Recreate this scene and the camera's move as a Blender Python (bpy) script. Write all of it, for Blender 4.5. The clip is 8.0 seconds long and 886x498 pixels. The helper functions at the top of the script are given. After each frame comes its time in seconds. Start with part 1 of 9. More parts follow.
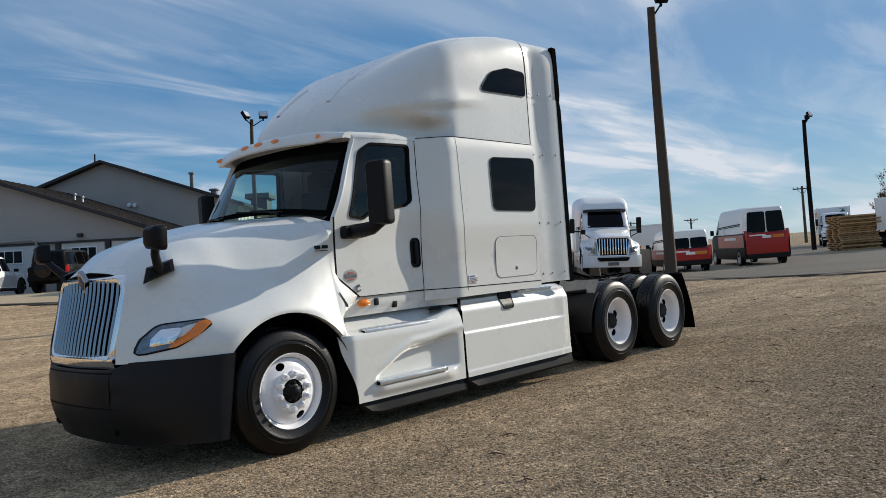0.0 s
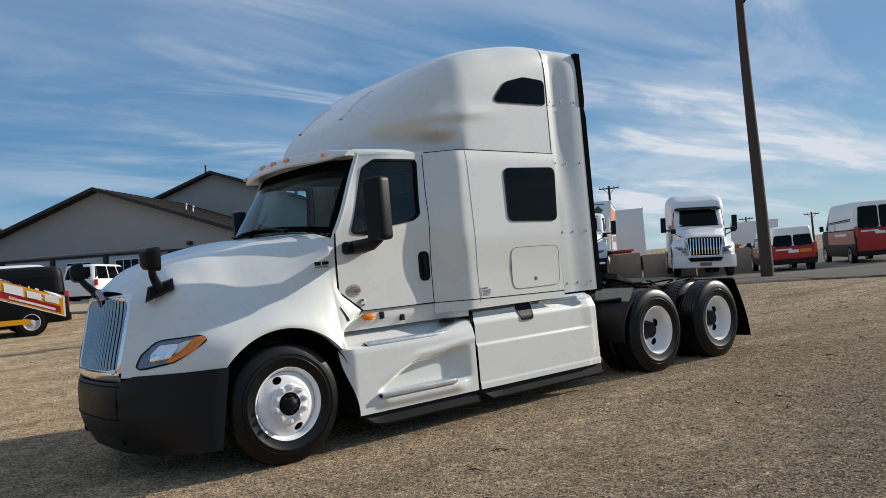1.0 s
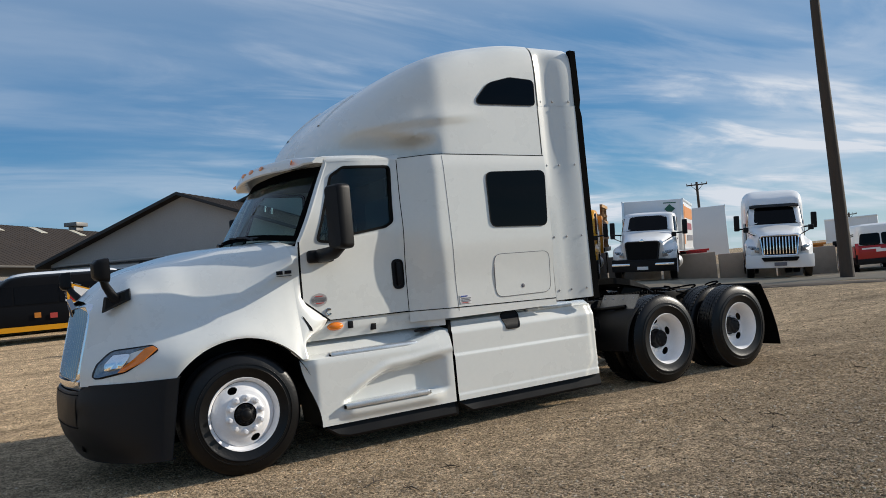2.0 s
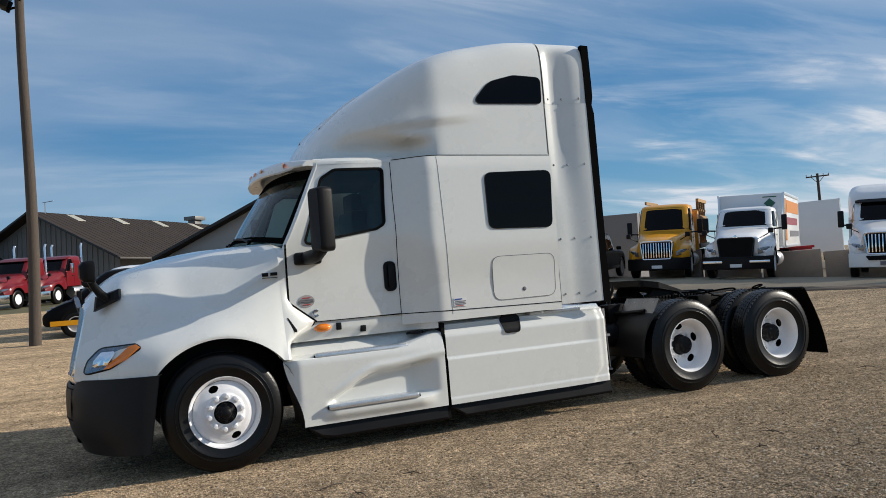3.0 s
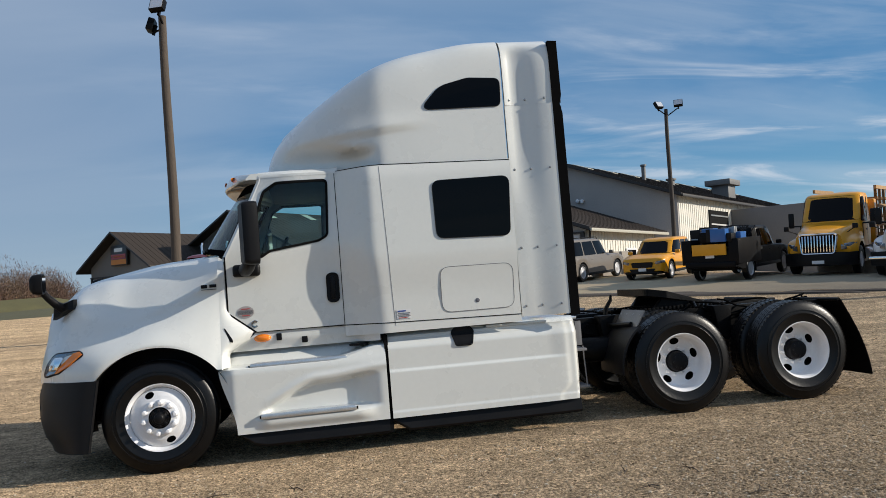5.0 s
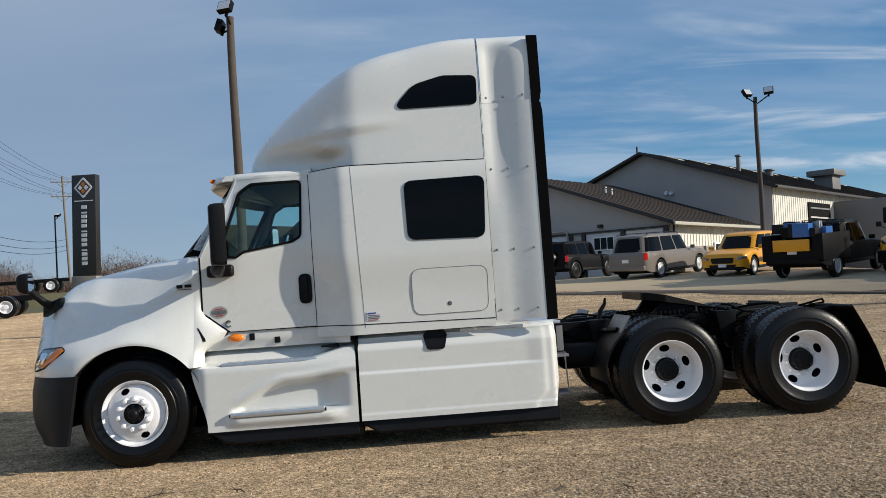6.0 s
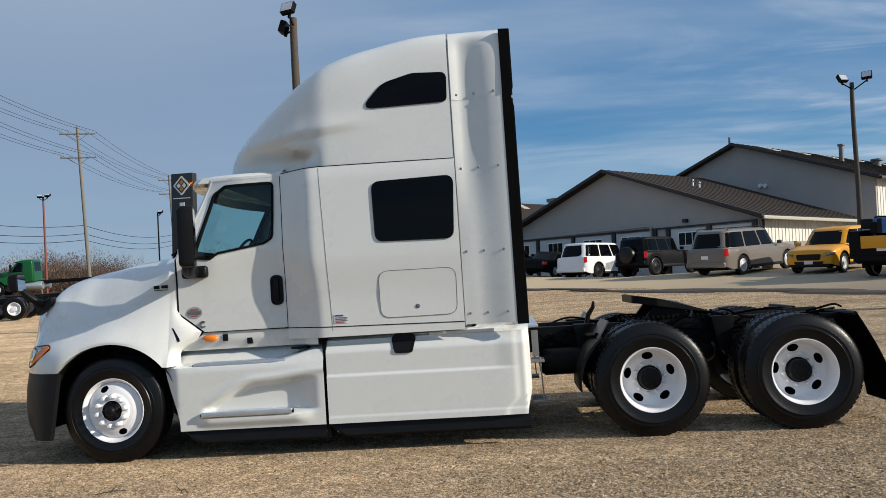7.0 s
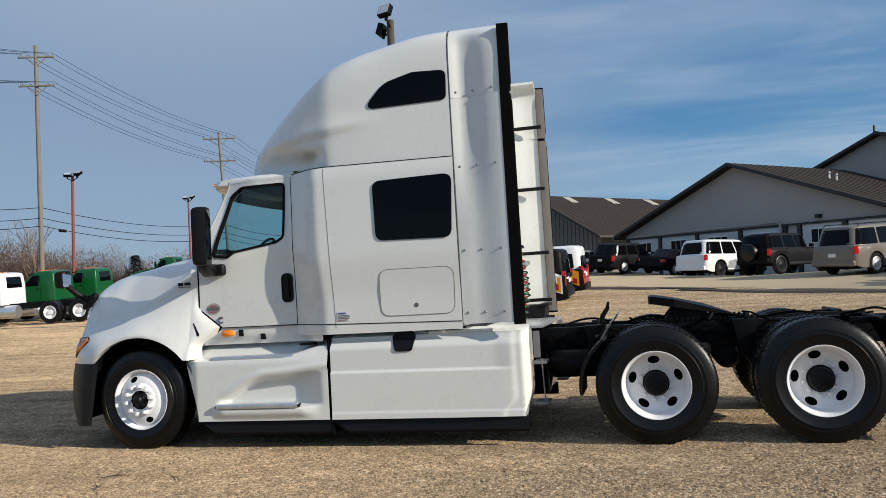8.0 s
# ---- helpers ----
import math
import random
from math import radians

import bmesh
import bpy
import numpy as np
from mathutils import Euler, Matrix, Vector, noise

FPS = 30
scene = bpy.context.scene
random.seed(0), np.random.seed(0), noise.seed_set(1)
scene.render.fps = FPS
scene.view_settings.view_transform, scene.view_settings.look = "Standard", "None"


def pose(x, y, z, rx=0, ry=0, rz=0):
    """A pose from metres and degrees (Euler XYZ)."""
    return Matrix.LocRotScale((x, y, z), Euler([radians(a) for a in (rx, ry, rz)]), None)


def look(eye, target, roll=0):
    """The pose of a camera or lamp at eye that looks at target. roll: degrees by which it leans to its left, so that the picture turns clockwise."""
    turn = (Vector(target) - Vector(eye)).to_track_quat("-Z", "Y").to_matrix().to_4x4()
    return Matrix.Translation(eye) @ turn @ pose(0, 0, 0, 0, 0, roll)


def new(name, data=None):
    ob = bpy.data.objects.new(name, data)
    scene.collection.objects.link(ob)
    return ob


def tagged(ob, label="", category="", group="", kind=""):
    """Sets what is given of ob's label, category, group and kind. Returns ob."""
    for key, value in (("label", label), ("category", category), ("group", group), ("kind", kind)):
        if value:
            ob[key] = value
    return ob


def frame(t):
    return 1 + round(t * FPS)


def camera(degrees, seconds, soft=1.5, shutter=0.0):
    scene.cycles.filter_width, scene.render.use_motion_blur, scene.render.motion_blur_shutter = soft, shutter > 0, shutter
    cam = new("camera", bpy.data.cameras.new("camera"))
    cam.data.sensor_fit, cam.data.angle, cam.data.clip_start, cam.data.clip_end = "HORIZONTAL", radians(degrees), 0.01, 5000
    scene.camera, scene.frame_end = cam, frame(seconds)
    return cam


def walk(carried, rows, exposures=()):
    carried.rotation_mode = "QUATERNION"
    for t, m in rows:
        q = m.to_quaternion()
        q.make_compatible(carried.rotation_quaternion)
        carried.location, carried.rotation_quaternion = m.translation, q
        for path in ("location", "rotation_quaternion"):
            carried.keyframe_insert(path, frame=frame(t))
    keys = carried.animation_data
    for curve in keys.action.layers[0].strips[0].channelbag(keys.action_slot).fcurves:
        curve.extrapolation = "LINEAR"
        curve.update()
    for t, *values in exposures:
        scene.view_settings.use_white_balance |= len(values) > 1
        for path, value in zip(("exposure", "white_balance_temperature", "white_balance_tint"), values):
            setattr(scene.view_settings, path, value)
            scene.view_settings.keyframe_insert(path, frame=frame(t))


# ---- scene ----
cam = camera(58.4, 8.0, soft=0.4)
# seconds, eye x y z, turn about x y z in degrees
PATH = [
    (0.0, -3.716, -5.196, 1.452, 90.67, 4.36, -46.82),
    (0.5, -3.401, -5.520, 1.457, 90.62, 4.94, -45.92),
    (1.0, -3.030, -5.905, 1.496, 91.32, 5.18, -38.77),
    (1.5, -2.526, -6.167, 1.489, 91.73, 5.31, -35.19),
    (3.0, -0.973, -6.860, 1.469, 92.07, 4.79, -23.98),
    (3.5, -0.410, -7.077, 1.493, 92.31, 4.44, -20.09),
    (4.0, 0.172, -7.186, 1.494, 92.38, 4.40, -16.60),
    (5.5, 1.957, -7.425, 1.458, 92.60, 4.47, -6.20),
    (6.0, 2.562, -7.380, 1.477, 92.52, 4.05, -2.56),
    (6.5, 3.149, -7.248, 1.480, 92.57, 3.79, 0.61),
    (7.0, 3.769, -7.189, 1.471, 92.59, 3.74, 4.64),
    (7.5, 4.343, -7.042, 1.443, 92.93, 3.43, 12.05),
    (8.0, 4.987, -6.947, 1.410, 93.00, 3.34, 14.45),
]
walk(cam, [(t, pose(x, y, z, rx, ry, rz)) for t, x, y, z, rx, ry, rz in PATH], [(0.0, 0.18), (8.0, 0.18)])

# ---- world, sun ----
SUN_EL, SUN_AZ = 23.0, 16.0   # degrees; the light comes from behind the truck and from its left
to_sun = Vector((math.cos(radians(SUN_AZ)) * math.cos(radians(SUN_EL)), -math.sin(radians(SUN_AZ)) * math.cos(radians(SUN_EL)), math.sin(radians(SUN_EL))))
world = bpy.data.worlds.new("sky")
scene.world = world
world.use_nodes = True
wn, wl = world.node_tree.nodes, world.node_tree.links
wn.clear()
sky = wn.new("ShaderNodeTexSky")
sky.sky_type, sky.sun_disc = "NISHITA", False
sky.sun_elevation, sky.sun_rotation = radians(SUN_EL), radians(90 + SUN_AZ)
sky.air_density, sky.dust_density, sky.ozone_density = 1.0, 0.0, 2.6
coord = wn.new("ShaderNodeTexCoord")
# clear sky: the Nishita sky, evened out by thin high haze between the sun's side and the other
sep = wn.new("ShaderNodeSeparateXYZ")
wl.new(coord.outputs["Generated"], sep.inputs[0])


def wmath(op, a, b=None, clamp=False):
    nd = wn.new("ShaderNodeMath"); nd.operation = op; nd.use_clamp = clamp
    for k, v in enumerate((a, b)):
        if v is None:
            continue
        if isinstance(v, (int, float)):
            nd.inputs[k].default_value = v
        else:
            wl.new(v, nd.inputs[k])
    return nd.outputs[0]


def wrange(v, f0, f1, t0=0.0, t1=1.0):
    nd = wn.new("ShaderNodeMapRange"); nd.interpolation_type = "SMOOTHSTEP"
    for k, c in zip(("From Min", "From Max", "To Min", "To Max"), (f0, f1, t0, t1)):
        nd.inputs[k].default_value = c
    wl.new(v, nd.inputs["Value"])
    return nd.outputs[0]


def wmix(fac, a, b):
    nd = wn.new("ShaderNodeMixRGB")
    for k, v in enumerate((fac, a, b)):
        if isinstance(v, (int, float)):
            nd.inputs[k].default_value = v
        elif isinstance(v, tuple):
            nd.inputs[k].default_value = (*v, 1)
        else:
            wl.new(v, nd.inputs[k])
    return nd.outputs[0]


deep = wn.new("ShaderNodeMixRGB")
deep.blend_type = "MULTIPLY"
deep.inputs[0].default_value, deep.inputs[2].default_value = 1.0, (0.74, 0.98, 1.16, 1)
wl.new(sky.outputs[0], deep.inputs[1])
haze = wn.new("ShaderNodeValToRGB")
cr = haze.color_ramp
cr.elements[0].position, cr.elements[0].color = 0.0, (0.44, 0.64, 0.78, 1)
cr.elements[1].position, cr.elements[1].color = 1.0, (0.09, 0.22, 0.50, 1)
for pos, rgb in ((0.10, (0.16, 0.40, 0.66)), (0.20, (0.085, 0.29, 0.58)), (0.36, (0.10, 0.28, 0.55))):
    cr.elements.new(pos).color = (*rgb, 1)
wl.new(sep.outputs["Z"], haze.inputs[0])
bright = wn.new("ShaderNodeVectorMath"); bright.operation = "SCALE"; bright.inputs["Scale"].default_value = 10.0
wl.new(haze.outputs[0], bright.inputs[0])
clear = wmix(0.72, deep.outputs[0], bright.outputs[0])
# a milky lilac veil over the side away from the sun
away = wmath("ADD", wmath("MULTIPLY", sep.outputs["X"], math.cos(radians(122))), wmath("MULTIPLY", sep.outputs["Y"], math.sin(radians(122))))
milky = wrange(away, 0.80, 0.985)
clear = wmix(wmath("MULTIPLY", milky, 0.66), clear, (4.0, 4.85, 6.2))
# cirrus: noise on a flat cloud layer, drawn out along the wind; broad sheets and fine wisps
lift = wmath("ADD", sep.outputs["Z"], 0.14)
flat = wn.new("ShaderNodeCombineXYZ")
wl.new(wmath("DIVIDE", sep.outputs["X"], lift), flat.inputs[0])
wl.new(wmath("DIVIDE", sep.outputs["Y"], lift), flat.inputs[1])


def cirrus(turn, stretch, place, scale, lo, hi, rough, warp):
    mp = wn.new("ShaderNodeMapping")
    mp.inputs["Rotation"].default_value = (0, 0, radians(turn))
    mp.inputs["Scale"].default_value = stretch
    mp.inputs["Location"].default_value = place
    wl.new(flat.outputs[0], mp.inputs["Vector"])
    t = wn.new("ShaderNodeTexNoise")
    t.inputs["Scale"].default_value, t.inputs["Detail"].default_value, t.inputs["Roughness"].default_value, t.inputs["Distortion"].default_value = scale, 9, rough, warp
    wl.new(mp.outputs[0], t.inputs["Vector"])
    return wrange(t.outputs["Fac"], lo, hi)


sheet = cirrus(35, (0.42, 1.15, 1), (0.3, 0.9, 0), 0.8, 0.44, 0.66, 0.52, 0.5)
wisp = cirrus(28, (0.55, 1.45, 1), (2.1, 0.4, 0), 1.5, 0.45, 0.64, 0.58, 0.8)
toward = wmath("ADD", wmath("MULTIPLY", sep.outputs["X"], math.cos(radians(12))), wmath("MULTIPLY", sep.outputs["Y"], math.sin(radians(12))))
thick = wrange(toward, 0.72, 0.97, 0.22, 0.80)     # the cloud sheet thickens towards the sun's side
cover = wmath("ADD", wmath("MULTIPLY", sheet, thick), wmath("MULTIPLY", wmath("MULTIPLY", wisp, wrange(sheet, 0.0, 0.6, 0.30, 1.0)), wrange(toward, 0.35, 0.80, 0.12, 0.76)), True)
high = wrange(sep.outputs["Z"], 0.22, 0.42, 0.0, 0.26)     # the sheet closes up overhead
cover = wmath("ADD", cover, wrange(toward, 0.80, 0.99, 0.0, 0.16), True)
cover = wmath("ADD", wmath("MULTIPLY", cover, wmath("SUBTRACT", 1.0, wmath("MULTIPLY", milky, 0.90))), high, True)
whole = wmix(cover, clear, (8.3, 8.9, 9.8))
back = wn.new("ShaderNodeBackground")
back.inputs["Strength"].default_value = 0.072
wl.new(whole, back.inputs["Color"])
out = wn.new("ShaderNodeOutputWorld")
wl.new(back.outputs[0], out.inputs["Surface"])
sun_data = bpy.data.lights.new("sun", "SUN")
sun_data.energy, sun_data.angle, sun_data.color = 4.5, radians(0.5), (1.0, 0.92, 0.80)
sun = new("sun", sun_data)
sun.matrix_world = look(to_sun * 60, (0, 0, 0))

# ---- materials ----
def material(name, base, rough=0.5, metal=0.0, var=0.12, scale=6.0, fine=60.0, bump=0.0, coat=0.0, island=0.0, obj=0.0, spec=0.5, stain=None, stain_amt=0.0, stretch=(1, 1, 1)):
    """A surface with variation at two scales: broad stains and fine grain, both in metres."""
    m = bpy.data.materials.new(name)
    m.use_nodes = True
    n, l = m.node_tree.nodes, m.node_tree.links
    b = n["Principled BSDF"]
    tc = n.new("ShaderNodeTexCoord")
    mp = n.new("ShaderNodeMapping")
    mp.inputs["Scale"].default_value = stretch
    l.new(tc.outputs["Object"], mp.inputs["Vector"])
    big = n.new("ShaderNodeTexNoise")
    big.inputs["Scale"].default_value, big.inputs["Detail"].default_value, big.inputs["Roughness"].default_value = scale, 6, 0.6
    small = n.new("ShaderNodeTexNoise")
    small.inputs["Scale"].default_value, small.inputs["Detail"].default_value = fine, 4
    l.new(mp.outputs[0], big.inputs["Vector"]); l.new(mp.outputs[0], small.inputs["Vector"])
    add = n.new("ShaderNodeMath"); add.operation = "ADD"
    l.new(big.outputs["Fac"], add.inputs[0]); l.new(small.outputs["Fac"], add.inputs[1])
    mr = n.new("ShaderNodeMapRange")
    mr.inputs["From Min"].default_value, mr.inputs["From Max"].default_value = 0.6, 1.4
    mr.inputs["To Min"].default_value, mr.inputs["To Max"].default_value = 1 - var, 1 + var
    l.new(add.outputs[0], mr.inputs["Value"])
    last = mr.outputs[0]
    if island or obj:
        src = n.new("ShaderNodeNewGeometry").outputs["Random Per Island"] if island else n.new("ShaderNodeObjectInfo").outputs["Random"]
        r2 = n.new("ShaderNodeMapRange")
        k = island or obj
        r2.inputs["To Min"].default_value, r2.inputs["To Max"].default_value = 1 - k, 1 + k
        l.new(src, r2.inputs["Value"])
        mu = n.new("ShaderNodeMath"); mu.operation = "MULTIPLY"
        l.new(last, mu.inputs[0]); l.new(r2.outputs[0], mu.inputs[1])
        last = mu.outputs[0]
    col = n.new("ShaderNodeVectorMath"); col.operation = "SCALE"
    col.inputs[0].default_value = base
    l.new(last, col.inputs["Scale"])
    result = col.outputs[0]
    if stain:
        sr = n.new("ShaderNodeValToRGB")
        sr.color_ramp.elements[0].position, sr.color_ramp.elements[1].position = 0.5, 0.72
        l.new(big.outputs["Fac"], sr.inputs[0])
        sm = n.new("ShaderNodeMath"); sm.operation = "MULTIPLY"; sm.inputs[1].default_value = stain_amt
        l.new(sr.outputs[0], sm.inputs[0])
        mx = n.new("ShaderNodeMixRGB"); mx.inputs[2].default_value = (*stain, 1)
        l.new(sm.outputs[0], mx.inputs[0]); l.new(result, mx.inputs[1])
        result = mx.outputs[0]
    l.new(result, b.inputs["Base Color"])
    rr = n.new("ShaderNodeMapRange")
    rr.inputs["To Min"].default_value, rr.inputs["To Max"].default_value = max(0.02, rough * 0.8), min(1, rough * 1.2)
    l.new(big.outputs["Fac"], rr.inputs["Value"])
    l.new(rr.outputs[0], b.inputs["Roughness"])
    b.inputs["Metallic"].default_value = metal
    b.inputs["Specular IOR Level"].default_value = spec
    b.inputs["Coat Weight"].default_value = coat
    b.inputs["Coat Roughness"].default_value = 0.06
    if bump:
        bp = n.new("ShaderNodeBump")
        bp.inputs["Strength"].default_value, bp.inputs["Distance"].default_value = bump, 0.01
        l.new(small.outputs["Fac"], bp.inputs["Height"]); l.new(bp.outputs[0], b.inputs["Normal"])
    return m


def glass(name, tint, opaque=0.0, rough=0.02):
    """Clear or tinted pane: see-through tint under a glossy face."""
    m = bpy.data.materials.new(name)
    m.use_nodes = True
    n, l = m.node_tree.nodes, m.node_tree.links
    n.clear()
    tr = n.new("ShaderNodeBsdfTransparent"); tr.inputs[0].default_value = (*tint, 1)
    gl = n.new("ShaderNodeBsdfGlossy"); gl.inputs["Roughness"].default_value = rough
    lw = n.new("ShaderNodeLayerWeight"); lw.inputs["Blend"].default_value = 0.5
    pw = n.new("ShaderNodeMath"); pw.operation = "POWER"; pw.inputs[1].default_value = 5.0
    l.new(lw.outputs["Facing"], pw.inputs[0])
    fr = n.new("ShaderNodeMapRange"); fr.inputs["To Min"].default_value = 0.045
    l.new(pw.outputs[0], fr.inputs["Value"])
    mx = n.new("ShaderNodeMixShader")
    l.new(fr.outputs[0], mx.inputs[0]); l.new(tr.outputs[0], mx.inputs[1]); l.new(gl.outputs[0], mx.inputs[2])
    o = n.new("ShaderNodeOutputMaterial")
    l.new(mx.outputs[0], o.inputs[0])
    return m


M_WHITE = material("white_truck_paint", (0.73, 0.74, 0.705), 0.28, var=0.025, scale=1.5, fine=25, coat=0.75)
M_WHITE2 = material("white_fleet_paint", (0.75, 0.76, 0.76), 0.35, var=0.03, scale=1.5, fine=20, coat=0.3)
M_WHEEL = material("white_wheel_enamel", (0.82, 0.82, 0.83), 0.35, var=0.05, scale=8, fine=60, stain=(0.45, 0.42, 0.38), stain_amt=0.15)
M_TYRE = material("black_rubber", (0.004, 0.004, 0.0045), 0.36, spec=0.3, var=0.3, scale=5, fine=50, bump=0.15)
M_BLACK = material("black_plastic", (0.007, 0.007, 0.008), 0.45, spec=0.18, var=0.2, scale=5, fine=150, bump=0.1)
M_BUMPER = material("black_moulded_plastic", (0.010, 0.010, 0.011), 0.46, spec=0.22, var=0.15, scale=4, fine=160, bump=0.12)
M_RUBBER = material("black_rubber_sheet", (0.005, 0.005, 0.0052), 0.8, spec=0.0, var=0.25, scale=3, fine=40)
M_LINER = material("grey_rubber_backing", (0.155, 0.145, 0.135), 0.75, spec=0.1, var=0.15, scale=3, fine=40)
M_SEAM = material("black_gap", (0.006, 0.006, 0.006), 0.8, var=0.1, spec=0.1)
M_FRAME = material("black_chassis_steel", (0.0045, 0.0045, 0.005), 0.42, spec=0.10, var=0.4, scale=6, fine=50, bump=0.2)
M_CHROME = material("chrome", (0.85, 0.85, 0.86), 0.13, 1.0, var=0.05)
M_BRIGHT = material("polished_chrome", (0.36, 0.36, 0.37), 0.12, 1.0, var=0.04)
M_ALU = material("aluminium_tread", (0.72, 0.73, 0.74), 0.32, 0.85, var=0.12, scale=10, fine=90, bump=0.1)
M_STEEL = material("grey_steel", (0.30, 0.31, 0.32), 0.45, 0.7, var=0.2)
M_AMBER = material("amber_lens", (0.85, 0.22, 0.01), 0.15, var=0.08, coat=0.6)
M_RED_LENS = material("red_lens", (0.45, 0.012, 0.012), 0.15, var=0.08, coat=0.6)
M_LAMP = material("clear_lamp_lens", (0.16, 0.18, 0.21), 0.12, 0.55, var=0.55, scale=16, fine=45, coat=1.0)
M_DARKGLASS = material("black_tinted_glass", (0.002, 0.002, 0.0025), 0.03, var=0.05, spec=0.14)
M_GLASS = glass("clear_green_glass", (0.66, 0.86, 0.85))
M_SCREEN = glass("windscreen_glass", (0.52, 0.70, 0.70))
M_TRIM = material("dark_interior_trim", (0.016, 0.016, 0.018), 0.7, var=0.2, bump=0.1)
M_VGLASS = material("dark_van_glass", (0.006, 0.006, 0.007), 0.2, spec=0.08, var=0.1)
M_GREYTRIM = material("grey_interior_trim", (0.16, 0.16, 0.17), 0.7, var=0.15)
M_STICK = material("white_sticker", (0.75, 0.75, 0.74), 0.5, var=0.03)
M_INK = material("grey_print", (0.12, 0.12, 0.14), 0.6, var=0.05)
M_INKRED = material("red_print", (0.45, 0.05, 0.04), 0.6, var=0.05)
M_INKBLUE = material("blue_print", (0.03, 0.07, 0.30), 0.6, var=0.05)
M_MIRROR = material("mirror_glass", (0.8, 0.82, 0.84), 0.02, 1.0, var=0.02)

# ---- geometry helpers ----
import itertools


def mesh_of(bm, name, smooth=True, angle=40):
    me = bpy.data.meshes.new(name)
    bmesh.ops.recalc_face_normals(bm, faces=bm.faces)
    for f in bm.faces:
        f.smooth = smooth
    if smooth and angle:
        lim = radians(angle)
        for e in bm.edges:
            if len(e.link_faces) == 2 and e.calc_face_angle(0) > lim:
                e.smooth = False
    bm.to_mesh(me)
    bm.free()
    return me


def part(name, bm, material, parent=None, label="", smooth=True, angle=40):
    me = mesh_of(bm, name, smooth, angle)
    me.materials.append(material)
    ob = new(name, me)
    if parent:
        ob.parent = parent
    if label:
        ob["label"] = label
    return ob


def densify(poly, step=0.03):
    """The same outline with more points on its long edges."""
    out = []
    for (x0, z0), (x1, z1) in zip(poly, poly[1:] + poly[:1]):
        k = max(1, int(math.hypot(x1 - x0, z1 - z0) / step + 0.5))
        out += [(x0 + (x1 - x0) * i / k, z0 + (z1 - z0) * i / k) for i in range(k)]
    return out


def thing(name, label, category, m=None, group="", kind=""):
    ob = new(name)
    ob.empty_display_size = 0.2
    if m is not None:
        ob.matrix_basis = m
    return tagged(ob, label, category, group, kind)


def box(bm, x0, x1, y0, y1, z0, z1, bevel=0.0, seg=2, m=None):
    vs = [bm.verts.new((x, y, z)) for x in (x0, x1) for y in (y0, y1) for z in (z0, z1)]
    fs = [bm.faces.new([vs[i] for i in q]) for q in ((0, 1, 3, 2), (4, 6, 7, 5), (0, 4, 5, 1), (2, 3, 7, 6), (0, 2, 6, 4), (1, 5, 7, 3))]
    if bevel:
        es = list({e for f in fs for e in f.edges})
        r = bmesh.ops.bevel(bm, geom=es, offset=bevel, segments=seg, affect="EDGES", profile=0.6)
        vs = list({v for f in r["faces"] for v in f.verts} | {v for v in vs if v.is_valid})
    if m is not None:
        bmesh.ops.transform(bm, matrix=m, verts=[v for v in vs if v.is_valid])
    return vs


def lathe(bm, prof, n=32, m=None, full=True):
    """prof: (radius, along y); turned round the y axis."""
    rings = []
    for r, a in prof:
        if r < 1e-5:
            rings.append([bm.verts.new((0, a, 0))])
        else:
            rings.append([bm.verts.new((r * math.cos(2 * math.pi * i / n), a, r * math.sin(2 * math.pi * i / n))) for i in range(n)])
    for p, q in zip(rings, rings[1:]):
        for i in range(n):
            j = (i + 1) % n
            if len(p) == 1 and len(q) == 1:
                continue
            if len(p) == 1:
                bm.faces.new((p[0], q[j], q[i]))
            elif len(q) == 1:
                bm.faces.new((p[i], p[j], q[0]))
            else:
                bm.faces.new((p[i], p[j], q[j], q[i]))
    if m is not None:
        bmesh.ops.transform(bm, matrix=m, verts=[v for ring in rings for v in ring])


def prism(bm, pts, y0, y1, bevel=0.0, seg=2, m=None):
    """Polygon of (x, z) drawn out from y0 to y1."""
    a = [bm.verts.new((x, y0, z)) for x, z in pts]
    b = [bm.verts.new((x, y1, z)) for x, z in pts]
    fs = [bm.faces.new(a), bm.faces.new(b[::-1])]
    n = len(pts)
    for i in range(n):
        j = (i + 1) % n
        fs.append(bm.faces.new((a[j], a[i], b[i], b[j])))
    vs = a + b
    if bevel:
        es = list({e for f in fs for e in f.edges})
        r = bmesh.ops.bevel(bm, geom=es, offset=bevel, segments=seg, affect="EDGES", profile=0.6)
        vs = list({v for f in r["faces"] for v in f.verts} | {v for v in vs if v.is_valid})
    if m is not None:
        bmesh.ops.transform(bm, matrix=m, verts=vs)
    return vs


def tube(bm, pts, r, n=8, cap=True):
    pts = [Vector(p) for p in pts]
    rings = []
    for i, p in enumerate(pts):
        d = (pts[min(i + 1, len(pts) - 1)] - pts[max(i - 1, 0)]).normalized()
        u = d.orthogonal().normalized() if i == 0 else (rings[-1][1] - d * rings[-1][1].dot(d)).normalized()
        v = d.cross(u)
        rr = r[i] if isinstance(r, (list, tuple)) else r
        rings.append(([bm.verts.new(p + rr * (math.cos(2 * math.pi * k / n) * u + math.sin(2 * math.pi * k / n) * v)) for k in range(n)], u))
    for (a, _), (b, _) in zip(rings, rings[1:]):
        for k in range(n):
            bm.faces.new((a[k], a[(k + 1) % n], b[(k + 1) % n], b[k]))
    if cap:
        bm.faces.new(rings[0][0][::-1]); bm.faces.new(rings[-1][0])


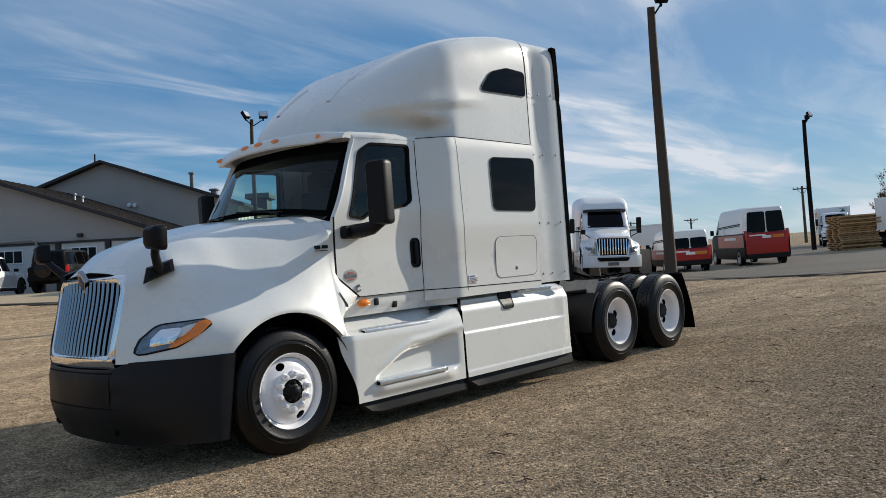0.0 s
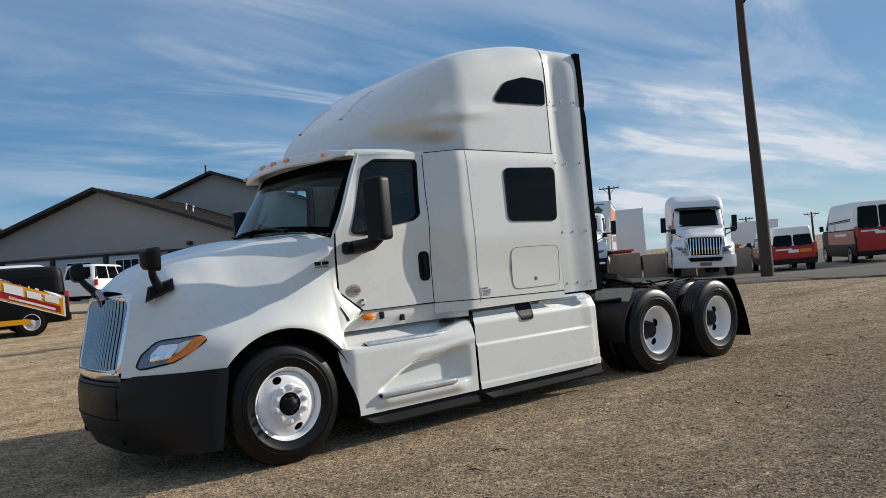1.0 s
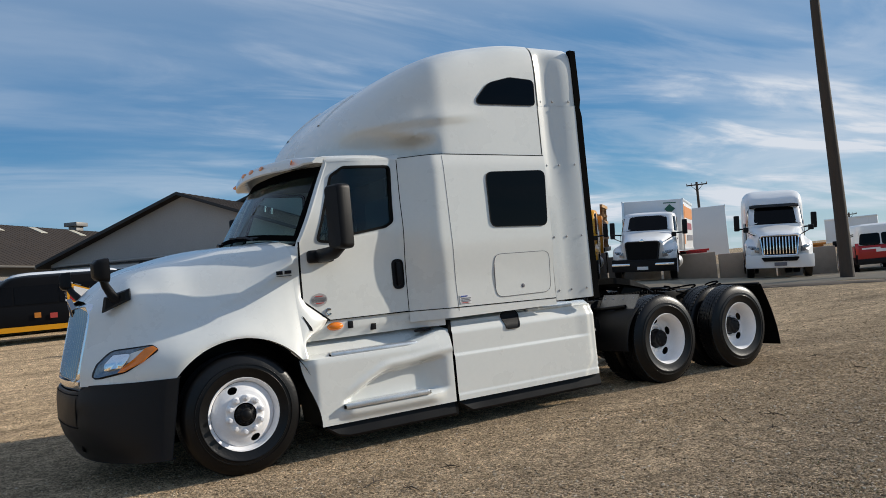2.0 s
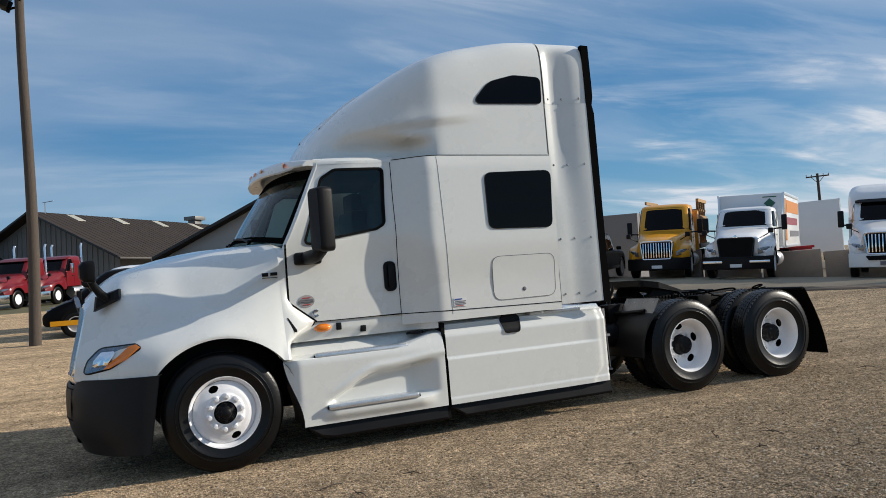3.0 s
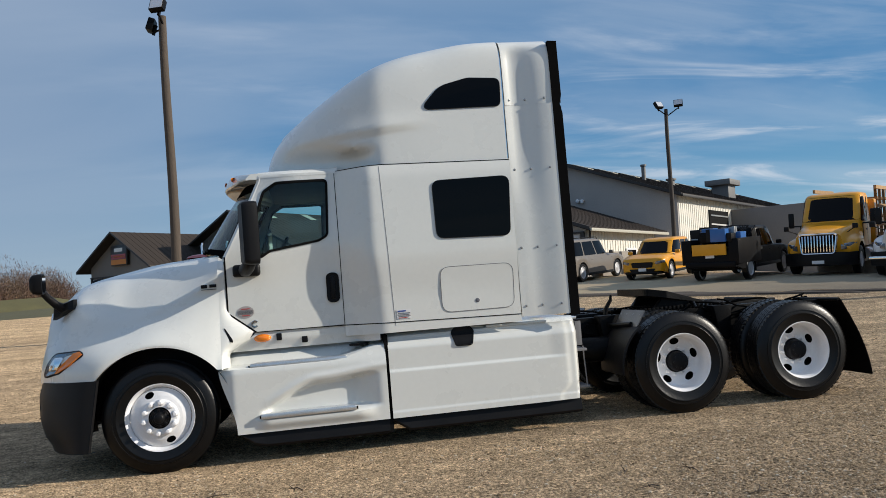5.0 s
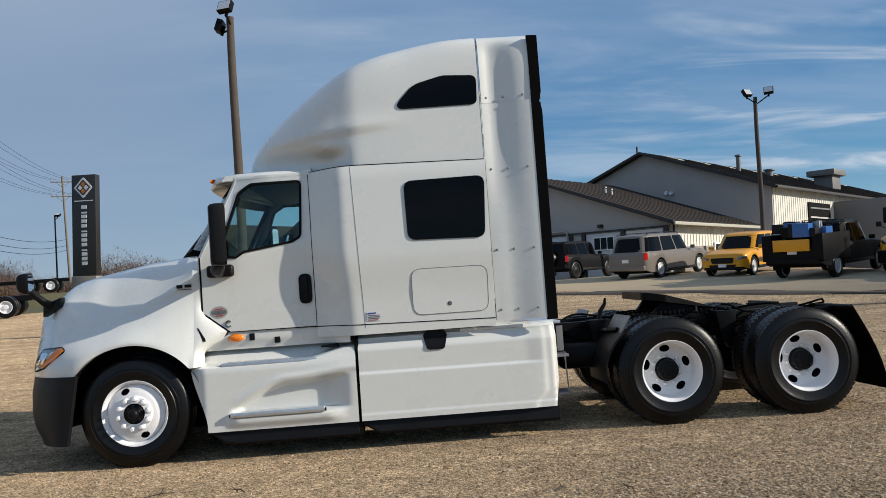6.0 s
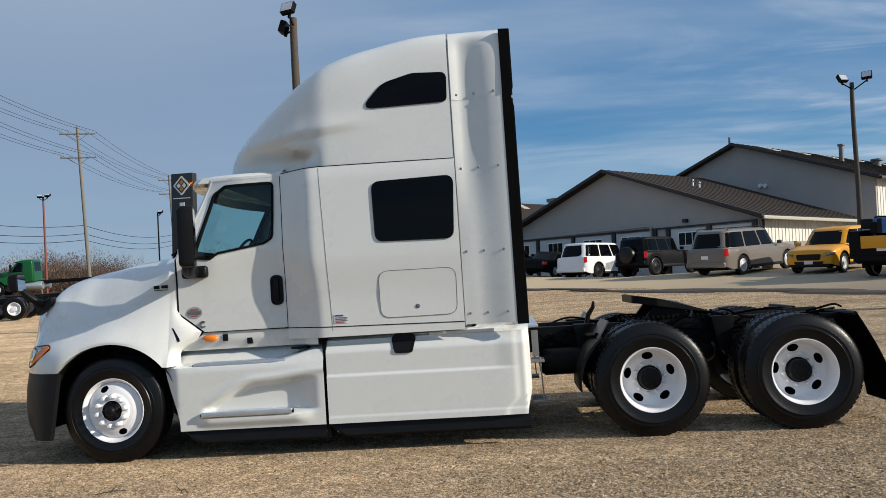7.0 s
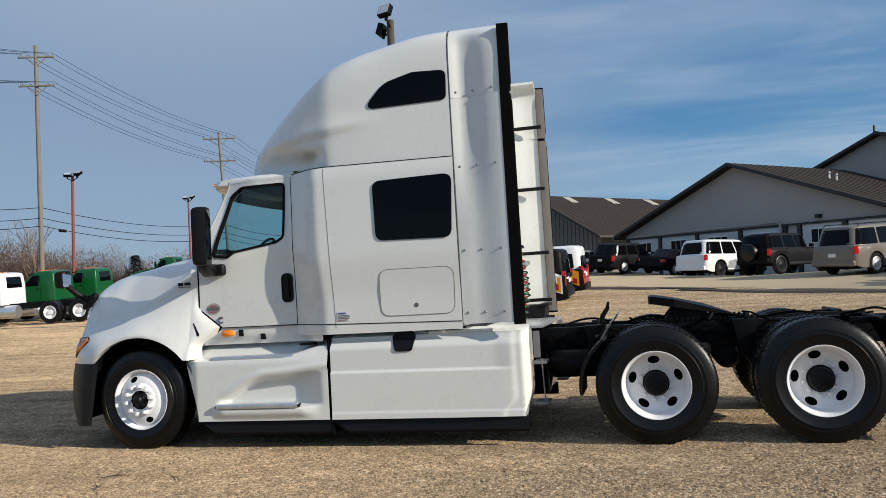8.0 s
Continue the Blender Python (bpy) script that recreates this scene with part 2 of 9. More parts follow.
def skin(bm, rows, close=False, drop=None):
    """Faces over a net of points; drop(centre) leaves an opening."""
    vs = [[bm.verts.new(p) for p in row] for row in rows]
    for a, b in zip(vs, vs[1:]):
        k = len(a)
        for i in range(k if close else k - 1):
            j = (i + 1) % k
            q = (a[i], a[j], b[j], b[i])
            if drop and drop(sum((v.co for v in q), Vector()) / 4):
                continue
            bm.faces.new(q)
    loose = [v for v in bm.verts if not v.link_faces]
    bmesh.ops.delete(bm, geom=loose, context="VERTS")
    return vs


def lerp_table(table, x):
    """Smooth value from a short table of (x, value), by a monotone cubic."""
    xs = [p[0] for p in table]; ys = [p[1] for p in table]
    if x <= xs[0]:
        return ys[0]
    if x >= xs[-1]:
        return ys[-1]
    n = len(xs)
    d = [(ys[i + 1] - ys[i]) / (xs[i + 1] - xs[i]) for i in range(n - 1)]
    t = [d[0]] + [0 if d[i - 1] * d[i] <= 0 else 2 * d[i - 1] * d[i] / (d[i - 1] + d[i]) for i in range(1, n - 1)] + [d[-1]]
    i = max(k for k in range(n - 1) if xs[k] <= x)
    h = xs[i + 1] - xs[i]; s = (x - xs[i]) / h
    return (2 * s**3 - 3 * s**2 + 1) * ys[i] + (s**3 - 2 * s**2 + s) * h * t[i] + (-2 * s**3 + 3 * s**2) * ys[i + 1] + (s**3 - s**2) * h * t[i + 1]


def sstep(a, b, x):
    s = min(1, max(0, (x - a) / (b - a)))
    return s * s * (3 - 2 * s)


def round_poly(pts, r, seg=5):
    """Polygon with rounded corners; r one radius or one for each corner."""
    out = []
    n = len(pts)
    for i in range(n):
        p = Vector(pts[i]); a = Vector(pts[i - 1]) - p; b = Vector(pts[(i + 1) % n]) - p
        rad = r[i] if isinstance(r, (list, tuple)) else r
        ang = a.angle(b)
        d = min(rad / math.tan(ang / 2), a.length * 0.49, b.length * 0.49)
        p0, p1 = p + a.normalized() * d, p + b.normalized() * d
        for k in range(seg + 1):
            s = k / seg
            q = p0 * (1 - s) ** 2 + p * 2 * s * (1 - s) + p1 * s * s
            out.append((q.x, q.y))
    return out


def inside(poly, x, z):
    c = False
    n = len(poly)
    for i in range(n):
        (x1, z1), (x2, z2) = poly[i], poly[i - 1]
        if (z1 > z) != (z2 > z) and x < (x2 - x1) * (z - z1) / (z2 - z1) + x1:
            c = not c
    return c


def offset_poly(poly, d):
    """Grow (d > 0) a polygon about its outline."""
    n = len(poly)
    area = sum(poly[i - 1][0] * poly[i][1] - poly[i][0] * poly[i - 1][1] for i in range(n))
    s = 1 if area > 0 else -1
    out = []
    for i in range(n):
        a, p, b = Vector(poly[i - 1]), Vector(poly[i]), Vector(poly[(i + 1) % n])
        t = (b - a).normalized()
        out.append((p.x + s * d * t.y, p.y - s * d * t.x))
    return out

# ---- the white road tractor; its left side lies at y = 0, its front axle at x = 0 ----
YC = 1.22
truck = thing("semi_truck", "white sleeper-cab semi truck tractor parked on gravel", "truck")


def both(fn):
    """The same piece on the left and, turned over, on the right."""
    for side in (0, 1):
        fn(lambda p, s=side: Vector((p[0], p[1] if s == 0 else 2 * YC - p[1], p[2])), side)


def side_y(x, z):
    """How far the cab's left skin lies in from y = 0."""
    s = sstep(1.62, 2.03, x - 0.05 * sstep(1.9, 1.2, z))
    door = 0.155 + 0.10 * sstep(2.05, 2.70, z) * sstep(1.35, 0.75, x) - 0.02 * math.exp(-((z - 1.95) / 0.2) ** 2)
    slp = -0.004 - 0.028 * sstep(1.35, 1.8, z) * sstep(2.75, 2.5, z)
    return door * (1 - s) + slp * s


def row_patch(bm, zs, xl, xr, n, surf, m, drop=None):
    rows = []
    for z in zs:
        a, b = xl(z), xr(z)
        rows.append([m((a + (b - a) * i / n, surf(a + (b - a) * i / n, z), z)) for i in range(n + 1)])
    skin(bm, rows, drop=drop)


def span(a, b, n):
    return [a + (b - a) * i / n for i in range(n + 1)]


def surf_ring(bm, poly, grow, proud, surf, m, depth=0.012, inset=0.0):
    """A raised ring that follows an outline on a skin."""
    outer = offset_poly(poly, grow)
    poly = offset_poly(poly, -inset) if inset else poly
    rows = [[m((x, surf(x, z) + depth, z)) for x, z in outer], [m((x, surf(x, z) - proud, z)) for x, z in outer],
            [m((x, surf(x, z) - proud, z)) for x, z in poly], [m((x, surf(x, z) + depth, z)) for x, z in poly]]
    skin(bm, rows, close=True)


def surf_fill(bm, poly, off, surf, m):
    """A pane that fills an outline, off metres behind (+) or before (-) the skin."""
    cx = sum(p[0] for p in poly) / len(poly); cz = sum(p[1] for p in poly) / len(poly)
    rows = []
    for k in (1, 0.75, 0.5, 0.25, 0.02):
        rows.append([m((cx + (x - cx) * k, surf(cx + (x - cx) * k, cz + (z - cz) * k) + off, cz + (z - cz) * k)) for x, z in poly])
    vs = skin(bm, rows, close=True)
    bm.faces.new(vs[-1])


def seam(name, pts, surf, m, w=0.008, proud=0.003, parent=None, mat_=None):
    """A dark gap between panels: a thin strip that follows a line on the skin."""
    bm = bmesh.new()
    dense = []
    for (x0, z0), (x1, z1) in zip(pts, pts[1:]):
        k = max(2, int(math.hypot(x1 - x0, z1 - z0) / 0.05))
        dense += [(x0 + (x1 - x0) * i / k, z0 + (z1 - z0) * i / k) for i in range(k)]
    dense.append(pts[-1])
    rows = [[], [], [], []]
    for i, (x, z) in enumerate(dense):
        a, b = dense[max(0, i - 1)], dense[min(len(dense) - 1, i + 1)]
        t = Vector((b[0] - a[0], b[1] - a[1])).normalized()
        nx, nz = -t.y * w / 2, t.x * w / 2
        y = surf(x, z)
        rows[0].append(m((x + nx, y + 0.004, z + nz))); rows[1].append(m((x + nx, y - proud, z + nz)))
        rows[2].append(m((x - nx, y - proud, z - nz))); rows[3].append(m((x - nx, y + 0.004, z - nz)))
    skin(bm, rows)
    part(name, bm, mat_ or M_SEAM, parent or truck, smooth=False)


# door, sleeper side and sill
DOOR_WIN = round_poly([(0.81, 1.88), (0.97, 1.86), (1.05, 1.91), (1.50, 1.975), (1.585, 2.02), (1.612, 2.545), (1.14, 2.545), (1.02, 2.47)], [0.03, 0.03, 0.05, 0.06, 0.06, 0.04, 0.08, 0.08], 4)
DOOR_WIN = densify(DOOR_WIN, 0.025)
LOW_WIN = round_poly([(2.600, 1.908), (3.310, 1.892), (3.340, 2.462), (2.590, 2.450)], 0.075, 5)
HATCH = round_poly([(2.605, 1.208), (3.30, 1.208), (3.31, 1.625), (2.605, 1.63)], 0.09, 5)


def door_front(z):
    if z < 1.36:
        return 0.635 + 0.24 * (1.36 - z) / 0.19
    if z < 1.86:
        return 0.635
    return 0.635 + 0.36 * ((z - 1.86) / 0.72) ** 0.95


def make_side(m, side):
    bm = bmesh.new()
    row_patch(bm, span(1.17, 2.61, 130), door_front, lambda z: 1.685, 96, side_y, m,
              drop=lambda c: inside(DOOR_WIN, c.x, c.z))
    door = part("door", bm, M_WHITE, truck)
    bm = bmesh.new()
    surf_ring(bm, DOOR_WIN, 0.012, 0.008, side_y, m, 0.035, 0.010)
    part("window_seal", bm, M_SEAM, door, "black rubber window seal")
    bm = bmesh.new()
    surf_fill(bm, offset_poly(DOOR_WIN, 0.006), 0.014, side_y, m)
    pane = part("side_window", bm, M_GLASS, door, "green-tinted door window")
    pane.visible_shadow = False
    bm = bmesh.new()
    row_patch(bm, span(1.06, 2.63, 40), lambda z: 1.69, lambda z: 3.362, 60, side_y, m)
    part("sleeper_side", bm, M_WHITE, truck)
    # sill under door and sleeper: turned in under the door
    bm = bmesh.new()
    row_patch(bm, span(1.00, 1.165, 8), lambda z: 0.64 + 0.22 * sstep(1.0, 1.17, z), lambda z: 2.0, 40,
              lambda x, z: max(side_y(x, 1.17), 0.0) + 0.012 + 0.03 * (1 - sstep(1.75, 2.0, x)) * sstep(1.10, 1.0, z), m)
    part("sill", bm, M_WHITE, truck)
    line = lambda n, pts, w=0.008: seam(n, pts, side_y, m, w)
    line("door_gap", [(1.688, 2.60), (1.688, 1.17)], 0.006)
    line("door_gap", [(0.88, 1.168), (1.40, 1.166), (1.69, 1.162), (3.36, 1.13)], 0.008)
    seam("panel_gap", [(2.10, 2.62), (2.15, 1.12)], side_y, m, 0.003, 0.002, mat_=M_GREYTRIM)
    line("panel_gap", [(1.70, 2.62), (2.12, 2.636), (3.36, 2.62)], 0.007)
    line("hood_gap", [(door_front(1.86) - 0.002, 1.88), (0.632, 1.36), (0.875, 1.168)], 0.014)
    bm = bmesh.new()
    surf_fill(bm, LOW_WIN, -0.008, side_y, m)
    w = part("sleeper_window", bm, M_DARKGLASS, truck, "black tinted sleeper window")
    bm = bmesh.new()
    surf_ring(bm, LOW_WIN, 0.005, 0.009, side_y, m)
    part("window_seal", bm, M_BLACK, w)
    # luggage hatch
    bm = bmesh.new()
    surf_fill(bm, HATCH, -0.0035, side_y, m)
    hatch = part("luggage_hatch", bm, M_WHITE, truck)
    bm = bmesh.new()
    surf_ring(bm, HATCH, 0.005, 0.0045, side_y, m)
    part("hatch_seal", bm, M_GREYTRIM, hatch)
    bm = bmesh.new()
    lathe(bm, [(0, -0.004), (0.016, -0.005), (0.020, -0.003), (0.022, 0.004)], 16, pose(2.945, side_y(2.945, 1.295) - 0.0035, 1.295))
    if side:
        bmesh.ops.transform(bm, matrix=Matrix.Translation((0, 2 * YC, 0)) @ Matrix.Diagonal((1, -1, 1, 1)), verts=bm.verts)
    part("lock", bm, M_INK, hatch, "small round dark lock")
    # door handle
    bm = bmesh.new()
    hp = round_poly([(1.548, 1.39), (1.656, 1.39), (1.656, 1.66), (1.548, 1.66)], 0.05, 5)
    surf_ring(bm, hp, 0.006, 0.014, side_y, m)
    surf_fill(bm, hp, -0.006, side_y, m)
    handle = part("door_handle", bm, M_BLACK, door, "black plastic door handle")
    bm = bmesh.new()
    y = side_y(1.602, 1.53) - 0.016
    box(bm, 1.580, 1.624, y - 0.012, y + 0.012, 1.42, 1.635, 0.01)
    if side:
        bmesh.ops.transform(bm, matrix=Matrix.Translation((0, 2 * YC, 0)) @ Matrix.Diagonal((1, -1, 1, 1)), verts=bm.verts)
    part("grip", bm, M_BLACK, handle)


both(make_side)

# high roof of the sleeper
ROOF_TOP = [(1.04, 2.68), (1.09, 2.86), (1.18, 3.02), (1.42, 3.24), (1.68, 3.41), (2.02, 3.60), (2.26, 3.695), (2.52, 3.765), (2.82, 3.815), (3.1, 3.84), (3.4, 3.845), (3.9, 3.845)]
ROOF_SIDE = [(1.06, 0.62), (1.12, 0.48), (1.22, 0.36), (1.42, 0.24), (1.68, 0.14), (1.95, 0.055), (2.2, 0.0), (2.6, -0.005), (3.4, 0.0), (3.9, 0.0)]


def roof_section(x, k=44):
    top, ys = lerp_table(ROOF_TOP, x), lerp_table(ROOF_SIDE, x)
    n = 3.3 + 5.2 * sstep(1.2, 2.45, x) + 3.5 * sstep(2.6, 3.3, x)
    base = 2.63
    half = k // 2
    angles = [math.asin(min(1, (0.82 * i / half) ** (n / 2))) for i in range(half)]
    last = math.asin(0.82 ** (n / 2))
    angles += [last + (math.pi / 2 - last) * i / (k - half) for i in range(k - half + 1)]
    out = []
    for a in angles:
        yy = YC - (YC - ys) * max(0.0, math.cos(a)) ** (2 / n)
        zz = base + (top - base) * math.sin(a) ** (2 / n)
        low = sstep(2.93 - 0.10 * sstep(1.4, 2.0, x), 2.74, zz) * sstep(2.12, 1.90, x) * sstep(1.05, 1.5, x)
        yy += 0.13 * low
        crest = 2.95 + 0.07 * (x - 1.7)
        ridge = math.exp(-(max(0.0, zz - crest) / 0.10) ** 2 - (max(0.0, crest - zz) / 0.028) ** 2) * sstep(1.35, 1.7, x) * sstep(2.75, 2.15, x)
        yy -= 0.022 * ridge
        out.append((yy, zz))
    return out


def roof_y(x, z):
    s = roof_section(x, 60)
    for (y0, z0), (y1, z1) in zip(s, s[1:]):
        if z0 <= z <= z1:
            return y0 + (y1 - y0) * (z - z0) / max(1e-6, z1 - z0)
    return s[-1][0]


bm = bmesh.new()
rows = []
for x in [1.04, 1.05, 1.06, 1.075, 1.09, 1.105, 1.12, 1.14, 1.17] + span(1.2, 3.355, 60):
    half = roof_section(x)
    rows.append([(x, y, z) for y, z in half] + [(x, 2 * YC - y, z) for y, z in half[-2::-1]])
skin(bm, rows)
roof = part("roof_fairing", bm, M_WHITE, truck)
UP_WIN = round_poly([(2.535, 3.140), (3.325, 3.150), (3.335, 3.415), (3.02, 3.430), (2.74, 3.358)], [0.05, 0.05, 0.06, 0.25, 0.25], 6)


def roof_bits(m, side):
    bm = bmesh.new()
    surf_fill(bm, UP_WIN, -0.008, roof_y, m)
    w = part("upper_window", bm, M_DARKGLASS, roof, "black tinted upper sleeper window")
    bm = bmesh.new()
    surf_ring(bm, UP_WIN, 0.005, 0.009, roof_y, m)
    part("window_seal", bm, M_BLACK, w)


both(roof_bits)
# a raised lip on the roof's brow
for s in (-1, 1):
    bm = bmesh.new()
    rows = []
    for x in span(1.22, 1.62, 10):
        sec = roof_section(x, 60)
        yy = YC - 0.42
        z = max(z0 + (z1 - z0) * (yy - y0) / (y1 - y0) for (y0, z0), (y1, z1) in zip(sec, sec[1:]) if y0 <= yy <= y1 and y1 > y0)
        rows.append([(x, YC + s * 0.38, z + 0.002), (x, YC + s * 0.40, z + 0.016), (x, YC + s * 0.44, z + 0.012), (x, YC + s * 0.46, z - 0.006)])
    skin(bm, rows)
    part("roof_lip", bm, M_WHITE, roof)


# side extenders behind the sleeper
def ext_dip(x):
    """The panel steps in behind the roof and flares out again towards its trailing edge."""
    return sstep(3.372, 3.47, x) * (1 - sstep(3.47, 3.72, x))


def ext_y(x, z):
    b = 0.03 * sstep(3.2, 3.78, z) + 0.02 * sstep(3.5, 3.36, x)
    return -0.006 + b * 0.3 + 0.028 * ext_dip(x) * sstep(1.9, 2.9, z) - 0.055 * sstep(3.50, 3.88, x)


def make_ext(m, side):
    for z0, z1 in ((1.10, 3.148),):
        bm = bmesh.new()
        rows = []
        for z in span(z0, z1, 30):
            rnd = 0.16 * (1 - math.sqrt(max(0, 1 - max(0, (z - 3.66) / 0.14) ** 2))) if z > 3.66 else 0
            xs = span(3.370, 3.835, 14)
            rows.append([m((x, ext_y(x, z) + rnd * 0.6, z)) for x in xs] + [m((3.845, ext_y(3.83, z) + 0.03 + rnd * 0.6, z))] + [m((x, ext_y(x, z) + 0.035 + rnd * 0.6, z)) for x in xs[::-1]])
        skin(bm, rows)
        e = part("side_extender", bm, M_WHITE, truck)
        for zz, xx in itertools.product((1.20, 1.76, 2.52, 3.20), (3.42, 3.58, 3.76)):
                bm = bmesh.new()
                lathe(bm, [(0, -0.006), (0.008, -0.005), (0.012, 0.0), (0.012, 0.004)], 8, Matrix.Translation(m((xx, ext_y(xx, zz) - 0.002, zz))) @ Matrix.Diagonal((1, -1 if side else 1, 1, 1)))
                part("bolt", bm, M_STEEL, e)
    bm = bmesh.new()
    rows = []
    for z in span(1.08, 3.76, 30):
        g = 0.02 if 3.10 < z < 3.2 else 0
        rows.append([m((3.838, ext_y(3.83, z) - 0.004, z)), m((3.932 - g, ext_y(3.83, z) + 0.01, z)), m((3.940 - g, ext_y(3.83, z) + 0.026, z)), m((3.90, ext_y(3.83, z) + 0.05, z)), m((3.838, ext_y(3.83, z) + 0.05, z))])
    vs = skin(bm, rows, close=True)
    bm.faces.new(vs[0]); bm.faces.new(vs[-1])
    edge_ = part("rubber_edge", bm, M_RUBBER, truck, "black rubber trailing edge")
    for za, zb in ((1.10, 3.12), (3.15, 3.74)):
        bm = bmesh.new()
        rows = [[m((x, ext_y(3.83, z) + dy, z)) for x, dy in ((3.842, 0.053), (3.842, 0.058), (3.885, 0.058), (3.934, 0.036), (3.932, 0.032))] for z in span(za, zb, 12)]
        vs = skin(bm, rows)
        bm.faces.new(vs[0]); bm.faces.new(vs[-1])
        part("edge_liner", bm, M_LINER, edge_, "grey inner face of the rubber edge")
    # inner ribs and black straps of the extender
    for zz in (1.235, 1.785, 2.54, 3.27):
        bm = bmesh.new()
        box(bm, 3.44, 3.90, 0.078, 0.11, zz - 0.02, zz + 0.02, 0.006)
        if side:
            bmesh.ops.transform(bm, matrix=Matrix.Translation((0, 2 * YC, 0)) @ Matrix.Diagonal((1, -1, 1, 1)), verts=bm.verts)
        part("strap", bm, M_BLACK, truck, "black bracket behind the extender")


both(make_ext)


def top_ext(m, side):
    """The upper panel of a side extender, rounded over at the roof."""
    bm = bmesh.new()
    rows = []
    for x in span(3.372, 3.845, 16):
        sec = [(0.0, 3.156)] + [p for p in roof_section(3.36, 60) if p[1] > 3.17 and p[0] < 0.15]
        out_ = 0.045 * sstep(3.50, 3.84, x)
        sec = [(y + 0.030 * ext_dip(x) * sstep(3.80, 3.60, z) - 0.004 - out_ * sstep(3.84, 3.70, z), z - 0.006) for y, z in sec]
        sec += [(sec[-1][0] + 0.01, sec[-1][1] - 0.035)] + [(y + 0.035, z - 0.03 * sstep(3.4, 3.8, z)) for y, z in sec[-2::-1]]
        rows.append([m((x, y, z)) for y, z in sec])
    vs = skin(bm, rows)
    bm.faces.new(vs[-1])
    part("roof_extender", bm, M_WHITE, truck)


both(top_ext)
bm = bmesh.new()
box(bm, 3.30, 3.37, 0.05, 2 * YC - 0.05, 1.08, 3.74, 0.02)
part("back_wall", bm, M_WHITE, truck)
# flat top seam and floor close the body
bm = bmesh.new()
box(bm, 0.70, 3.34, 0.20, 2 * YC - 0.20, 1.0, 1.08)
part("cab_floor", bm, M_TRIM, truck)

# cab roof, pillars, windscreen
def ws_x(v, xc, xs):
    return xc + (xs - xc) * abs(v) ** 2.6


bm = bmesh.new()
rows = []
N = 28
for k in range(9):
    s = k / 8
    row = []
    for i in range(N + 1):
        v = -1 + 2 * i / N
        hw = 1.055 - 0.10 * s
        x = ws_x(v, 0.36 + 0.42 * s, 0.66 + 0.36 * s)
        z = (1.965 - 0.085 * abs(v) ** 2.5) * (1 - s) + 2.585 * s + 0.02 * math.sin(math.pi * s)
        row.append((x, YC + v * hw, z))
    rows.append(row)
skin(bm, rows)
ws = part("windscreen", bm, M_SCREEN, truck, "dark windscreen")
ws.visible_shadow = False


def screen_point(s, v, out=0.0):
    hw = 1.055 - 0.10 * s
    z = (1.965 - 0.085 * abs(v) ** 2.5) * (1 - s) + 2.585 * s + 0.02 * math.sin(math.pi * s)
    return (ws_x(v, 0.36 + 0.42 * s, 0.66 + 0.36 * s) - out, YC + v * hw, z + out * 0.3)


for s0, s1, v0, v1 in ((0.84, 1.0, -1.0, 1.0), (0.0, 0.07, -1.0, 1.0), (0.07, 0.84, -1.0, -0.94), (0.07, 0.84, 0.94, 1.0)):
    bm = bmesh.new()
    skin(bm, [[screen_point(s, v, 0.006) for v in span(v0, v1, 30 if v1 - v0 > 1 else 3)] for s in span(s0, s1, 4)])
    part("screen_border", bm, M_RUBBER, ws, "black screen border")
for v0 in (-0.55, 0.25):
    bm = bmesh.new()
    tube(bm, [screen_point(0.0, v0 - 0.02, 0.03), screen_point(0.035, v0 + 0.12, 0.03), screen_point(0.05, v0 + 0.30, 0.03)], 0.012, 6)
    tube(bm, [screen_point(0.03, v0 - 0.05, 0.02), screen_point(0.07, v0 + 0.55, 0.02)], 0.009, 5)
    part("wiper", bm, M_BLACK, ws, "black wiper")
bm = bmesh.new()
rows = []
for k in range(13):
    s = k / 12
    row = []
    for i in range(N + 1):
        v = -1 + 2 * i / N
        hw = 0.955 + 0.0 * s
        x = ws_x(v, 0.78, 1.02) - 0.01 + 0.5 * s
        z = 2.575 + 0.095 * min(1, s * 3) ** 0.5 - 0.03 * abs(v) ** 6
        row.append((x, YC + v * (hw + 0.03 * min(1, s * 3)), z))
    rows.append(row)
skin(bm, rows)
part("cab_roof", bm, M_WHITE, truck)


def pillars(m, side):
    bm = bmesh.new()
    rows = []
    for s in span(0, 1, 16):
        z = 1.84 + 0.78 * s
        xd = door_front(min(z, 2.6))
        y = side_y(xd, z)
        hw = 1.055 - 0.10 * min(1, s * 1.04)
        xw = 0.655 + 0.36 * s
        rows.append([m((xd + 0.03, y + 0.001, z)), m((xd - 0.005, y - 0.002, z)), m((xd - 0.03, y + 0.02, z)), m((xw - 0.012, YC - hw - 0.005, z)), m((xw + 0.005, YC - hw + 0.045, z + 0.005))])
    skin(bm, rows)
    part("pillar", bm, M_WHITE, truck)
    # rain gutter above the door
    bm = bmesh.new()
    rows = []
    for x in span(0.98, 1.72, 16):
        y = side_y(x, 2.6)
        rows.append([m((x, y - 0.002, 2.60)), m((x, y + 0.0, 2.625)), m((x, y + 0.03, 2.655)), m((x, y + 0.10, 2.672)), m((x, 0.42, 2.675))])
    skin(bm, rows)
    part("roof_edge", bm, M_WHITE, truck)


both(pillars)
# sun visor over the windscreen, with amber markers
def visor_x(v):
    return 0.605 + 0.215 * abs(v) ** 2.2 + 0.05 * sstep(0.94, 1.0, abs(v)) ** 2


